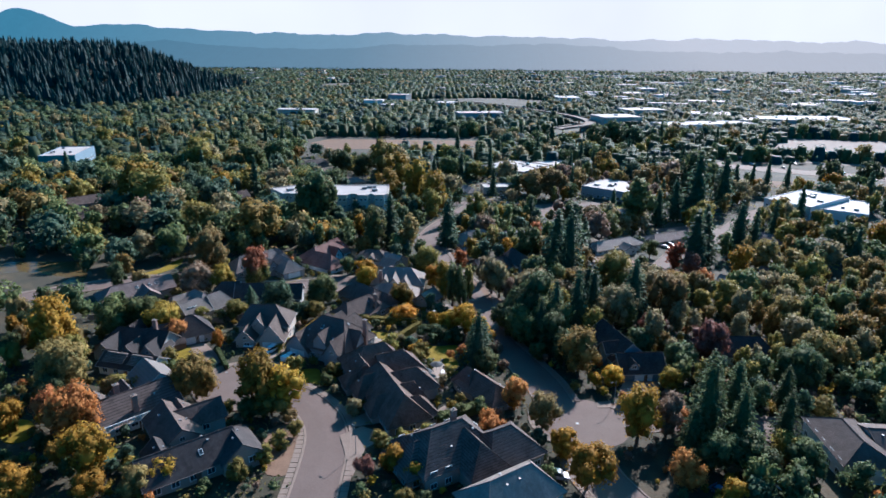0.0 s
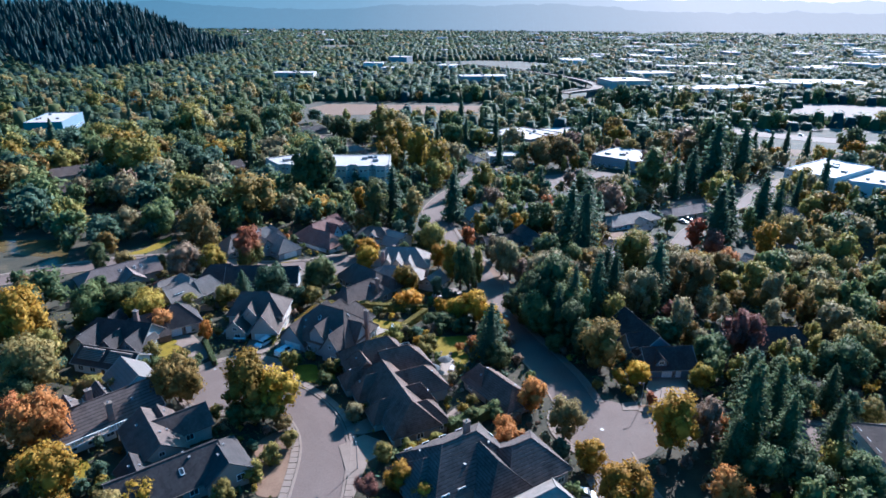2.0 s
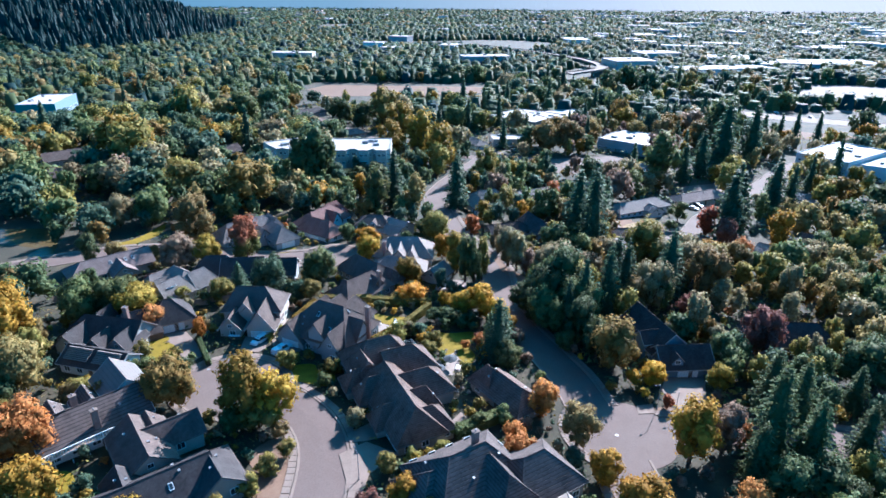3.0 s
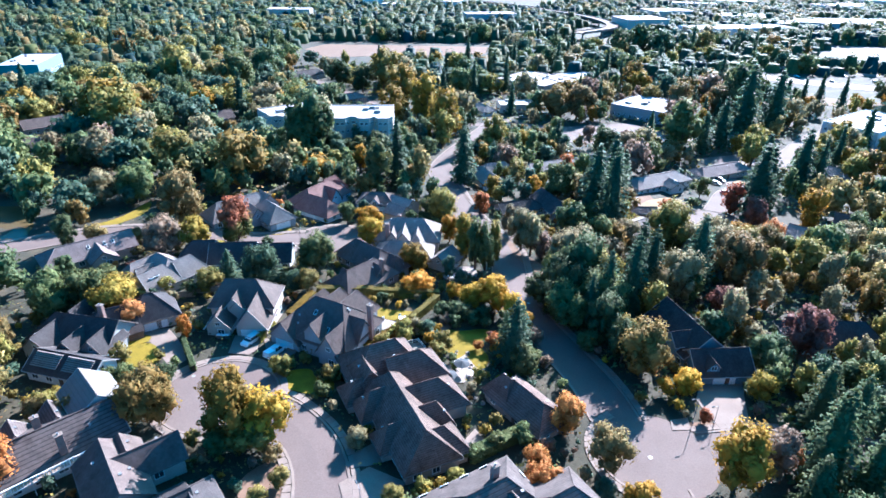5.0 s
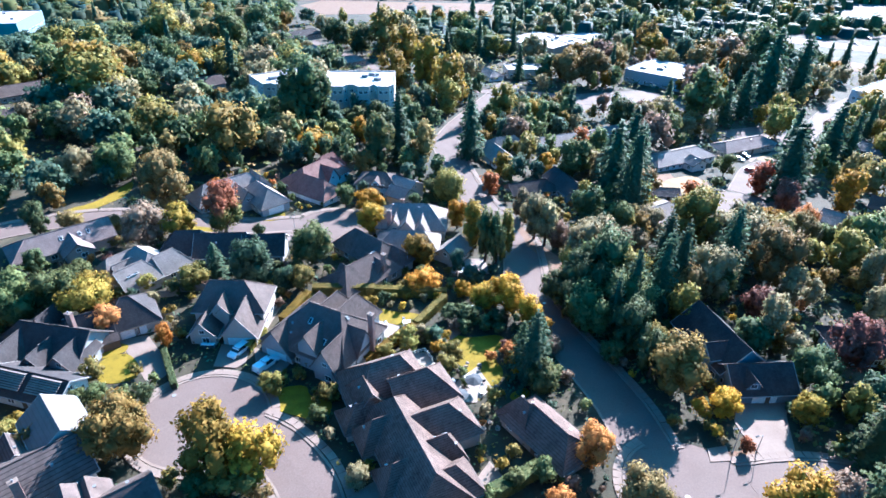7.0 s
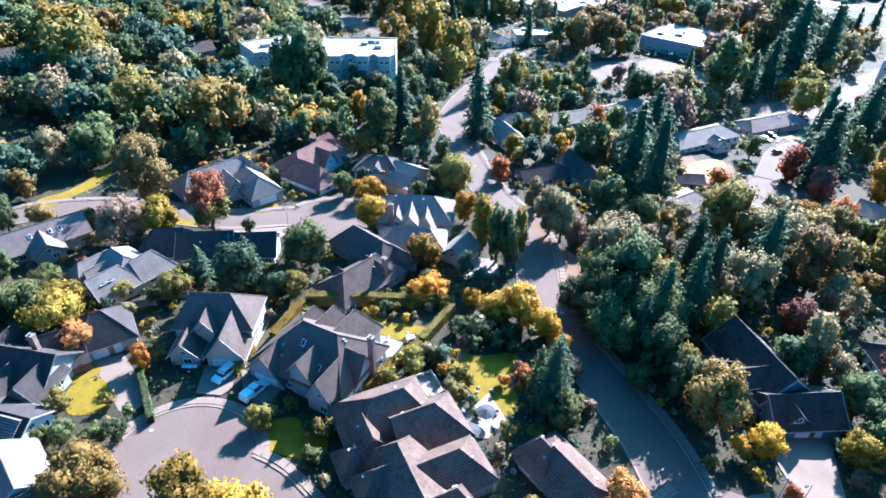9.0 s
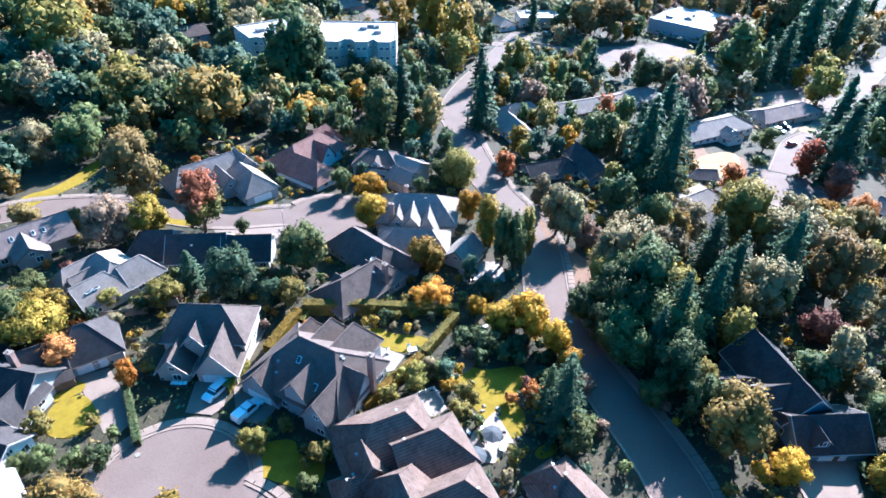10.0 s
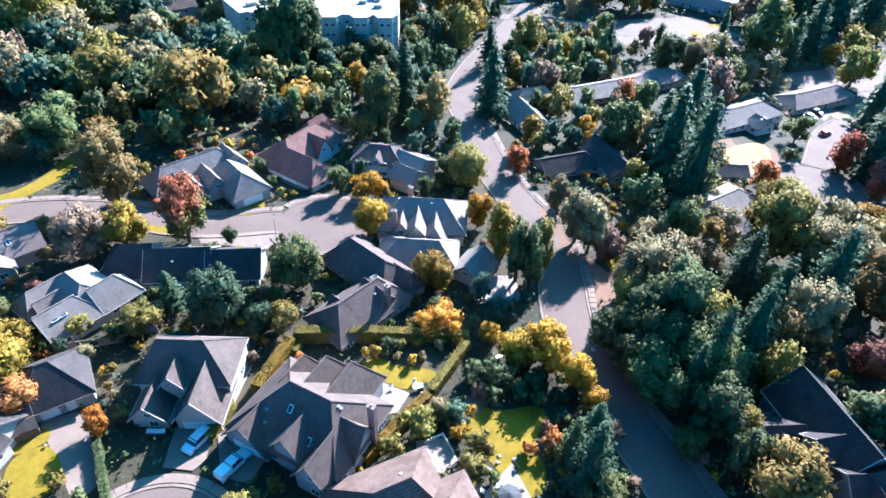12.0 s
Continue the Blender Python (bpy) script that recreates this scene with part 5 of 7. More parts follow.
# ---- houses ----
house('two-storey grey house with white gutters beside the cul-de-sac', -45, 114.4, 0, 'slate', 'cream',
      [(0, 0, 14, 9, 0, 5.4, 9.6, 2.4, 4.4), (3.4, -5.8, 7.6, 6.6, 90, 3.2, 7.6, 0, 0), (-3.9, -6.6, 6, 5, 90, 3.2, 6.0, 0, 0), (-1.2, -3.0, 5.2, 3.2, 90, 6.0, 8.0, 0, 0)], garage=1, dormers=[(-0.6, -4.4, 5.0)], trim=1)
house('large grey-roofed house with several gables and a brick chimney', -24.9, 105.3, -26.8, 'slate', 'grey',
      [(0, 0.4, 18.8, 14, 0, 4.2, 10.2, 6.6, 5.0), (-6.0, -4.3, 6.2, 7.5, 90, 3.0, 7.2, 0, 0), (-1.8, 5.6, 9.5, 5.6, 90, 4.4, 8.8, 0, 2.6), (2.2, 6.4, 10.5, 6.6, 90, 4.2, 8.8, 0, 3.0), (6.4, -5.2, 6.0, 5.2, 90, 4.2, 8.0, 0, 0), (6.8, 0.0, 5.8, 5.4, 0, 4.4, 8.2, 0, 0), (1.4, -3.6, 6.4, 4.2, 90, 6.2, 8.6, 0, 0), (-5.6, 5.2, 7, 4.6, 90, 4.4, 8.0, 0, 2)], garage=1, chimneys=[(10.0, 2.2, 10.6)], skylights=[(-1.0, -2.2), (3.6, -4.4)], vents=4)
house('sprawling brown shake-roofed house with many hips', -6, 78, -64, 'shake', 'taupe',
      [(1.5, -0.6, 23, 9.5, 0, 3.4, 8.2, 4, 2.6), (-15, 1, 14.5, 12, 90, 3.4, 8.4, 5, 4.2), (-11, 6.5, 11, 9, 90, 3.2, 7.4, 0, 4.4), (-2.2, 6.5, 10, 8, 90, 3.2, 6.9, 0, 4), (-9.5, -5.5, 6, 5, 90, 3, 5.6, 2.4, 0), (9, 3, 6.5, 6.5, 90, 3.2, 6.4, 0, 3), (-4.2, -4.4, 6, 5.2, 90, 3.2, 6.6, 2.4, 0), (4.6, -4.6, 5, 4.6, 90, 3.2, 6.0, 2.1, 0), (-13, -3.2, 7, 6, 0, 3.4, 7.2, 2.6, 0), (3.2, 4.2, 5, 4.8, 90, 3.2, 6.6, 0, 2.2)], vents=12)
house('broad hip-roofed house with ribbed charcoal tiles and a chimney', 7, 56, 31, 'tile', 'taupe',
      [(0, 0, 17, 13, 0, 4.4, 9.0, 5, 5), (9.5, -5.5, 13, 11, 0, 4, 8, 4.4, 4.4), (-6.5, 0.5, 9, 9.5, 0, 3.4, 7, 4, 4), (3, -5, 12, 8, 90, 4.2, 8.2, 3.5, 3)], chimneys=[(2.5, 1.5, 10.4)], vents=3)
house('tile-roofed house with a pale upper storey and rear deck', -61.5, 68.5, 45, 'tile', 'white',
      [(-1.0, 0, 18, 11, 0, 3.4, 6.6, 0, 0), (6.4, 5.4, 9, 7.6, 90, 5.0, 7.9, 0, 0), (0.4, 5.4, 4.6, 5, 90, 3.4, 5.6, 0, 0), (-5.6, 5.2, 4, 4.4, 90, 3.2, 5.4, 0, 0)], chimneys=[(-2.6, 0.9, 8.4), (-0.9, -4.6, 7.4)], vents=3, trim=1, other={1: 'metal'})
house('grey house with a stepped roof', -49.2, 60.2, 39, 'slate', 'cream',
      [(0, 0, 12.5, 8, 90, 3.3, 6.1, 0, 0), (5.4, 1.4, 9, 6.4, 0, 3.2, 5.7, 0, 0), (2.8, 4.4, 4, 4.6, 90, 3.2, 5.4, 0, 0)], vents=5)
house('long low house with dark roof', -42.4, 50.4, 38, 'charcoal', 'taupe',
      [(0, 0, 17, 9.5, 0, 3, 6.2, 0, 0), (8.6, -1.2, 9.5, 7.5, 90, 3, 5.8, 0, 3), (-4, 4.2, 5, 5, 90, 3, 5.2, 0, 0)], skylights=[(2, -2.4)], vents=6)
house('low dark house with ribbed roof panels', -71.6, 88.6, -14, 'charcoal', 'white',
      [(0, 0, 14.4, 7, 0, 3.0, 5.2, 0, 0)], panels=2, trim=1)
house('dark grey house with two front gables', -76, 100.6, -10, 'charcoal', 'grey',
      [(0, 0, 18, 9, 0, 3, 6.6, 3.6, 0), (-4.4, -4.6, 6.5, 6, 90, 3, 5.8, 0, 0), (2.2, -4.8, 5, 4.6, 90, 3, 5.4, 0, 0), (7.2, -3.0, 7, 5, 90, 3, 5.6, 0, 0), (-3.2, 3.6, 4, 4, 90, 3, 6.4, 0, 0)], chimneys=[(4.5, 1.5, 8.6)], vents=4)
house('grey hip-roofed house with a double garage', -66, 110.5, 33, 'charcoal', 'cream',
      [(0, 0, 10, 10, 0, 3, 6.8, 4.2, 4.2), (-8.5, -1.2, 10, 8, 0, 3, 6.2, 3.4, 0)], garage=0, vents=2)
house('pale grey hip-roofed house with skylights and rear deck', -71, 130, -35, 'pale', 'cream',
      [(0, 0, 13, 10, 0, 3, 7, 4, 4), (3.4, -4, 9, 7, 90, 3, 6.4, 0, 2.6), (-4, -4.5, 8, 6, 90, 3, 6.0, 2, 0), (4, 4, 7, 6, 90, 3, 6.4, 0, 2.4), (-1, -4.6, 4, 4, 90, 3, 5.6, 0, 0)], skylights=[(5, -5), (5, -6.5)], vents=2, trim=1)
house('long dark-roofed house in three steps', -56, 140.5, 6, 'charcoal', 'grey',
      [(-10.5, 1.5, 9, 10, 0, 3.2, 7, 3.5, 0), (-0.5, 0, 11.5, 9.5, 0, 3.2, 6.8, 0, 0), (10, -0.5, 9.5, 9, 0, 3.2, 6.4, 0, 0)], vents=3, trim=1)
house('low pink-brown roofed house with skylights', -96, 139.5, 42, 'brownroof', 'taupe',
      [(0, 0, 22, 10, 0, 3, 5.8, 4, 0), (2, -5, 7, 6, 90, 2.8, 5.0, 0, 0)], skylights=[(4, -2.5), (6, -2.5), (0, -2.4)])
house('low dark shake-roofed garage building', 16.6, 82.5, -53.9, 'shake', 'taupe',
      [(0.0, 0.0, 14.4, 7.8, 0, 2.8, 5.6, 3.1, 3.1), (-5.1, -0.9, 6.1, 5.2, 0, 3.0, 6.2, 2.1, 2.1)], vents=4)
house('pale metal-roofed house with a louvred panel', 18.4, 43.4, 32.5, 'pale', 'cream',
      [(0.0, 0.0, 16.9, 9.6, 0, 3.6, 7.5, 3.8, 3.8)], vents=3)
house('grey tile-roofed house with broad hips and a garage', -66.1, 174.8, 42.8, 'pale', 'grey',
      [(0.0, 0.0, 21.4, 9.6, 0, 3.2, 7.2, 3.8, 3.8), (6.5, -9.5, 14.4, 8.7, 90, 3.0, 6.6, 3.5, 3.5), (-3.0, -6.0, 6.3, 5.2, 90, 3.0, 6.0, 0.0, 0.0), (1.5, -6.5, 7.0, 5.2, 90, 3.0, 6.2, 0.0, 0.0), (9.1, -0.9, 5.5, 6.1, 90, 3.2, 6.8, 0.0, 0.0), (-5.2, 0.2, 5.6, 4.3, 90, 3.0, 5.8, 0.0, 0.0)], garage=1)
house('house with pinkish-red tile hips and a white garage', -43.2, 191.7, 56.5, 'redtile', 'white',
      [(0.0, 0.0, 19.7, 11.3, 0, 3.2, 7.4, 4.5, 4.5), (-7.6, -7.1, 15.5, 8.7, 90, 3.0, 6.8, 3.5, 3.5), (8.6, -0.8, 2.6, 6.1, 90, 3.0, 6.2, 0.0, 0.0), (1.4, -4.0, 4.7, 5.2, 90, 3.0, 6.6, 0.0, 0.0), (8.4, 2.9, 10.6, 6.1, 0, 3.0, 6.8, 2.4, 2.4)], garage=1)
house('pale blue house with hipped roof', -22.2, 187.4, -7.3, 'slate', 'paleblue',
      [(0.0, 0.0, 12.7, 9.6, 0, 4.6, 7.0, 3.8, 3.8)], dormers=[(0, -4.2, 4.6)])
house('small house with two pale gables and a chimney', -13.7, 184.0, -33.1, 'pale', 'cream',
      [(0.0, 0.0, 8.0, 8.7, 0, 4.4, 6.6, 0.0, 0.0), (1.7, -4.6, 6.1, 6.1, 0, 4.0, 6.0, 0.0, 0.0)], chimneys=[(7.8, -11.4, 6.0)])
house('large pale-roofed house with broad hips and chimney', -10.2, 161.8, -2.8, 'pale', 'cream',
      [(0.0, 0.0, 19.0, 12.2, 0, 3.6, 8.0, 4.9, 4.9), (-0.8, -3.7, 9.7, 6.1, 90, 3.4, 7.0, 0.0, 0.0), (3.2, -4.4, 12.2, 5.2, 90, 3.2, 6.4, 2.1, 0.0), (-4.2, -2.5, 8.8, 4.8, 90, 3.2, 6.4, 0.0, 0.0), (0.2, -12.7, 16.0, 9.6, 0, 3.2, 6.4, 3.8, 3.8), (12.0, -15.6, 7.4, 6.4, 62, 2.9, 5.4, 0.0, 0.0)], vents=4, chimneys=[(-5.6, -6.2, 8.6)])
house('grey house with a brick chimney behind a hedge', -20.3, 143.2, -41.3, 'slate', 'taupe',
      [(0.0, 0.0, 17.4, 9.1, 0, 3.2, 7.0, 3.7, 3.7), (7.3, -9.0, 17.1, 9.6, 90, 3.2, 6.8, 3.8, 3.8), (6.2, -12.1, 4.5, 4.3, 0, 3.0, 5.6, 0.0, 0.0), (8.1, -5.5, 5.5, 5.7, 0, 3.0, 6.2, 0.0, 0.0), (7.2, 1.9, 7.9, 5.2, 0, 3.0, 5.6, 2.1, 2.1)], vents=2, chimneys=[(11.2, -5.4, 8.2)], skylights=[(5.3, -3.4)])
house('dark teal-roofed gable house by the street', 39.5, 195.3, -70.0, 'charcoal', 'grey',
      [(0.0, 0.0, 16.2, 8.7, 0, 3.4, 6.2, 0.0, 0.0), (-2.3, -11.7, 16.2, 7.8, 90, 2.8, 5.0, 0.0, 3.1)])
house('white house with a steep gable', 19.6, 220.1, -68.1, 'pale', 'white',
      [(0.0, 0.0, 15.5, 8.7, 0, 3.0, 6.0, 0.0, 0.0), (-12.9, 8.2, 14.1, 7.8, 90, 2.8, 5.4, 3.1, 3.1)])
house('white single-storey house on the court', 89.2, 231.6, 26.8, 'pale', 'white',
      [(0.0, 0.0, 29.5, 11.3, 0, 3.0, 5.4, 4.5, 4.5), (1.9, -7.6, 5.0, 7.0, 90, 3.0, 4.9, 0.0, 0.0)], vents=3)
house('pale-roofed ranch house on the court', 123.5, 250.7, 25.0, 'brownroof', 'cream',
      [(0.0, 0.0, 28.9, 10.4, 0, 3.0, 5.2, 4.2, 4.2)], vents=2)
house('detached garage with a low gable', 72.6, 194.4, -2.0, 'brownroof', 'cream',
      [(0.0, 0.0, 8.4, 6.1, 0, 2.6, 4.0, 0.0, 0.0)])
house('pale ranch house among trees', 64.2, 176.5, 32.7, 'pale', 'white',
      [(0.0, 0.0, 18.2, 9.6, 0, 2.8, 5.0, 3.8, 3.8), (-4.9, -7.4, 3.8, 6.1, 0, 2.8, 4.4, 0.0, 0.0)])
house('pale ranch house with a low roof', 123.4, 176.7, -44.0, 'pale', 'white',
      [(0.0, 0.0, 12.8, 9.6, 0, 2.8, 5.0, 0.0, 0.0), (0.2, -12.4, 7.1, 7.0, 0, 2.6, 4.2, 0.0, 0.0)])
house('long low ranch house', 177.1, 251.7, -57.4, 'brownroof', 'grey',
      [(0.0, 0.0, 13.8, 9.6, 0, 2.8, 5.0, 0.0, 0.0)], vents=2)
house('grey house at the edge of the trees', 146.1, 190.9, -33.8, 'slate', 'white',
      [(0.0, 0.0, 9.7, 9.6, 0, 3.0, 5.5, 0.0, 0.0)])
house('dark blue-grey house with two white garage doors', 59.2, 99.0, 4.2, 'charcoal', 'bluegrey',
      [(0.0, 0.0, 11.9, 8.7, 0, 3.0, 6.4, 0.0, 0.0), (-2.9, 9.6, 16.0, 10.4, 100, 3.9, 8.4, 0.0, 0.0), (-5.4, 5.6, 5.4, 4.2, 8, 5.4, 7.3, 0.0, 0.0), (-10.4, 9.2, 5.6, 7.0, 0, 2.8, 5.0, 0.0, 0.0)], garage=0, dormers=[(-2.6, -3.0, 3.9)], vents=2, trim=1)
house('blue-grey house in the shade of trees', 91.9, 112.1, -2.7, 'charcoal', 'paleblue',
      [(0.0, 0.0, 20.9, 9.6, 0, 3.4, 7.0, 3.8, 3.8)])
house('pale house with a grey hipped roof', 92.6, 62.5, -94.8, 'slate', 'white',
      [(0.0, 0.0, 16.6, 10.4, 0, 4.8, 7.5, 4.2, 4.2), (-2.4, 8.0, 5.7, 8.7, 90, 4.8, 6.5, 0.0, 0.0)], vents=2)
house('brown-roofed house in the trees', 44.8, 313.4, -19.9, 'brownroof', 'cream',
      [(0.0, 0.0, 23.7, 11.3, 0, 3.0, 5.5, 0.0, 0.0)])
house('pale-roofed house behind the street', 47.4, 245.7, 23.8, 'pale', 'cream',
      [(0.0, 0.0, 29.9, 10.4, 0, 3.0, 5.2, 4.2, 4.2)])
house('pale low house behind trees', 67.8, 258.5, 31.9, 'brownroof', 'cream',
      [(0.0, 0.0, 26.2, 10.4, 0, 3.0, 5.0, 4.2, 4.2)])
house('small brown house in the woods', -62.2, 379.4, 33.8, 'brownroof', 'taupe',
      [(0.0, 0.0, 23.4, 10.4, 0, 3.0, 5.5, 4.2, 4.2)])
house('brown hip house in the woods', -96.1, 413.1, -11.8, 'brownroof', 'taupe',
      [(0.0, 0.0, 22.2, 10.4, 0, 3.0, 6.0, 4.2, 4.2)])
house('long grey house in the woods', -123.3, 302.7, 37.7, 'slate', 'grey',
      [(0.0, 0.0, 25.8, 10.4, 0, 3.0, 6.0, 0.0, 0.0), (-2.5, 9.0, 27.3, 7.0, 90, 3.0, 5.6, 0.0, 0.0)])
house('row house with grey roof', -188.3, 271.6, 44.6, 'slate', 'grey',
      [(0.0, 0.0, 17.2, 10.4, 0, 3.4, 6.5, 0.0, 0.0)])
house('row house with grey roof', -167.4, 252.4, 26.3, 'slate', 'grey',
      [(0.0, 0.0, 8.0, 8.7, 0, 3.4, 6.0, 0.0, 0.0)])
house('row house with grey roof', -171.1, 235.6, 34.8, 'slate', 'grey',
      [(0.0, 0.0, 6.4, 10.4, 0, 3.4, 6.0, 0.0, 0.0)])
house('dark-roofed house in the woods', -110.6, 453.9, 46.0, 'charcoal', 'taupe',
      [(0.0, 0.0, 44.4, 11.3, 0, 3.0, 6.0, 4.5, 4.5)])
house('pale-roofed house by the street', 21.5, 367.0, -61.2, 'pale', 'white',
      [(0.0, 0.0, 26.7, 9.6, 0, 3.0, 5.5, 3.8, 3.8)])
# ---- trees ----
tree('round', 'coral', -68.6, 106.8, 7.4, 3.4)
tree('oval', 'orange', -55.8, 103.5, 6.3, 2.1)
tree('round', 'oliveyellow', -75.3, 115.0, 9.4, 4.3)
tree('round', 'green', -83.5, 124.8, 6.8, 3.1)
tree('round', 'conifer', -46.3, 127.6, 12.7, 5.2)
tree('conifer', 'conifer', -44.2, 129.8, 13.0, 4.6)
tree('conifer', 'conifer', -54.8, 130.6, 9.4, 3.6)
tree('round', 'conifer', -37.6, 125.9, 6.6, 3.0)
tree('round', 'olive', -58.1, 124.2, 7.4, 3.4)
tree('round', 'olive', -33.9, 126.3, 7.2, 3.3)
tree('shrub', 'green', -61.6, 121.8, 4.6, 2.6)
tree('oval', 'redgreen', -59.3, 150.9, 17.6, 5.6)
tree('round', 'oliveyellow', -70.1, 148.8, 10.4, 4.7)
tree('round', 'rustgrey', -77.5, 143.8, 12.2, 5.5)
tree('oval', 'brown', -80.8, 162.4, 19.3, 6.4)
tree('round', 'green', -103.7, 183.6, 13.7, 6.2)
tree('round', 'pale', -113.6, 180.0, 12.6, 5.7)
tree('big', 'oliverust', -74.8, 204.2, 24.3, 11.6)
tree('big', 'olive', -103.2, 214.9, 19.5, 9.3)
tree('big', 'olive', -140.3, 250.0, 28.2, 13.4)
tree('round', 'pale', -131.2, 217.0, 17.7, 8.1)
tree('round', 'dark', -117.1, 217.6, 14.2, 6.4)
tree('low', 'amber', -49.0, 213.8, 12.3, 7.7)
tree('oval', 'amber', -34.3, 231.7, 12.5, 4.2)
tree('tall', 'green', -24.2, 204.5, 22.6, 5.7)
tree('spire', 'conifer', -17.5, 215.4, 26.6, 5.8)
tree('tall', 'brown', -8.7, 209.2, 19.3, 4.8)
tree('conifer', 'conifer', 8.4, 226.2, 22.5, 7.0)
tree('conifer', 'conifer', 8.0, 267.3, 17.1, 5.3)
tree('low', 'yellow', -23.9, 172.2, 7.5, 4.7)
tree('round', 'amber', -25.9, 159.0, 9.5, 4.3)
tree('oval', 'green', -30.8, 173.5, 8.5, 2.8)
tree('oval', 'yellow', 2.5, 163.1, 9.3, 3.1)
tree('tall', 'oliveyellow', 7.2, 151.8, 14.9, 3.7)
tree('column', 'green', 9.6, 144.2, 17.0, 2.7)
tree('column', 'green', 12.2, 142.5, 16.8, 2.6)
tree('column', 'olive', 14.8, 146.9, 15.4, 2.4)
tree('round', 'olive', 1.0, 180.7, 11.7, 5.3)
tree('round', 'green', -4.1, 184.1, 7.5, 3.4)
tree('round', 'rust', 12.9, 189.0, 8.9, 4.0)
tree('round', 'oliveyellow', -7.3, 140.6, 10.0, 4.6)
tree('round', 'green', -34.2, 138.9, 11.6, 5.3)
tree('low', 'orange', -6.1, 128.4, 6.4, 4.3)
tree('round', 'yellow', 3.4, 126.6, 5.0, 2.3)
tree('round', 'amber', 7.8, 121.4, 7.6, 3.4)
tree('oval', 'yellow', 13.0, 121.6, 10.6, 4.7)
tree('round', 'gold', 18.0, 116.8, 8.8, 3.4)
tree('round', 'gold', 19.6, 111.6, 5.6, 2.5)
tree('round', 'bluegreen', 5.8, 132.0, 6.1, 2.8)
tree('tall', 'pale', 23.3, 159.0, 15.6, 3.9)
tree('tall', 'pale', 26.8, 155.7, 14.1, 3.5)
tree('round', 'rustgrey', 30.3, 154.4, 8.8, 4.0)
tree('tall', 'pale', 21.9, 170.4, 11.2, 2.8)
tree('round', 'green', 43.7, 206.4, 16.5, 7.5)
tree('oval', 'yellow', 33.9, 208.2, 10.2, 3.4)
tree('conifer', 'conifer', 56.6, 180.5, 30.0, 8.2)
tree('conifer', 'conifer', 55.6, 205.6, 20.0, 6.2)
tree('conifer', 'conifer', 72.6, 223.5, 17.4, 5.4)
tree('round', 'pale', 35.6, 140.8, 16.6, 7.5)
tree('big', 'olive', 38.8, 128.4, 16.8, 8.0)
tree('round', 'pale', 56.5, 159.7, 11.7, 5.3)
tree('oval', 'olive', 67.7, 156.6, 20.2, 6.7)
tree('conifer', 'conifer', 55.5, 143.6, 18.1, 5.7)
tree('conifer', 'conifer', 70.0, 139.7, 22.2, 6.9)
tree('oval', 'brown', 81.2, 138.4, 18.1, 6.0)
tree('big', 'green', 39.6, 118.2, 14.6, 7.0)
tree('big', 'brown', 55.2, 127.7, 11.9, 5.7)
tree('oval', 'pale', 62.2, 130.3, 15.5, 5.2)
tree('round', 'plum', 71.3, 123.1, 9.9, 4.5)
tree('conifer', 'conifer', 114.3, 198.5, 28.2, 8.8)
tree('round', 'amber', 94.6, 168.3, 10.2, 4.6)
tree('oval', 'red', 107.8, 202.0, 13.7, 4.6)
tree('round', 'green', 102.8, 218.8, 9.5, 4.3)
tree('shrub', 'dark', 94.8, 205.6, 5.2, 2.9)
tree('round', 'rust', 78.2, 186.9, 10.5, 4.8)
tree('oval', 'oliverust', 42.2, 95.6, 14.2, 5.4)
tree('shrub', 'yellow', 50.9, 92.4, 5.2, 2.9)
tree('oval', 'olive', 41.7, 108.0, 9.1, 3.0)
tree('conifer', 'conifer', 15.6, 97.4, 17.5, 4.8)
tree('shrub', 'rust', 12.1, 104.8, 4.1, 2.3)
tree('round', 'rustgrey', 23.0, 106.7, 5.1, 2.3)
tree('round', 'green', 17.7, 94.8, 7.7, 3.5)
tree('shrub', 'olive', -8.6, 106.3, 5.8, 3.2)
tree('shrub', 'olive', -12.3, 102.1, 4.4, 2.4)
tree('shrub', 'pale', -5.9, 109.5, 4.3, 2.4)
tree('shrub', 'bluegreen', -2.6, 108.6, 4.2, 2.4)
tree('low', 'dark', 4.5, 117.0, 4.8, 3.0)
tree('low', 'dark', 10.4, 115.6, 4.4, 2.7)
tree('low', 'dark', 0.5, 117.1, 4.0, 2.5)
tree('shrub', 'dark', 7.4, 114.4, 4.0, 2.2)
tree('shrub', 'dark', 3.3, 113.0, 3.5, 2.0)
tree('shrub', 'green', -4.4, 108.6, 3.8, 2.1)
tree('shrub', 'olive', 0.6, 103.2, 5.0, 2.8)
tree('shrub', 'olive', -0.8, 99.0, 4.7, 2.6)
tree('round', 'olive', -32.3, 91.8, 4.6, 2.1)
tree('shrub', 'olive', -22.4, 90.0, 3.9, 2.2)
tree('shrub', 'plum', 11.5, 107.0, 2.9, 1.6)
tree('shrub', 'amber', 12.4, 102.8, 2.9, 1.6)
tree('shrub', 'rust', 8.4, 103.4, 2.8, 1.5)
tree('shrub', 'rustgrey', 1.4, 113.9, 2.8, 1.6)
tree('shrub', 'amber', -0.6, 109.3, 2.7, 1.5)
tree('shrub', 'amber', -2.1, 105.4, 3.3, 1.8)
tree('shrub', 'green', 14.6, 108.9, 3.1, 1.7)
tree('shrub', 'green', 3.0, 95.5, 2.3, 1.3)
tree('shrub', 'olive', 8.1, 91.6, 3.7, 2.0)
tree('shrub', 'rustgrey', 22.8, 98.3, 3.1, 1.7)
tree('shrub', 'rust', 14.8, 125.6, 2.9, 1.6)
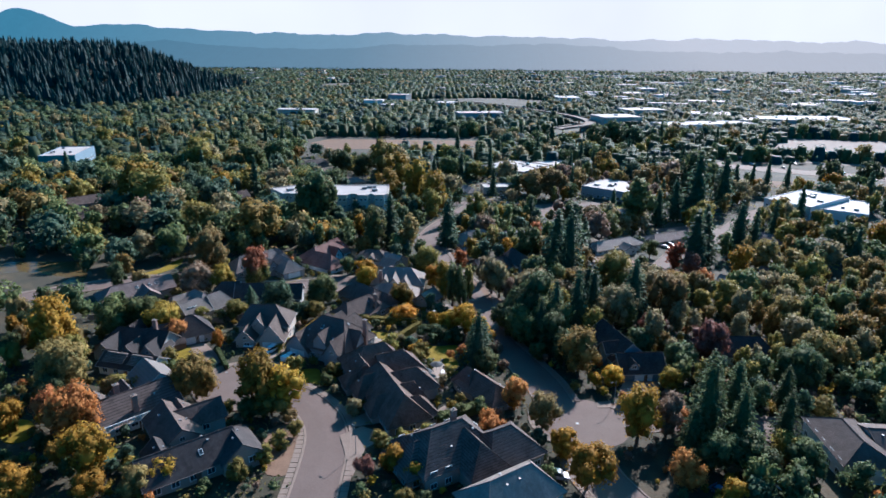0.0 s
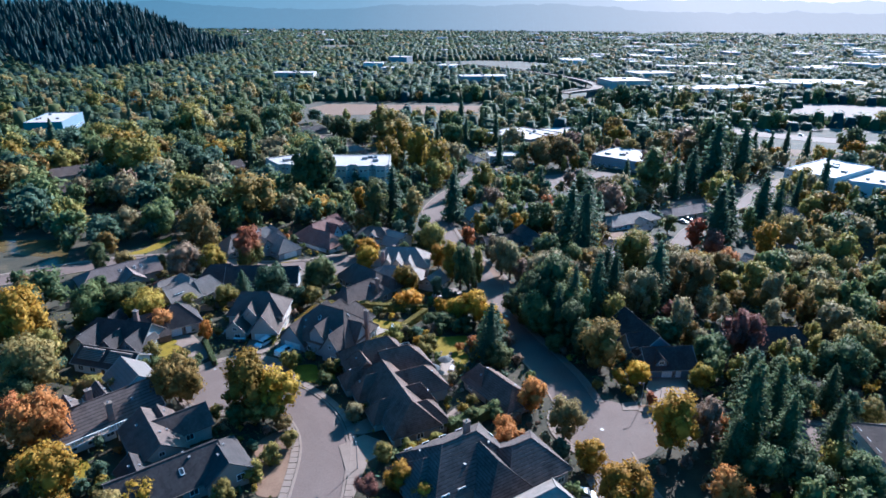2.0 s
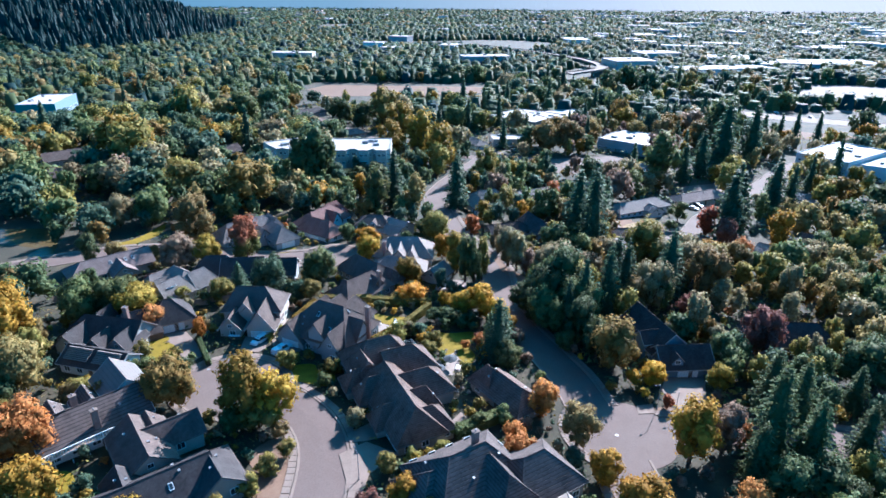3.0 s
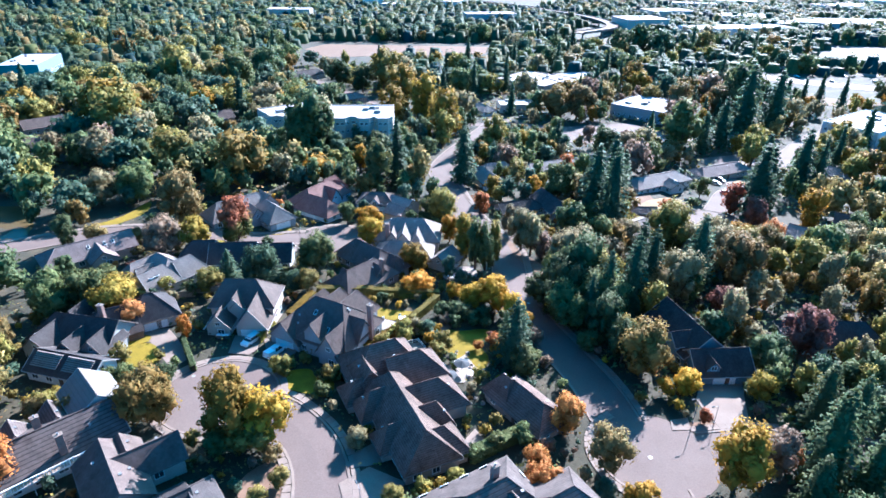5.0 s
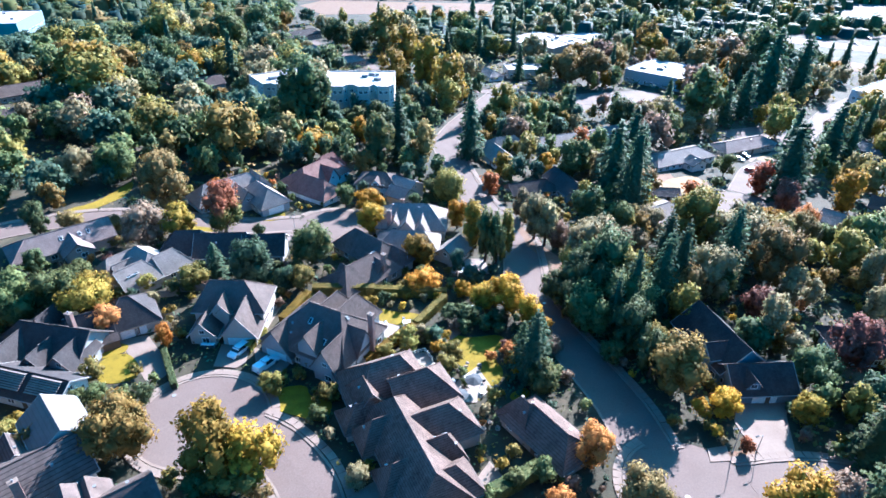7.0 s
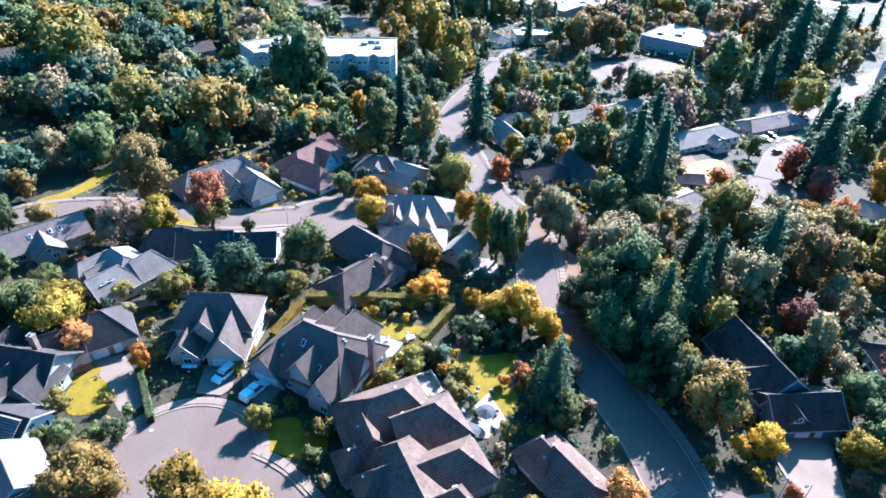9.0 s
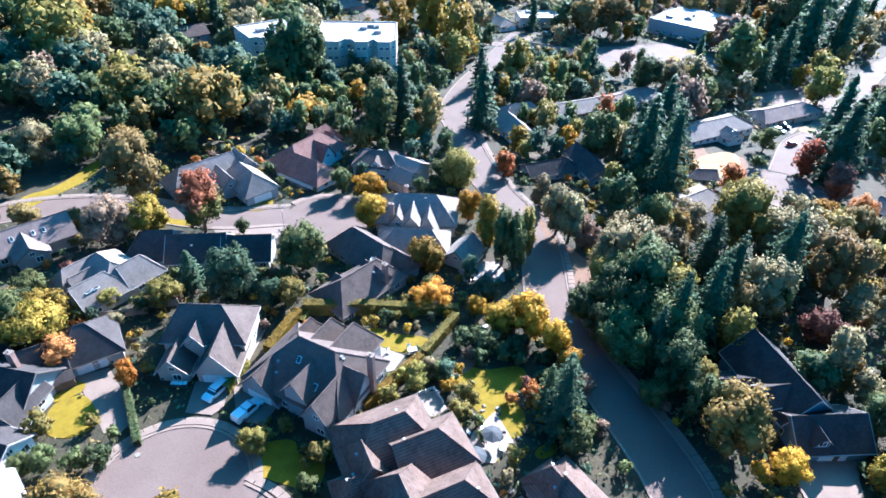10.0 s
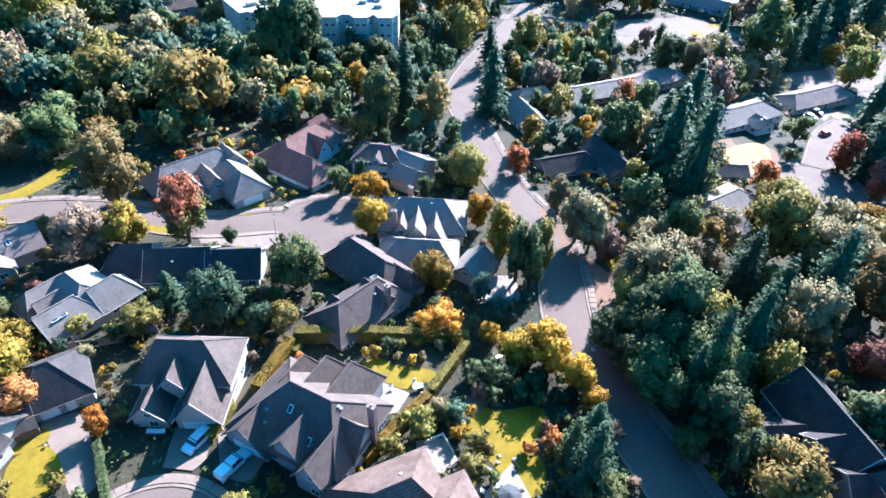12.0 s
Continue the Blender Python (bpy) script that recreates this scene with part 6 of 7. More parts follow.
tree('shrub', 'olive', -12.6, 123.4, 2.4, 1.3)
tree('shrub', 'oliveyellow', -9.4, 124.0, 2.4, 1.3)
tree('shrub', 'pale', -5.7, 124.0, 2.4, 1.3)
tree('shrub', 'pale', -12.9, 120.9, 1.9, 1.0)
tree('shrub', 'pale', -8.8, 121.2, 2.1, 1.1)
tree('shrub', 'yellow', -2.5, 124.8, 2.5, 1.4)
tree('shrub', 'plum', -80.1, 131.8, 4.4, 2.5)
tree('shrub', 'olive', -72.3, 122.7, 4.2, 2.3)
tree('shrub', 'olive', -68.0, 122.5, 5.1, 2.8)
tree('shrub', 'green', -72.0, 118.8, 3.1, 1.7)
tree('oval', 'pale', -63.7, 116.5, 4.4, 1.5)
tree('shrub', 'green', -74.2, 119.3, 3.1, 1.7)
tree('shrub', 'olive', -44.6, 171.9, 2.3, 1.3)
tree('oval', 'dark', -50.6, 151.2, 4.9, 1.6)
tree('oval', 'green', -36.8, 133.3, 5.0, 1.7)
tree('shrub', 'plum', -24.0, 126.2, 3.5, 1.9)
tree('shrub', 'green', -17.0, 157.3, 3.3, 1.8)
tree('shrub', 'green', -33.2, 159.8, 2.4, 1.3)
tree('shrub', 'pale', 63.1, 177.9, 5.4, 3.0)
tree('oval', 'pale', 73.5, 152.9, 15.2, 5.1)
tree('oval', 'pale', 80.8, 149.5, 14.9, 5.0)
tree('oval', 'brown', 100.9, 162.8, 12.2, 4.1)
tree('oval', 'green', 47.4, 159.4, 13.8, 4.6)
tree('round', 'pale', 39.9, 159.0, 8.8, 4.0)
tree('round', 'pale', 47.2, 149.0, 10.9, 5.0)
tree('round', 'olive', 31.4, 135.5, 11.2, 5.1)
tree('round', 'dark', 24.2, 126.5, 8.3, 3.8)
tree('big', 'green', 29.7, 115.9, 12.3, 5.9)
tree('oval', 'dark', 24.5, 113.9, 10.2, 3.4)
tree('oval', 'oliveyellow', -35.2, 72.4, 17.0, 5.2)
tree('round', 'olive', -32.0, 70.6, 7.5, 4.2)
tree('round', 'green', -36.5, 69.6, 5.0, 3.0)
tree('oval', 'amber', -29.4, 72.0, 13.0, 4.8)
tree('round', 'oliverust', -51.0, 76.3, 11.6, 5.3)
tree('round', 'green', -87.6, 109.8, 12.2, 5.5)
tree('round', 'green', -80.8, 111.9, 11.7, 5.3)
tree('round', 'oliveyellow', -73.9, 110.8, 11.0, 5.0)
tree('oval', 'amber', -88.6, 109.3, 6.0, 2.0)
tree('shrub', 'yellow', 45.4, 90.7, 4.4, 2.4)
tree('round', 'yellow', 49.8, 90.4, 6.4, 2.9)
tree('round', 'oliveyellow', 64.5, 89.9, 7.1, 3.2)
# dark tone: the deep shade it stands in is put into the leaf colour
tree('round', 'dark', 70.6, 100.2, 9.9, 4.5)
tree('oval', 'plum', 80.2, 104.6, 15.5, 5.2)
tree('oval', 'red', 50.4, 82.0, 3.8, 1.3)
tree('oval', 'coral', 59.1, 73.1, 6.2, 2.1)
tree('round', 'rust', 16.6, 68.6, 5.6, 2.6)
tree('round', 'pale', -14.1, 71.8, 4.6, 2.1)
tree('round', 'oliveyellow', -11.1, 78.2, 3.5, 1.6)
tree('shrub', 'olive', -31.0, 92.2, 4.7, 2.6)
tree('shrub', 'green', -22.9, 85.0, 3.6, 2.0)
tree('shrub', 'olive', -20.9, 91.0, 3.8, 2.1)
tree('shrub', 'olive', -63.6, 92.2, 5.2, 2.9)
tree('shrub', 'green', -56.2, 87.1, 4.1, 2.3)
tree('shrub', 'dark', -50.2, 87.2, 4.5, 2.5)
tree('shrub', 'olive', -41.4, 70.0, 3.9, 2.2)
tree('shrub', 'green', -35.3, 69.6, 4.2, 2.4)
tree('shrub', 'olive', -38.5, 71.4, 3.5, 2.0)
tree('round', 'olive', -69.6, 76.2, 6.0, 2.7)
tree('shrub', 'dark', -67.7, 79.7, 3.4, 1.9)
tree('shrub', 'green', 9.8, 72.6, 4.0, 2.2)
tree('shrub', 'green', 14.5, 74.9, 4.5, 2.5)
tree('shrub', 'green', 6.0, 69.8, 3.5, 2.0)
tree('shrub', 'dark', 0.9, 77.3, 2.9, 1.6)
tree('shrub', 'green', -1.0, 80.0, 2.6, 1.4)
tree('conifer', 'dark', 14.2, 102.2, 11.5, 3.2)
tree('conifer', 'conifer', 17.8, 104.6, 12.0, 3.9)
tree('round', 'green', 18.6, 97.2, 6.0, 2.7)
tree('round', 'dark', 15.5, 99.1, 5.5, 2.5)
tree('round', 'green', 92.3, 249.7, 15.6, 7.1)
tree('oval', 'green', 116.9, 281.5, 29.3, 9.8)
tree('conifer', 'conifer', 129.0, 285.1, 21.3, 6.7)
tree('conifer', 'conifer', 143.3, 297.9, 26.5, 8.3)
tree('conifer', 'conifer', 171.3, 324.8, 37.9, 11.8)
tree('conifer', 'conifer', 188.0, 333.2, 34.0, 10.6)
tree('round', 'olive', 146.0, 267.1, 16.6, 7.6)
tree('conifer', 'conifer', 124.3, 211.2, 24.5, 7.6)
tree('conifer', 'conifer', 153.9, 240.0, 25.6, 8.0)
tree('round', 'dark', 76.1, 271.1, 16.8, 7.6)
tree('round', 'pale', 87.2, 273.1, 14.1, 6.4)
tree('oval', 'oliveyellow', 38.1, 271.8, 13.0, 4.3)
tree('round', 'dark', 46.6, 276.4, 11.4, 5.2)
tree('round', 'rustgrey', 27.7, 244.1, 12.8, 5.8)
tree('oval', 'olive', 25.5, 276.6, 19.3, 6.4)
tree('round', 'brown', 180.6, 361.6, 21.7, 9.9)
tree('round', 'brown', 80.3, 354.2, 21.3, 9.7)
tree('round', 'brown', 67.2, 352.9, 21.2, 9.6)
tree('oval', 'rust', 50.9, 231.8, 13.3, 4.4)
tree('oval', 'brown', 104.4, 384.3, 15.7, 5.2)
tree('round', 'brown', 167.0, 360.7, 21.7, 9.8)
tree('round', 'brown', 151.4, 380.2, 19.0, 8.6)
tree('conifer', 'conifer', 53.8, 192.1, 26.8, 8.4)
tree('conifer', 'conifer', 65.1, 212.8, 26.1, 8.2)
tree('round', 'brown', 64.1, 192.0, 12.5, 5.7)
tree('oval', 'plum', 101.0, 189.8, 14.0, 4.7)
tree('round', 'olive', 77.1, 175.6, 11.6, 5.3)
tree('oval', 'amber', 131.0, 190.0, 16.9, 5.6)
tree('oval', 'coral', 107.5, 172.1, 10.4, 3.5)
tree('big', 'oliveyellow', -154.6, 268.1, 28.3, 13.5)
tree('round', 'amber', -130.9, 321.6, 16.1, 7.3)
tree('oval', 'rustgrey', -133.6, 221.6, 18.7, 6.2)
tree('round', 'pale', -153.8, 223.0, 13.9, 6.3)
tree('round', 'olive', -172.7, 395.9, 30.9, 14.1)
tree('round', 'dark', -130.7, 445.0, 26.0, 11.8)
tree('round', 'green', -135.6, 399.0, 27.4, 12.4)
tree('round', 'olive', -80.6, 326.2, 19.6, 8.9)
tree('round', 'pale', -93.8, 315.6, 22.1, 10.1)
tree('oval', 'olive', -40.5, 408.3, 32.7, 10.9)
tree('oval', 'oliveyellow', -23.3, 363.2, 29.4, 9.8)
tree('oval', 'oliveyellow', -9.3, 328.2, 31.2, 10.4)
tree('oval', 'oliveyellow', 2.4, 296.4, 28.5, 9.5)
tree('oval', 'oliveyellow', -25.9, 310.3, 25.5, 8.5)
tree('oval', 'olive', -0.3, 281.4, 19.6, 6.5)
tree('round', 'dark', -55.9, 412.6, 20.3, 9.2)
tree('round', 'dark', -73.1, 428.3, 21.0, 9.6)
tree('round', 'green', 10.8, 413.6, 20.4, 9.3)
tree('tall', 'dark', -57.2, 246.1, 31.8, 8.0)
tree('tall', 'dark', -53.8, 250.9, 27.9, 7.0)
tree('tall', 'green', -61.0, 241.7, 27.0, 6.7)
tree('round', 'rust', -68.7, 59.7, 12.3, 5.4)
tree('oval', 'coral', -75.5, 62.5, 10.5, 3.2)
tree('oval', 'amber', -58.5, 46.0, 13.5, 4.5)
tree('oval', 'amber', -94.2, 94.0, 18.7, 6.2)
tree('round', 'brown', -82.1, 79.2, 13.1, 6.0)
tree('shrub', 'bluegreen', -55.1, 52.6, 4.0, 2.2)
tree('shrub', 'bluegreen', -56.9, 48.2, 4.2, 2.3)
tree('round', 'amber', -45.5, 46.2, 6.0, 2.7)
tree('round', 'amber', -3.5, 52.6, 6.2, 2.8)
tree('round', 'amber', 0.8, 49.0, 5.2, 2.4)
tree('round', 'rust', 16.6, 63.4, 7.1, 3.2)
tree('round', 'rust', 23.0, 78.6, 8.3, 3.8)
tree('oval', 'brown', 28.4, 68.7, 9.6, 3.6)
tree('round', 'amber', 31.3, 59.3, 7.1, 3.2)
tree('round', 'amber', 35.9, 49.1, 10.4, 4.7)
tree('round', 'rust', 53.5, 51.1, 8.4, 3.8)
tree('oval', 'amber', 48.6, 65.4, 14.0, 4.8)
tree('tall', 'rustgrey', 56.2, 68.6, 12.3, 3.1)
# these conifers' shaded faces are put into their leaf colour by the dark tone
tree('conifer', 'dark', 64.6, 68.3, 20.4, 6.4)
tree('conifer', 'dark', 75.0, 77.6, 15.3, 4.8)
tree('conifer', 'dark', 70.6, 65.2, 15.7, 4.9)
tree('conifer', 'dark', 79.6, 71.7, 13.8, 4.3)
tree('conifer', 'dark', 58.2, 60.6, 13.4, 4.2)
tree('round', 'dark', 61.7, 56.8, 10.1, 4.6)
tree('round', 'dark', 68.3, 55.8, 10.0, 4.5)
tree('big', 'dark', 99.2, 93.7, 13.4, 6.4)
tree('round', 'dark', 79.6, 55.6, 8.9, 4.0)
tree('round', 'dark', 70.0, 52.9, 7.6, 3.5)
# dark tone again paints in the shaded face
tree('conifer', 'dark', 90.4, 83.2, 12.1, 3.8)
tree('round', 'olive', 96.7, 77.7, 6.7, 3.0)
tree('round', 'olive', -6.6, 59.5, 4.6, 2.1)
tree('round', 'plum', -8.6, 50.3, 4.8, 2.2)
tree('shrub', 'olive', -2.7, 62.4, 3.3, 1.8)
tree('shrub', 'dark', 8.8, 55.4, 5.4, 3.0)
tree('shrub', 'green', 27.3, 51.7, 3.5, 2.0)
tree('round', 'green', 31.7, 92.2, 5.9, 2.7)
tree('shrub', 'olive', -27.1, 58.5, 4.6, 2.6)
tree('shrub', 'olive', -28.8, 53.9, 4.4, 2.5)
tree('shrub', 'olive', -24.9, 62.1, 4.3, 2.4)
tree('round', 'dark', -82.2, 72.9, 7.6, 3.4)
tree('round', 'brown', -70.0, 75.1, 5.8, 2.6)
tree('round', 'brown', -64.1, 75.0, 6.4, 2.9)
tree('round', 'amber', -67.3, 38.9, 9.0, 4.1)
tree('round', 'oliveyellow', -65.4, 49.7, 7.0, 3.2)
tree('round', 'amber', -56.1, 40.8, 6.5, 3.0)
tree('round', 'brown', -48.7, 42.6, 6.6, 3.0)
tree('oval', 'amber', -82.4, 59.1, 8.6, 2.9)
tree('round', 'amber', 60.5, 46.2, 5.8, 2.6)
tree('round', 'dark', 80.3, 58.6, 7.7, 3.5)
# leaf colour darkened for the shaded face here too
tree('conifer', 'dark', 66.5, 77.1, 16.9, 5.3)
tree('round', 'dark', 102.3, 66.0, 5.4, 2.5)

for k in range(11):
    tree(("big", "oval", "round")[k % 3], ("dark", "conifer", "dark", "green")[k % 4], -80 + 6.2 * k, 258 - 4 * (k % 2) - (8 if k < 3 else 0), 8.5 + 1.7 * (k * 7 % 3), 4.8 + 0.5 * (k % 3))

# ---- large flat-roofed buildings ----
flat_building('white apartment block with a flat roof above the trees', -39.9, 282.6, 2.8, 31.3, 24, 15, WALL["sand"], 4, 4, bays=(-8.5, 2.5, 11.2))
flat_building('lower wing of the white apartment block', -74.4, 282.1, 35.6, 25.2, 18, 14, WALL["sand"], 4, 3, bays=(-5.5, 5.0))
flat_building('low dark shop building with a pale flat roof', 66.6, 442.8, -40.2, 41.3, 42, 7, WALL["taupe"], 1, 4)
flat_building('low shop building with a pale flat roof', 95.9, 450.5, 27.5, 43.4, 30, 7, WALL["taupe"], 1, 3)
flat_building('low shop building with a white flat roof', 127.1, 366.7, -40.1, 33.2, 36, 7, WALL["grey"], 1, 4)
flat_building('white commercial hall with a flat roof', 234.0, 319.3, -55.4, 27.5, 50, 10, WALL["white"], 2, 4)
flat_building('white commercial hall with a flat roof', 250.1, 308.5, -34.3, 25.6, 40, 8, WALL["white"], 1, 3)
flat_building('teal-walled building with a white flat roof', -292.0, 430.0, 14.0, 25.0, 50, 9.0, WALL["bluegrey"], 1, 4, front=TEAL)
flat_building('long pale warehouse beyond trees', 358.3, 776.4, 14.8, 138.0, 40, 9, WALL["white"], 1, 4)
flat_building('white warehouse beyond the freeway', 559.8, 863.1, -4.0, 97.7, 60, 9, WALL["white"], 1, 4)
flat_building('small pale shop by the street', 45.4, 370.8, 6.0, 22.7, 14, 5, WALL["sand"], 1, 1)

# ---- gardens and street things ----
car(-41.2, 102.4, -116.1, 'suv', 'white')
car(-34.9, 98.7, 59.0, 'pickup', 'white')
car(117.4, 238.0, -48.1, 'sedan', 'silver')
car(116.3, 225.9, 28.3, 'sedan', 'red')
car(121.0, 242.0, -49.2, 'suv', 'dark')
car(72.7, 51.8, -69.2, 'sedan', 'white')
car(59.6, 48.7, -63.8, 'sedan', 'blue')
car(28.7, 52.1, -7.7, 'suv', 'silver')
car(56.3, 346.1, -45.4, 'sedan', 'silver')
car(60.1, 281.1, -40.7, 'sedan', 'silver')
car(47.3, 351.4, -45.2, 'sedan', 'silver')
car(324.0, 526.2, -74.8, 'sedan', 'white')
car(329.9, 500.7, -74.7, 'sedan', 'dark')
car(341.8, 480.1, -75.3, 'sedan', 'silver')
car(348.1, 460.8, -75.5, 'sedan', 'white')
car(387.3, 509.0, -80.4, 'sedan', 'dark')
car(307.6, 478.6, -72.0, 'sedan', 'silver')
car(289.4, 498.8, -70.9, 'sedan', 'white')
manhole(-48.9, 89.8)
manhole(37.1, 72.3)
manhole(22.5, 125.8)
street_lamp(48.2, 81.9, 200)
street_lamp(-41.9, 154.7, 90, 5.0)
street_lamp(52.3, 82.0, 200, 4.4)
street_lamp(-11.4, 57.5, 120, 6.0)
street_lamp(-10.2, 138.1, 90, 5.0)
bin_(-48.6, 103.4, 10)
bin_(-48.0, 103.4, 10)
bin_(-47.3, 103.4, 10)
bin_(-46.6, 103.5, 10)
hedge(-31.0, 124.2, -17.1, 125.4, 1.8, 3.0, 'olive')
hedge(-17.2, 125.9, -0.4, 126.3, 1.6, 2.4, 'olive')
hedge(-0.8, 124.5, -6.9, 113.3, 1.4, 2.2, 'olive')
hedge(-7.3, 112.4, -16.5, 100.3, 1.5, 2.2, 'oliveyellow')
hedge(-31.7, 122.8, -34.8, 111.8, 1.9, 2.6, 'oliveyellow')
hedge(-38.1, 109.2, -39.8, 102.7, 1.6, 1.8, 'olive')
hedge(-17.0, 153.8, -8.7, 146.6, 1.3, 2.2, 'green')
hedge(-7.8, 182.9, 2.1, 181.0, 1.4, 2.4, 'dark')
hedge(5.3, 69.8, 19.8, 79.8, 2.2, 2.2, 'green')
hedge(-49.3, 91.3, -55.8, 102.1, 1.0, 1.6, 'dark')
hedge(-30.3, 124.3, -30.6, 120.5, 1.2, 1.6, 'olive')
fence(-61.3, 123.0, -55.6, 124.4)
fence(-68.7, 119.1, -60.7, 121.5)
fence(63.3, 87.5, 81.2, 87.7, 1.0, DARKWOOD, 'dark low wooden fence', True)
deck(-64.6, 55.6, -55.4, 64.9, 3.4, 2.6)
fence(-7.5, 104.1, -4.8, 105.6, 1.0, WHITE, 'white painted patio railing', True)
fence(-4.8, 105.6, -3.2, 102.6, 1.0, WHITE, 'white painted patio railing', True)
fence(-100.5, 118.9, -94.5, 121.4)
fence(-33.8, 112.7, -37.2, 102.8, 1.2, WOOD, 'low weathered wooden fence', False)
parasol(4.6, 95.2, UMBER, 'dark open parasol over the patio table')
parasol(1.9, 91.0, UMBER, 'dark open parasol by the house')
parasol(-7.6, 99.9, PINK, 'small pink parasol on the patio', 1.2)
garden_table(3.6, 97.8, 30)
garden_table(-9.0, 114.7, 20)
garden_table(-6.5, 99.8, 60)
garden_table(6.4, 94.0, 80)
garden_chair(2.3, 98.2, 20, UMBER)
garden_chair(3.5, 94.8, 120, UMBER)
garden_chair(6.6, 96.9, 200, UMBER)
garden_chair(6.0, 100.5, 300, UMBER)
garden_chair(1.0, 96.6, 70, WHITE)
garden_chair(-9.7, 115.7, 10, WHITE)
garden_chair(-8.2, 113.5, 190, WHITE)
garden_chair(-6.1, 100.8, 50, WHITE)
garden_chair(-7.1, 98.7, 240, UMBER)
garden_chair(-13.4, 114.1, 30, WHITE)
garden_chair(-16.4, 114.5, 80, UMBER)
boulder(2.0, 100.2, 0.7)
boulder(3.4, 101.4, 0.6)
boulder(0.6, 97.6, 0.8)
boulder(-0.1, 96.6, 0.7)
boulder(2.5, 92.9, 0.6)
boulder(7.7, 95.0, 0.6)
boulder(6.1, 102.1, 0.6)
boulder(0.9, 95.1, 0.6)
boulder(-3.4, 106.6, 0.5)
boulder(-4.8, 104.8, 0.5)
boulder(9.1, 96.1, 0.5)
boulder(15.2, 111.5, 0.5)
boulder(3.7, 102.5, 0.5)
boulder(0.0, 82.6, 0.7)
boulder(0.9, 80.0, 0.8)
boulder(-1.0, 84.6, 0.6)
boulder(1.9, 82.1, 0.7)
boulder(-1.9, 78.6, 0.6)
boulder(7.1, 86.5, 0.6)
boulder(8.5, 85.2, 0.7)
boulder(9.7, 86.7, 0.6)
boulder(6.0, 85.0, 0.6)
boulder(2.4, 78.8, 0.7)
shed(9.0, 122.0, 20)
shed(-66.3, 102.7, 40)
shed(-75.2, 89.7, 10)
lounger(2.0, 139.0, 60)
lounger(3.5, 138.6, 55)
lounger(4.7, 122.5, 200)


# ---- planting between the houses ----
def scatter(n, zone, kinds, tones, seed, far=0, size=(0.75, 1.25), gap=0.0, wood=""):
    rng = random.Random(seed)
    done = tries = 0
    while done < n and tries < n * 30:
        tries += 1
        x, y = rng.uniform(zone[0], zone[1]), rng.uniform(zone[2], zone[3])
        kind = rng.choice(kinds)
        r, h = KINDS[kind][:2]
        s = rng.uniform(*size)
        if abs(x) > 0.78 * (y + 62) + 12 or not free(x, y, r * s * 0.55 + gap):
            continue
        put = (kind, "conifer" if kind in ("conifer", "spire") else rng.choice(tones), round(x, 1), round(y, 1), h * s * rng.uniform(0.9, 1.15), r * s, far)
        if wood:
            wood_tree(wood, *put)
        else:
            tree(*put)
        done += 1


GARDEN = ("green", "dark", "olive", "olive", "bluegreen", "pale", "rust", "oliveyellow", "oliveyellow", "green", "amber", "rustgrey")
scatter(850, (-95, 110, 35, 200), ("shrub",), GARDEN, 21, 1, size=(0.4, 1.15), wood="undergrowth")
scatter(60, (-95, 32, 40, 200), ("round", "oval", "low"), ("dark", "green", "olive", "bluegreen", "brown"), 22, size=(0.35, 0.6))
# the wood to the east of the street
for x, y, h, tone in ((39.5, 101, 12, "dark"), (37, 108, 14, "dark"), (35, 114, 16, "conifer"), (32, 121, 15, "dark"), (30, 128, 15, "dark"), (40, 119, 20, "conifer"), (36, 128, 20, "dark"), (47, 122, 23, "conifer"), (54, 130, 22, "conifer")):
    tree("conifer" if tone == "conifer" else "oval", tone, x, y, h, h * 0.24 if tone == "conifer" else h * 0.3)
scatter(75, (36, 130, 98, 190), ("oval", "round", "tall", "big", "big"), ("olive", "dark", "green", "brown", "oliverust", "pale", "olive"), 23, 2, size=(0.7, 1.1), gap=-0.8, wood="woods")
scatter(40, (60, 150, 40, 100), ("round", "oval", "big", "round"), ("dark", "conifer", "green", "olive"), 24, 2, size=(0.7, 1.05), wood="woods")
scatter(30, (-120, -62, 40, 150), ("round", "oval"), ("green", "olive", "dark", "amber", "brown"), 25, size=(0.6, 0.95))
scatter(70, (110, 270, 85, 200), ("round", "oval", "big", "tall"), ("dark", "green", "olive", "brown", "pale", "oliverust"), 26, 2, size=(0.7, 1.05), wood="woods")
# woods and gardens beyond
# autumn tones, weighted to blue-green so the leaf colours carry the distance haze
FALL_HAZE = ("green", "dark", "green", "olive", "dark", "bluegreen", "pale", "green", "dark", "bluegreen", "brown", "oliverust", "green", "olive", "bluegreen", "dark", "bluegreen", "oliveyellow")
scatter(45, (-200, -100, 105, 190), ("round", "oval", "big"), FALL_HAZE, 30, 1, (0.7, 1.0), 0.0, wood="woods")
scatter(330, (-330, -60, 185, 400), ("round", "big", "oval", "big"), FALL_HAZE, 31, 1, (0.85, 1.25), -1.2, wood="woods")
scatter(200, (-70, 60, 190, 330), ("round", "oval", "round", "tall"), FALL_HAZE, 32, 1, (0.7, 1.1), wood="woods")
# tree-free gaps towards the camera, so houses and stores stay in view
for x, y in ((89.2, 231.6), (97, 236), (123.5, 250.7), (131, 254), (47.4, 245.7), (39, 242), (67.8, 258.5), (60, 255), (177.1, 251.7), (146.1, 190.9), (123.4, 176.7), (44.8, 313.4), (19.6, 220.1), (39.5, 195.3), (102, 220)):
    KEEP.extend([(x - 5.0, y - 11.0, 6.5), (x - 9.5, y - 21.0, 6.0)])
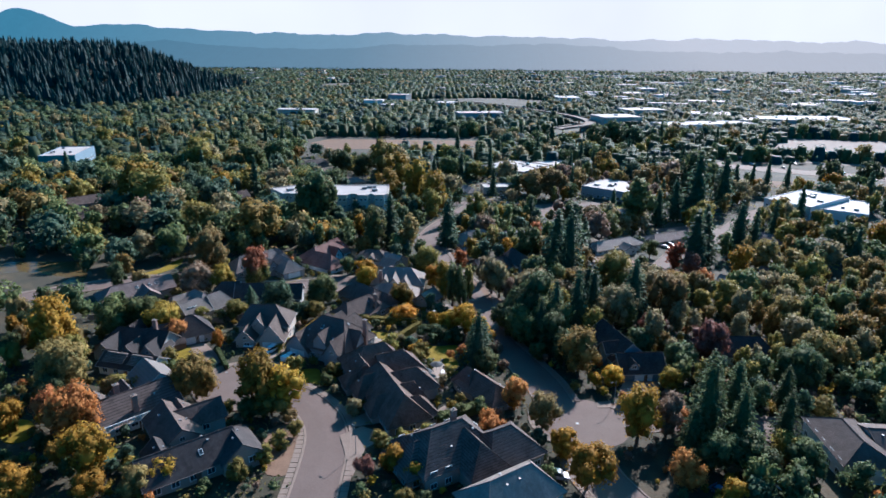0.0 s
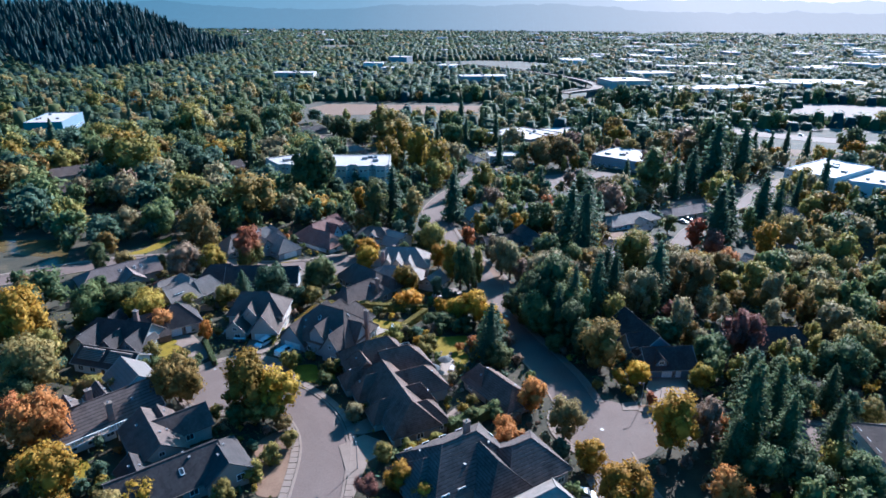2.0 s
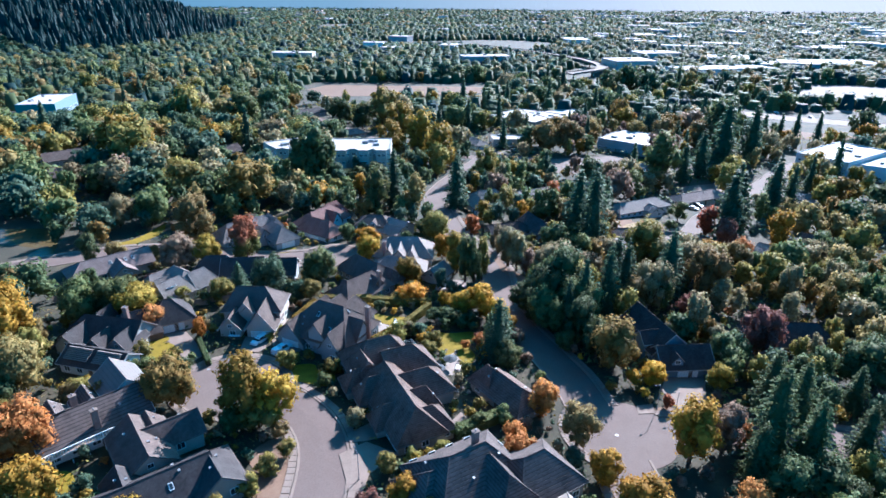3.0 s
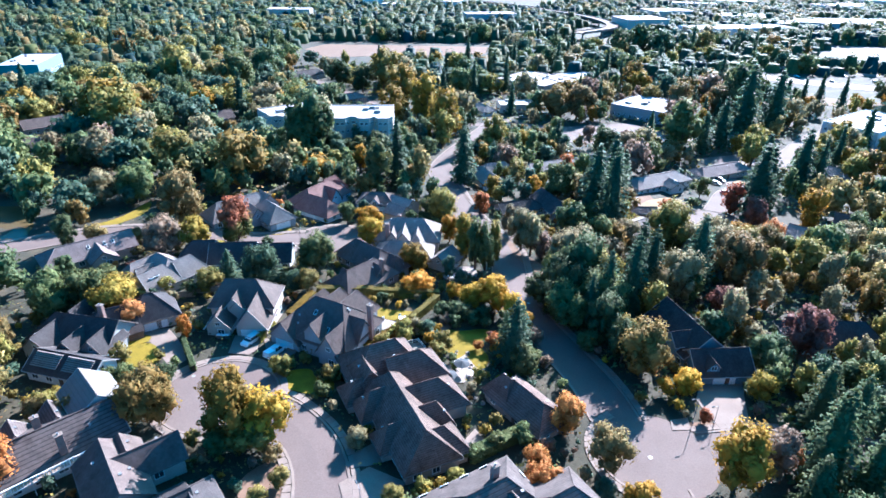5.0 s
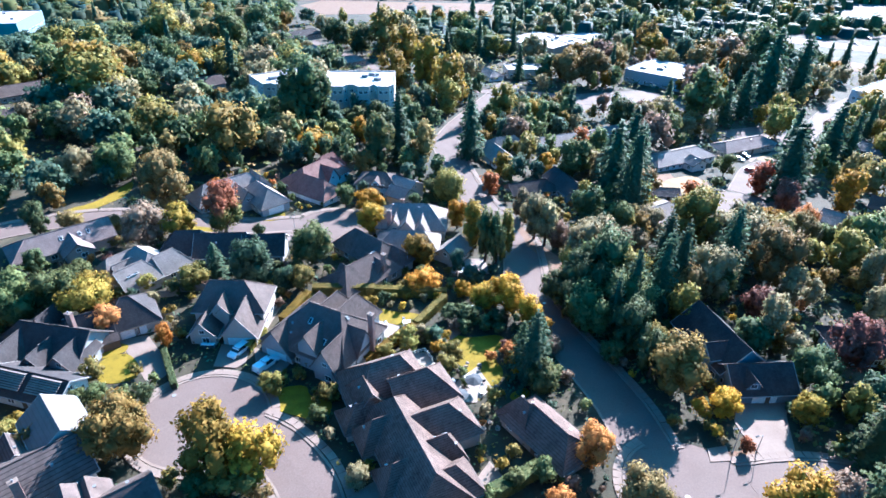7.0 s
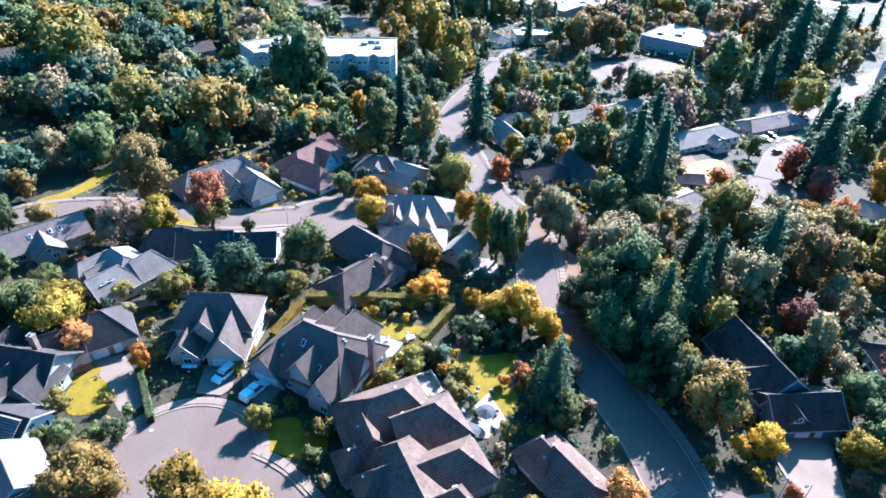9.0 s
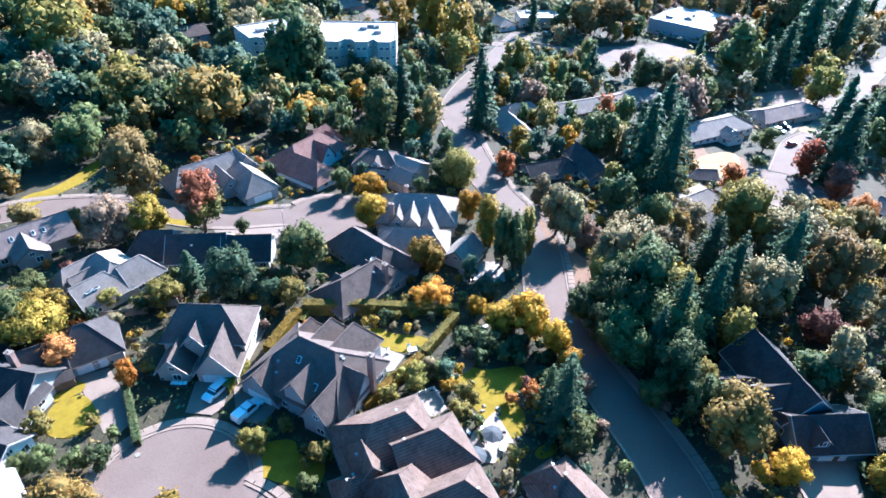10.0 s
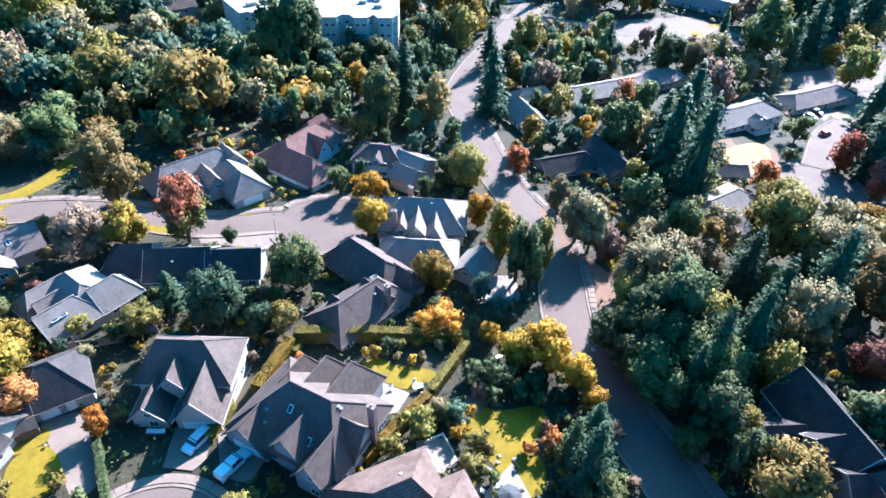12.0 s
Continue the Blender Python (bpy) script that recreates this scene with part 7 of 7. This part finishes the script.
for x, y in ((55.0, 552.0), (76.5, 542.5), (124.7, 578.4), (142.5, 452.9), (150.7, 448.2), (230.4, 328.0), (241.9, 316.9), (255.5, 310.4), (266.9, 304.2), (219.9, 343.0)):
    KEEP.append((x, y, 9.0))
lawn([(106, 333), (122, 336), (124, 327), (108, 325)], 'dry')
lawn([(163, 250), (172, 254), (176, 246), (166, 242)], 'lit')
for kind, tone, x, y, h, r in (("conifer", "conifer", 133.1, 232, 24, 6.4), ("big", "dark", 186, 372, 33, 12.5), ("conifer", "conifer", 210.6, 366.3, 23, 6.0), ("conifer", "conifer", 123.3, 311, 23, 6.6),
                               ("big", "oliverust", 84, 404, 14, 8.5), ("big", "rustgrey", 99, 409, 15, 9), ("big", "oliverust", 168, 418, 15, 9), ("big", "rustgrey", 186, 424, 16, 9.5), ("round", "brown", 112, 415, 12, 6),
                               ("big", "dark", 196, 226, 19, 9), ("round", "oliverust", 190.1, 250, 15, 6.8), ("round", "olive", 181, 247, 13, 6), ("big", "dark", 300, 404, 21, 9), ("big", "dark", 331.7, 406, 20, 9),
                               ("big", "dark", 172, 592, 27, 14), ("big", "dark", 190, 604, 30, 15), ("big", "conifer", 205, 590, 26, 13), ("conifer", "conifer", 121.6, 594, 27, 8), ("conifer", "conifer", 55.5, 277, 17, 5.0)):
    tree(kind, tone, x, y, h, r, 1)
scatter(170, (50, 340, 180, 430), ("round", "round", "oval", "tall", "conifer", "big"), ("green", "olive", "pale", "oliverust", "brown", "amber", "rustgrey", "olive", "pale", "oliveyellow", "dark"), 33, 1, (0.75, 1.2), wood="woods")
scatter(520, (-620, 520, 320, 720), ("round", "big", "oval", "big", "conifer"), FALL_HAZE + ("olive", "pale", "oliverust", "brown", "olive", "pale"), 34, 1, (0.85, 1.35), wood="woods")


raise_woods()


def thicket(n, zone, cell, size, seed):
    """Low bushes and saplings that close the ground between trees, streets and houses."""
    rng = np.random.default_rng(seed)
    x, y = rng.uniform(zone[0], zone[1], n), rng.uniform(zone[2], zone[3], n)
    ci, cj = np.floor(x / cell), np.floor(y / cell)

    def hashed(k):
        v = np.sin(ci * 127.1 + cj * 311.7 + k * 74.7) * 43758.5453
        return v - np.floor(v)

    cx, cy = (ci + 0.3 + 0.4 * hashed(1)) * cell, (cj + 0.3 + 0.4 * hashed(2)) * cell
    rad, tall = cell * (0.4 + 0.25 * hashed(3)), cell * (0.35 + 0.5 * hashed(4))
    d = np.hypot(x - cx, y - cy) / rad
    keep = (d < 1) & (np.abs(x) < 0.8 * (y + 62) + 15) & (hashed(5) > 0.16)
    for a, b, c in KEEP:
        if c > 1.8:
            keep &= (cx - a) ** 2 + (cy - b) ** 2 > (c + cell * 0.25) ** 2
    for p in AREAS:
        q = np.array(p)
        lo, hi = q.min(0), q.max(0)
        for i in np.nonzero(keep & (x > lo[0]) & (x < hi[0]) & (y > lo[1]) & (y < hi[1]))[0]:
            keep[i] = not inside(x[i], y[i], p)
    shape = np.sqrt(np.clip(1 - d * d, 0, 1))
    z = heights(x, y) + tall * (0.15 + 0.85 * shape) * (1 - 0.25 * rng.random(n) ** 2)
    out = np.stack([(x - cx) / rad, (y - cy) / rad, 0.3 + shape], 1)
    pick = (hashed(6) * 6.99).astype(int)
    for k, tone in enumerate(("dark", "green", "dark", "olive", "bluegreen", "green", "brown")):
        i = keep & (pick == k)
        if i.sum() > 3:
            tagged(new("thicket", quads_mesh("thicket", leaf_cloud(np.stack([x, y, z], 1)[i], out[i], size, rng, 0.3), LEAVES[tone])), f"{WORD[tone]} bushes and saplings between the trees", "bushes", "", "stuff")


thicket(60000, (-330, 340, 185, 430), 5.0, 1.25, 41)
thicket(26000, (-520, 520, 400, 720), 8.0, 2.3, 42)
thicket(15000, (36, 200, 70, 190), 3.0, 0.8, 43)
thicket(24000, (-105, 40, 35, 188), 2.2, 0.5, 44)


def crown_cores(cx, cy, rad, tall):
    """The dense inside of each far crown: a six-sided block that narrows upwards and is closed on top."""
    z, quads = heights(cx, cy), []
    ring6 = [(math.cos(k * 1.0472), math.sin(k * 1.0472)) for k in range(7)]

    def corner(k, wide, high, up):
        c, s = ring6[k]
        return np.stack([cx + c * rad * wide, cy + s * rad * wide, z + tall * high, 0 * cx + c * (1 - up), 0 * cx + s * (1 - up), 0 * cx + up + 0.1], 1)

    for k in range(6):
        quads.append(np.stack([corner(k, 0.85, 0.0, 0.0), corner(k + 1, 0.85, 0.0, 0.0), corner(k + 1, 0.55, 0.78, 0.6), corner(k, 0.55, 0.78, 0.6)], 1))
    for k in (0, 3):
        quads.append(np.stack([corner(j, 0.55, 0.78, 0.8) for j in range(k, k + 4)], 1))
    return np.concatenate(quads).reshape(-1, 6)


def far_woods(n, y0, y1, cell, size, seed, low=0.0):
    """The tree cover of the far valley: sprays lying on thousands of rounded crowns, by the tone of each crown."""
    rng = np.random.default_rng(seed)
    y = y0 + (y1 - y0) * rng.random(n) ** 1.15
    x = rng.uniform(-1, 1, n) * (0.8 * y + 60)
    ci, cj = np.floor(x / cell), np.floor(y / cell)

    def hashed(k):
        v = np.sin(ci * 127.1 + cj * 311.7 + k * 74.7) * 43758.5453
        return v - np.floor(v)

    cx, cy = (ci + 0.3 + 0.4 * hashed(1)) * cell, (cj + 0.3 + 0.4 * hashed(2)) * cell
    rad, tall = cell * (0.5 + 0.22 * hashed(3)), (7.0 + 11.0 * hashed(4) ** 1.5)
    d = np.hypot(x - cx, y - cy) / rad
    hill = np.clip((-490.0 - cx) / 60.0, 0, 1) * np.exp(-(((cy - 1350.0) / 420.0) ** 4))
    clear = np.array([noise.noise((a * 0.0045, b * 0.0028, seed)) for a, b in zip(cx[::1], cy[::1])]) if n < 400000 else np.zeros(n)
    keep = (d < 1) & (clear > -0.3 + low)
    keep &= hill <= 0.5
    shape = np.sqrt(np.clip(1 - d * d, 0, 1))
    z = heights(x, y) + tall * (0.25 + 0.75 * shape) - tall * 0.25 * rng.random(n) ** 2
    for k in FARKEEP:
        keep &= (x - k[0]) ** 2 + (y - k[1]) ** 2 > (k[2] + 5) ** 2
    for p in AREAS:
        if max(v for _, v in p) < 400:
            continue
        q = np.array(p)
        lo, hi = q.min(0), q.max(0)
        for i in np.nonzero(keep & (x > lo[0]) & (x < hi[0]) & (y > lo[1]) & (y < hi[1]))[0]:
            keep[i] = not inside(x[i], y[i], p)
    out = np.stack([(x - cx) / rad, (y - cy) / rad, 0.4 + shape], 1)
    # mostly bluish tones: the valley's haze is put into the leaf colours
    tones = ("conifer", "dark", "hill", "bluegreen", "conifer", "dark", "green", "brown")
    pick = (hashed(6) * 7.6).astype(int)
    places = np.stack([x, y, z], 1)
    for k, tone in enumerate(tones):
        i = keep & (pick == k)
        if i.sum() > 3:
            _, first, count = np.unique(ci[i] * 10007 + cj[i], return_index=True, return_counts=True)
            own = np.nonzero(i)[0][first[count > 2]]
            cover = np.concatenate([leaf_cloud(places[i], out[i], size, rng, 0.22), crown_cores(cx[own], cy[own], rad[own], tall[own])])
            tagged(new("far_woods", quads_mesh("far_woods", cover, LEAVES[tone])), f"{WORD[tone]} tree cover of the far valley", "woods", "", "stuff")


def hill_conifers(n, seed):
    """Close-standing evergreens on the hill: each a spire of three drooping skirts of boughs."""
    rng = np.random.default_rng(seed)
    quads = []
    while len(quads) < n * 72:
        x, y = rng.uniform(-1400, -470), rng.uniform(900, 1750)
        if heights(x, y) < heights(-300.0, y) + 6 * rng.random():
            continue
        z, h, r, turn = float(heights(x, y)), rng.uniform(20, 36), rng.uniform(5.5, 9.0), rng.uniform(0, 6.28)
        for lo, hi, wide in ((0.04, 0.5, 1.0), (0.34, 0.76, 0.72), (0.62, 1.0, 0.44)):
            for k in range(6):
                a0, a1, am = turn + k * 1.047, turn + (k + 1.15) * 1.047, turn + (k + 0.57) * 1.047
                w, sag = r * wide * rng.uniform(0.8, 1.15), rng.uniform(-0.03, 0.03)
                for a, f, q in ((a0, lo + sag, w), (a1, lo - sag, w), (a1, hi, 0.12 * w), (a0, hi, 0.12 * w)):
                    quads.append((x + math.cos(a) * q, y + math.sin(a) * q, z + h * f, math.cos(am) * 0.9, math.sin(am) * 0.9, 0.43))
    v = np.array(quads).reshape(-1, 4, 6).reshape(-1, 6)
    tagged(new("far_woods", quads_mesh("far_woods", v, LEAVES["hill"])), "evergreen forest on the hill, shade painted into its deep blue-green", "woods", "", "stuff")


FARKEEP = [k for k in KEEP if k[1] > 400]
far_woods(40000, 430, 700, 12.0, 2.7, 13)
far_woods(120000, 690, 1750, 13.0, 4.2, 3)
hill_conifers(3300, 5)
far_woods(70000, 1700, 4250, 20.0, 10.0, 9, 0.02)


def far_roofs():
    """Pale roofs of far stores and warehouses, mostly on the sunny side of the valley."""
    rng = random.Random(8)
    for k in range(110):
        y = rng.uniform(760, 3600)
        x = rng.uniform(-0.35, 0.78) * y if k % 3 else rng.uniform(0.25, 0.78) * y
        L, W, H = rng.uniform(25, 70), rng.uniform(18, 45), rng.uniform(9, 15)
        top = tagged(new("building"), "far pale flat-roofed building among trees", "building", "far buildings")
        top.matrix_basis = pose(x, y, zg(x, y), 0, 0, rng.choice((0, 12, 90, -20)))
        part("wall", boxed(-L / 2, L / 2, -W / 2, W / 2, -3, H), WALL[rng.choice(("sand", "white", "grey"))], top)
        part("roof", boxed(-L / 2 - 0.4, L / 2 + 0.4, -W / 2 - 0.4, W / 2 + 0.4, H, H + 0.6), MEMBRANE, top)
        part("roof_unit", boxed(-2, 2, -1.5, 1.5, H + 0.6, H + 2.2), METAL, top)


far_roofs()
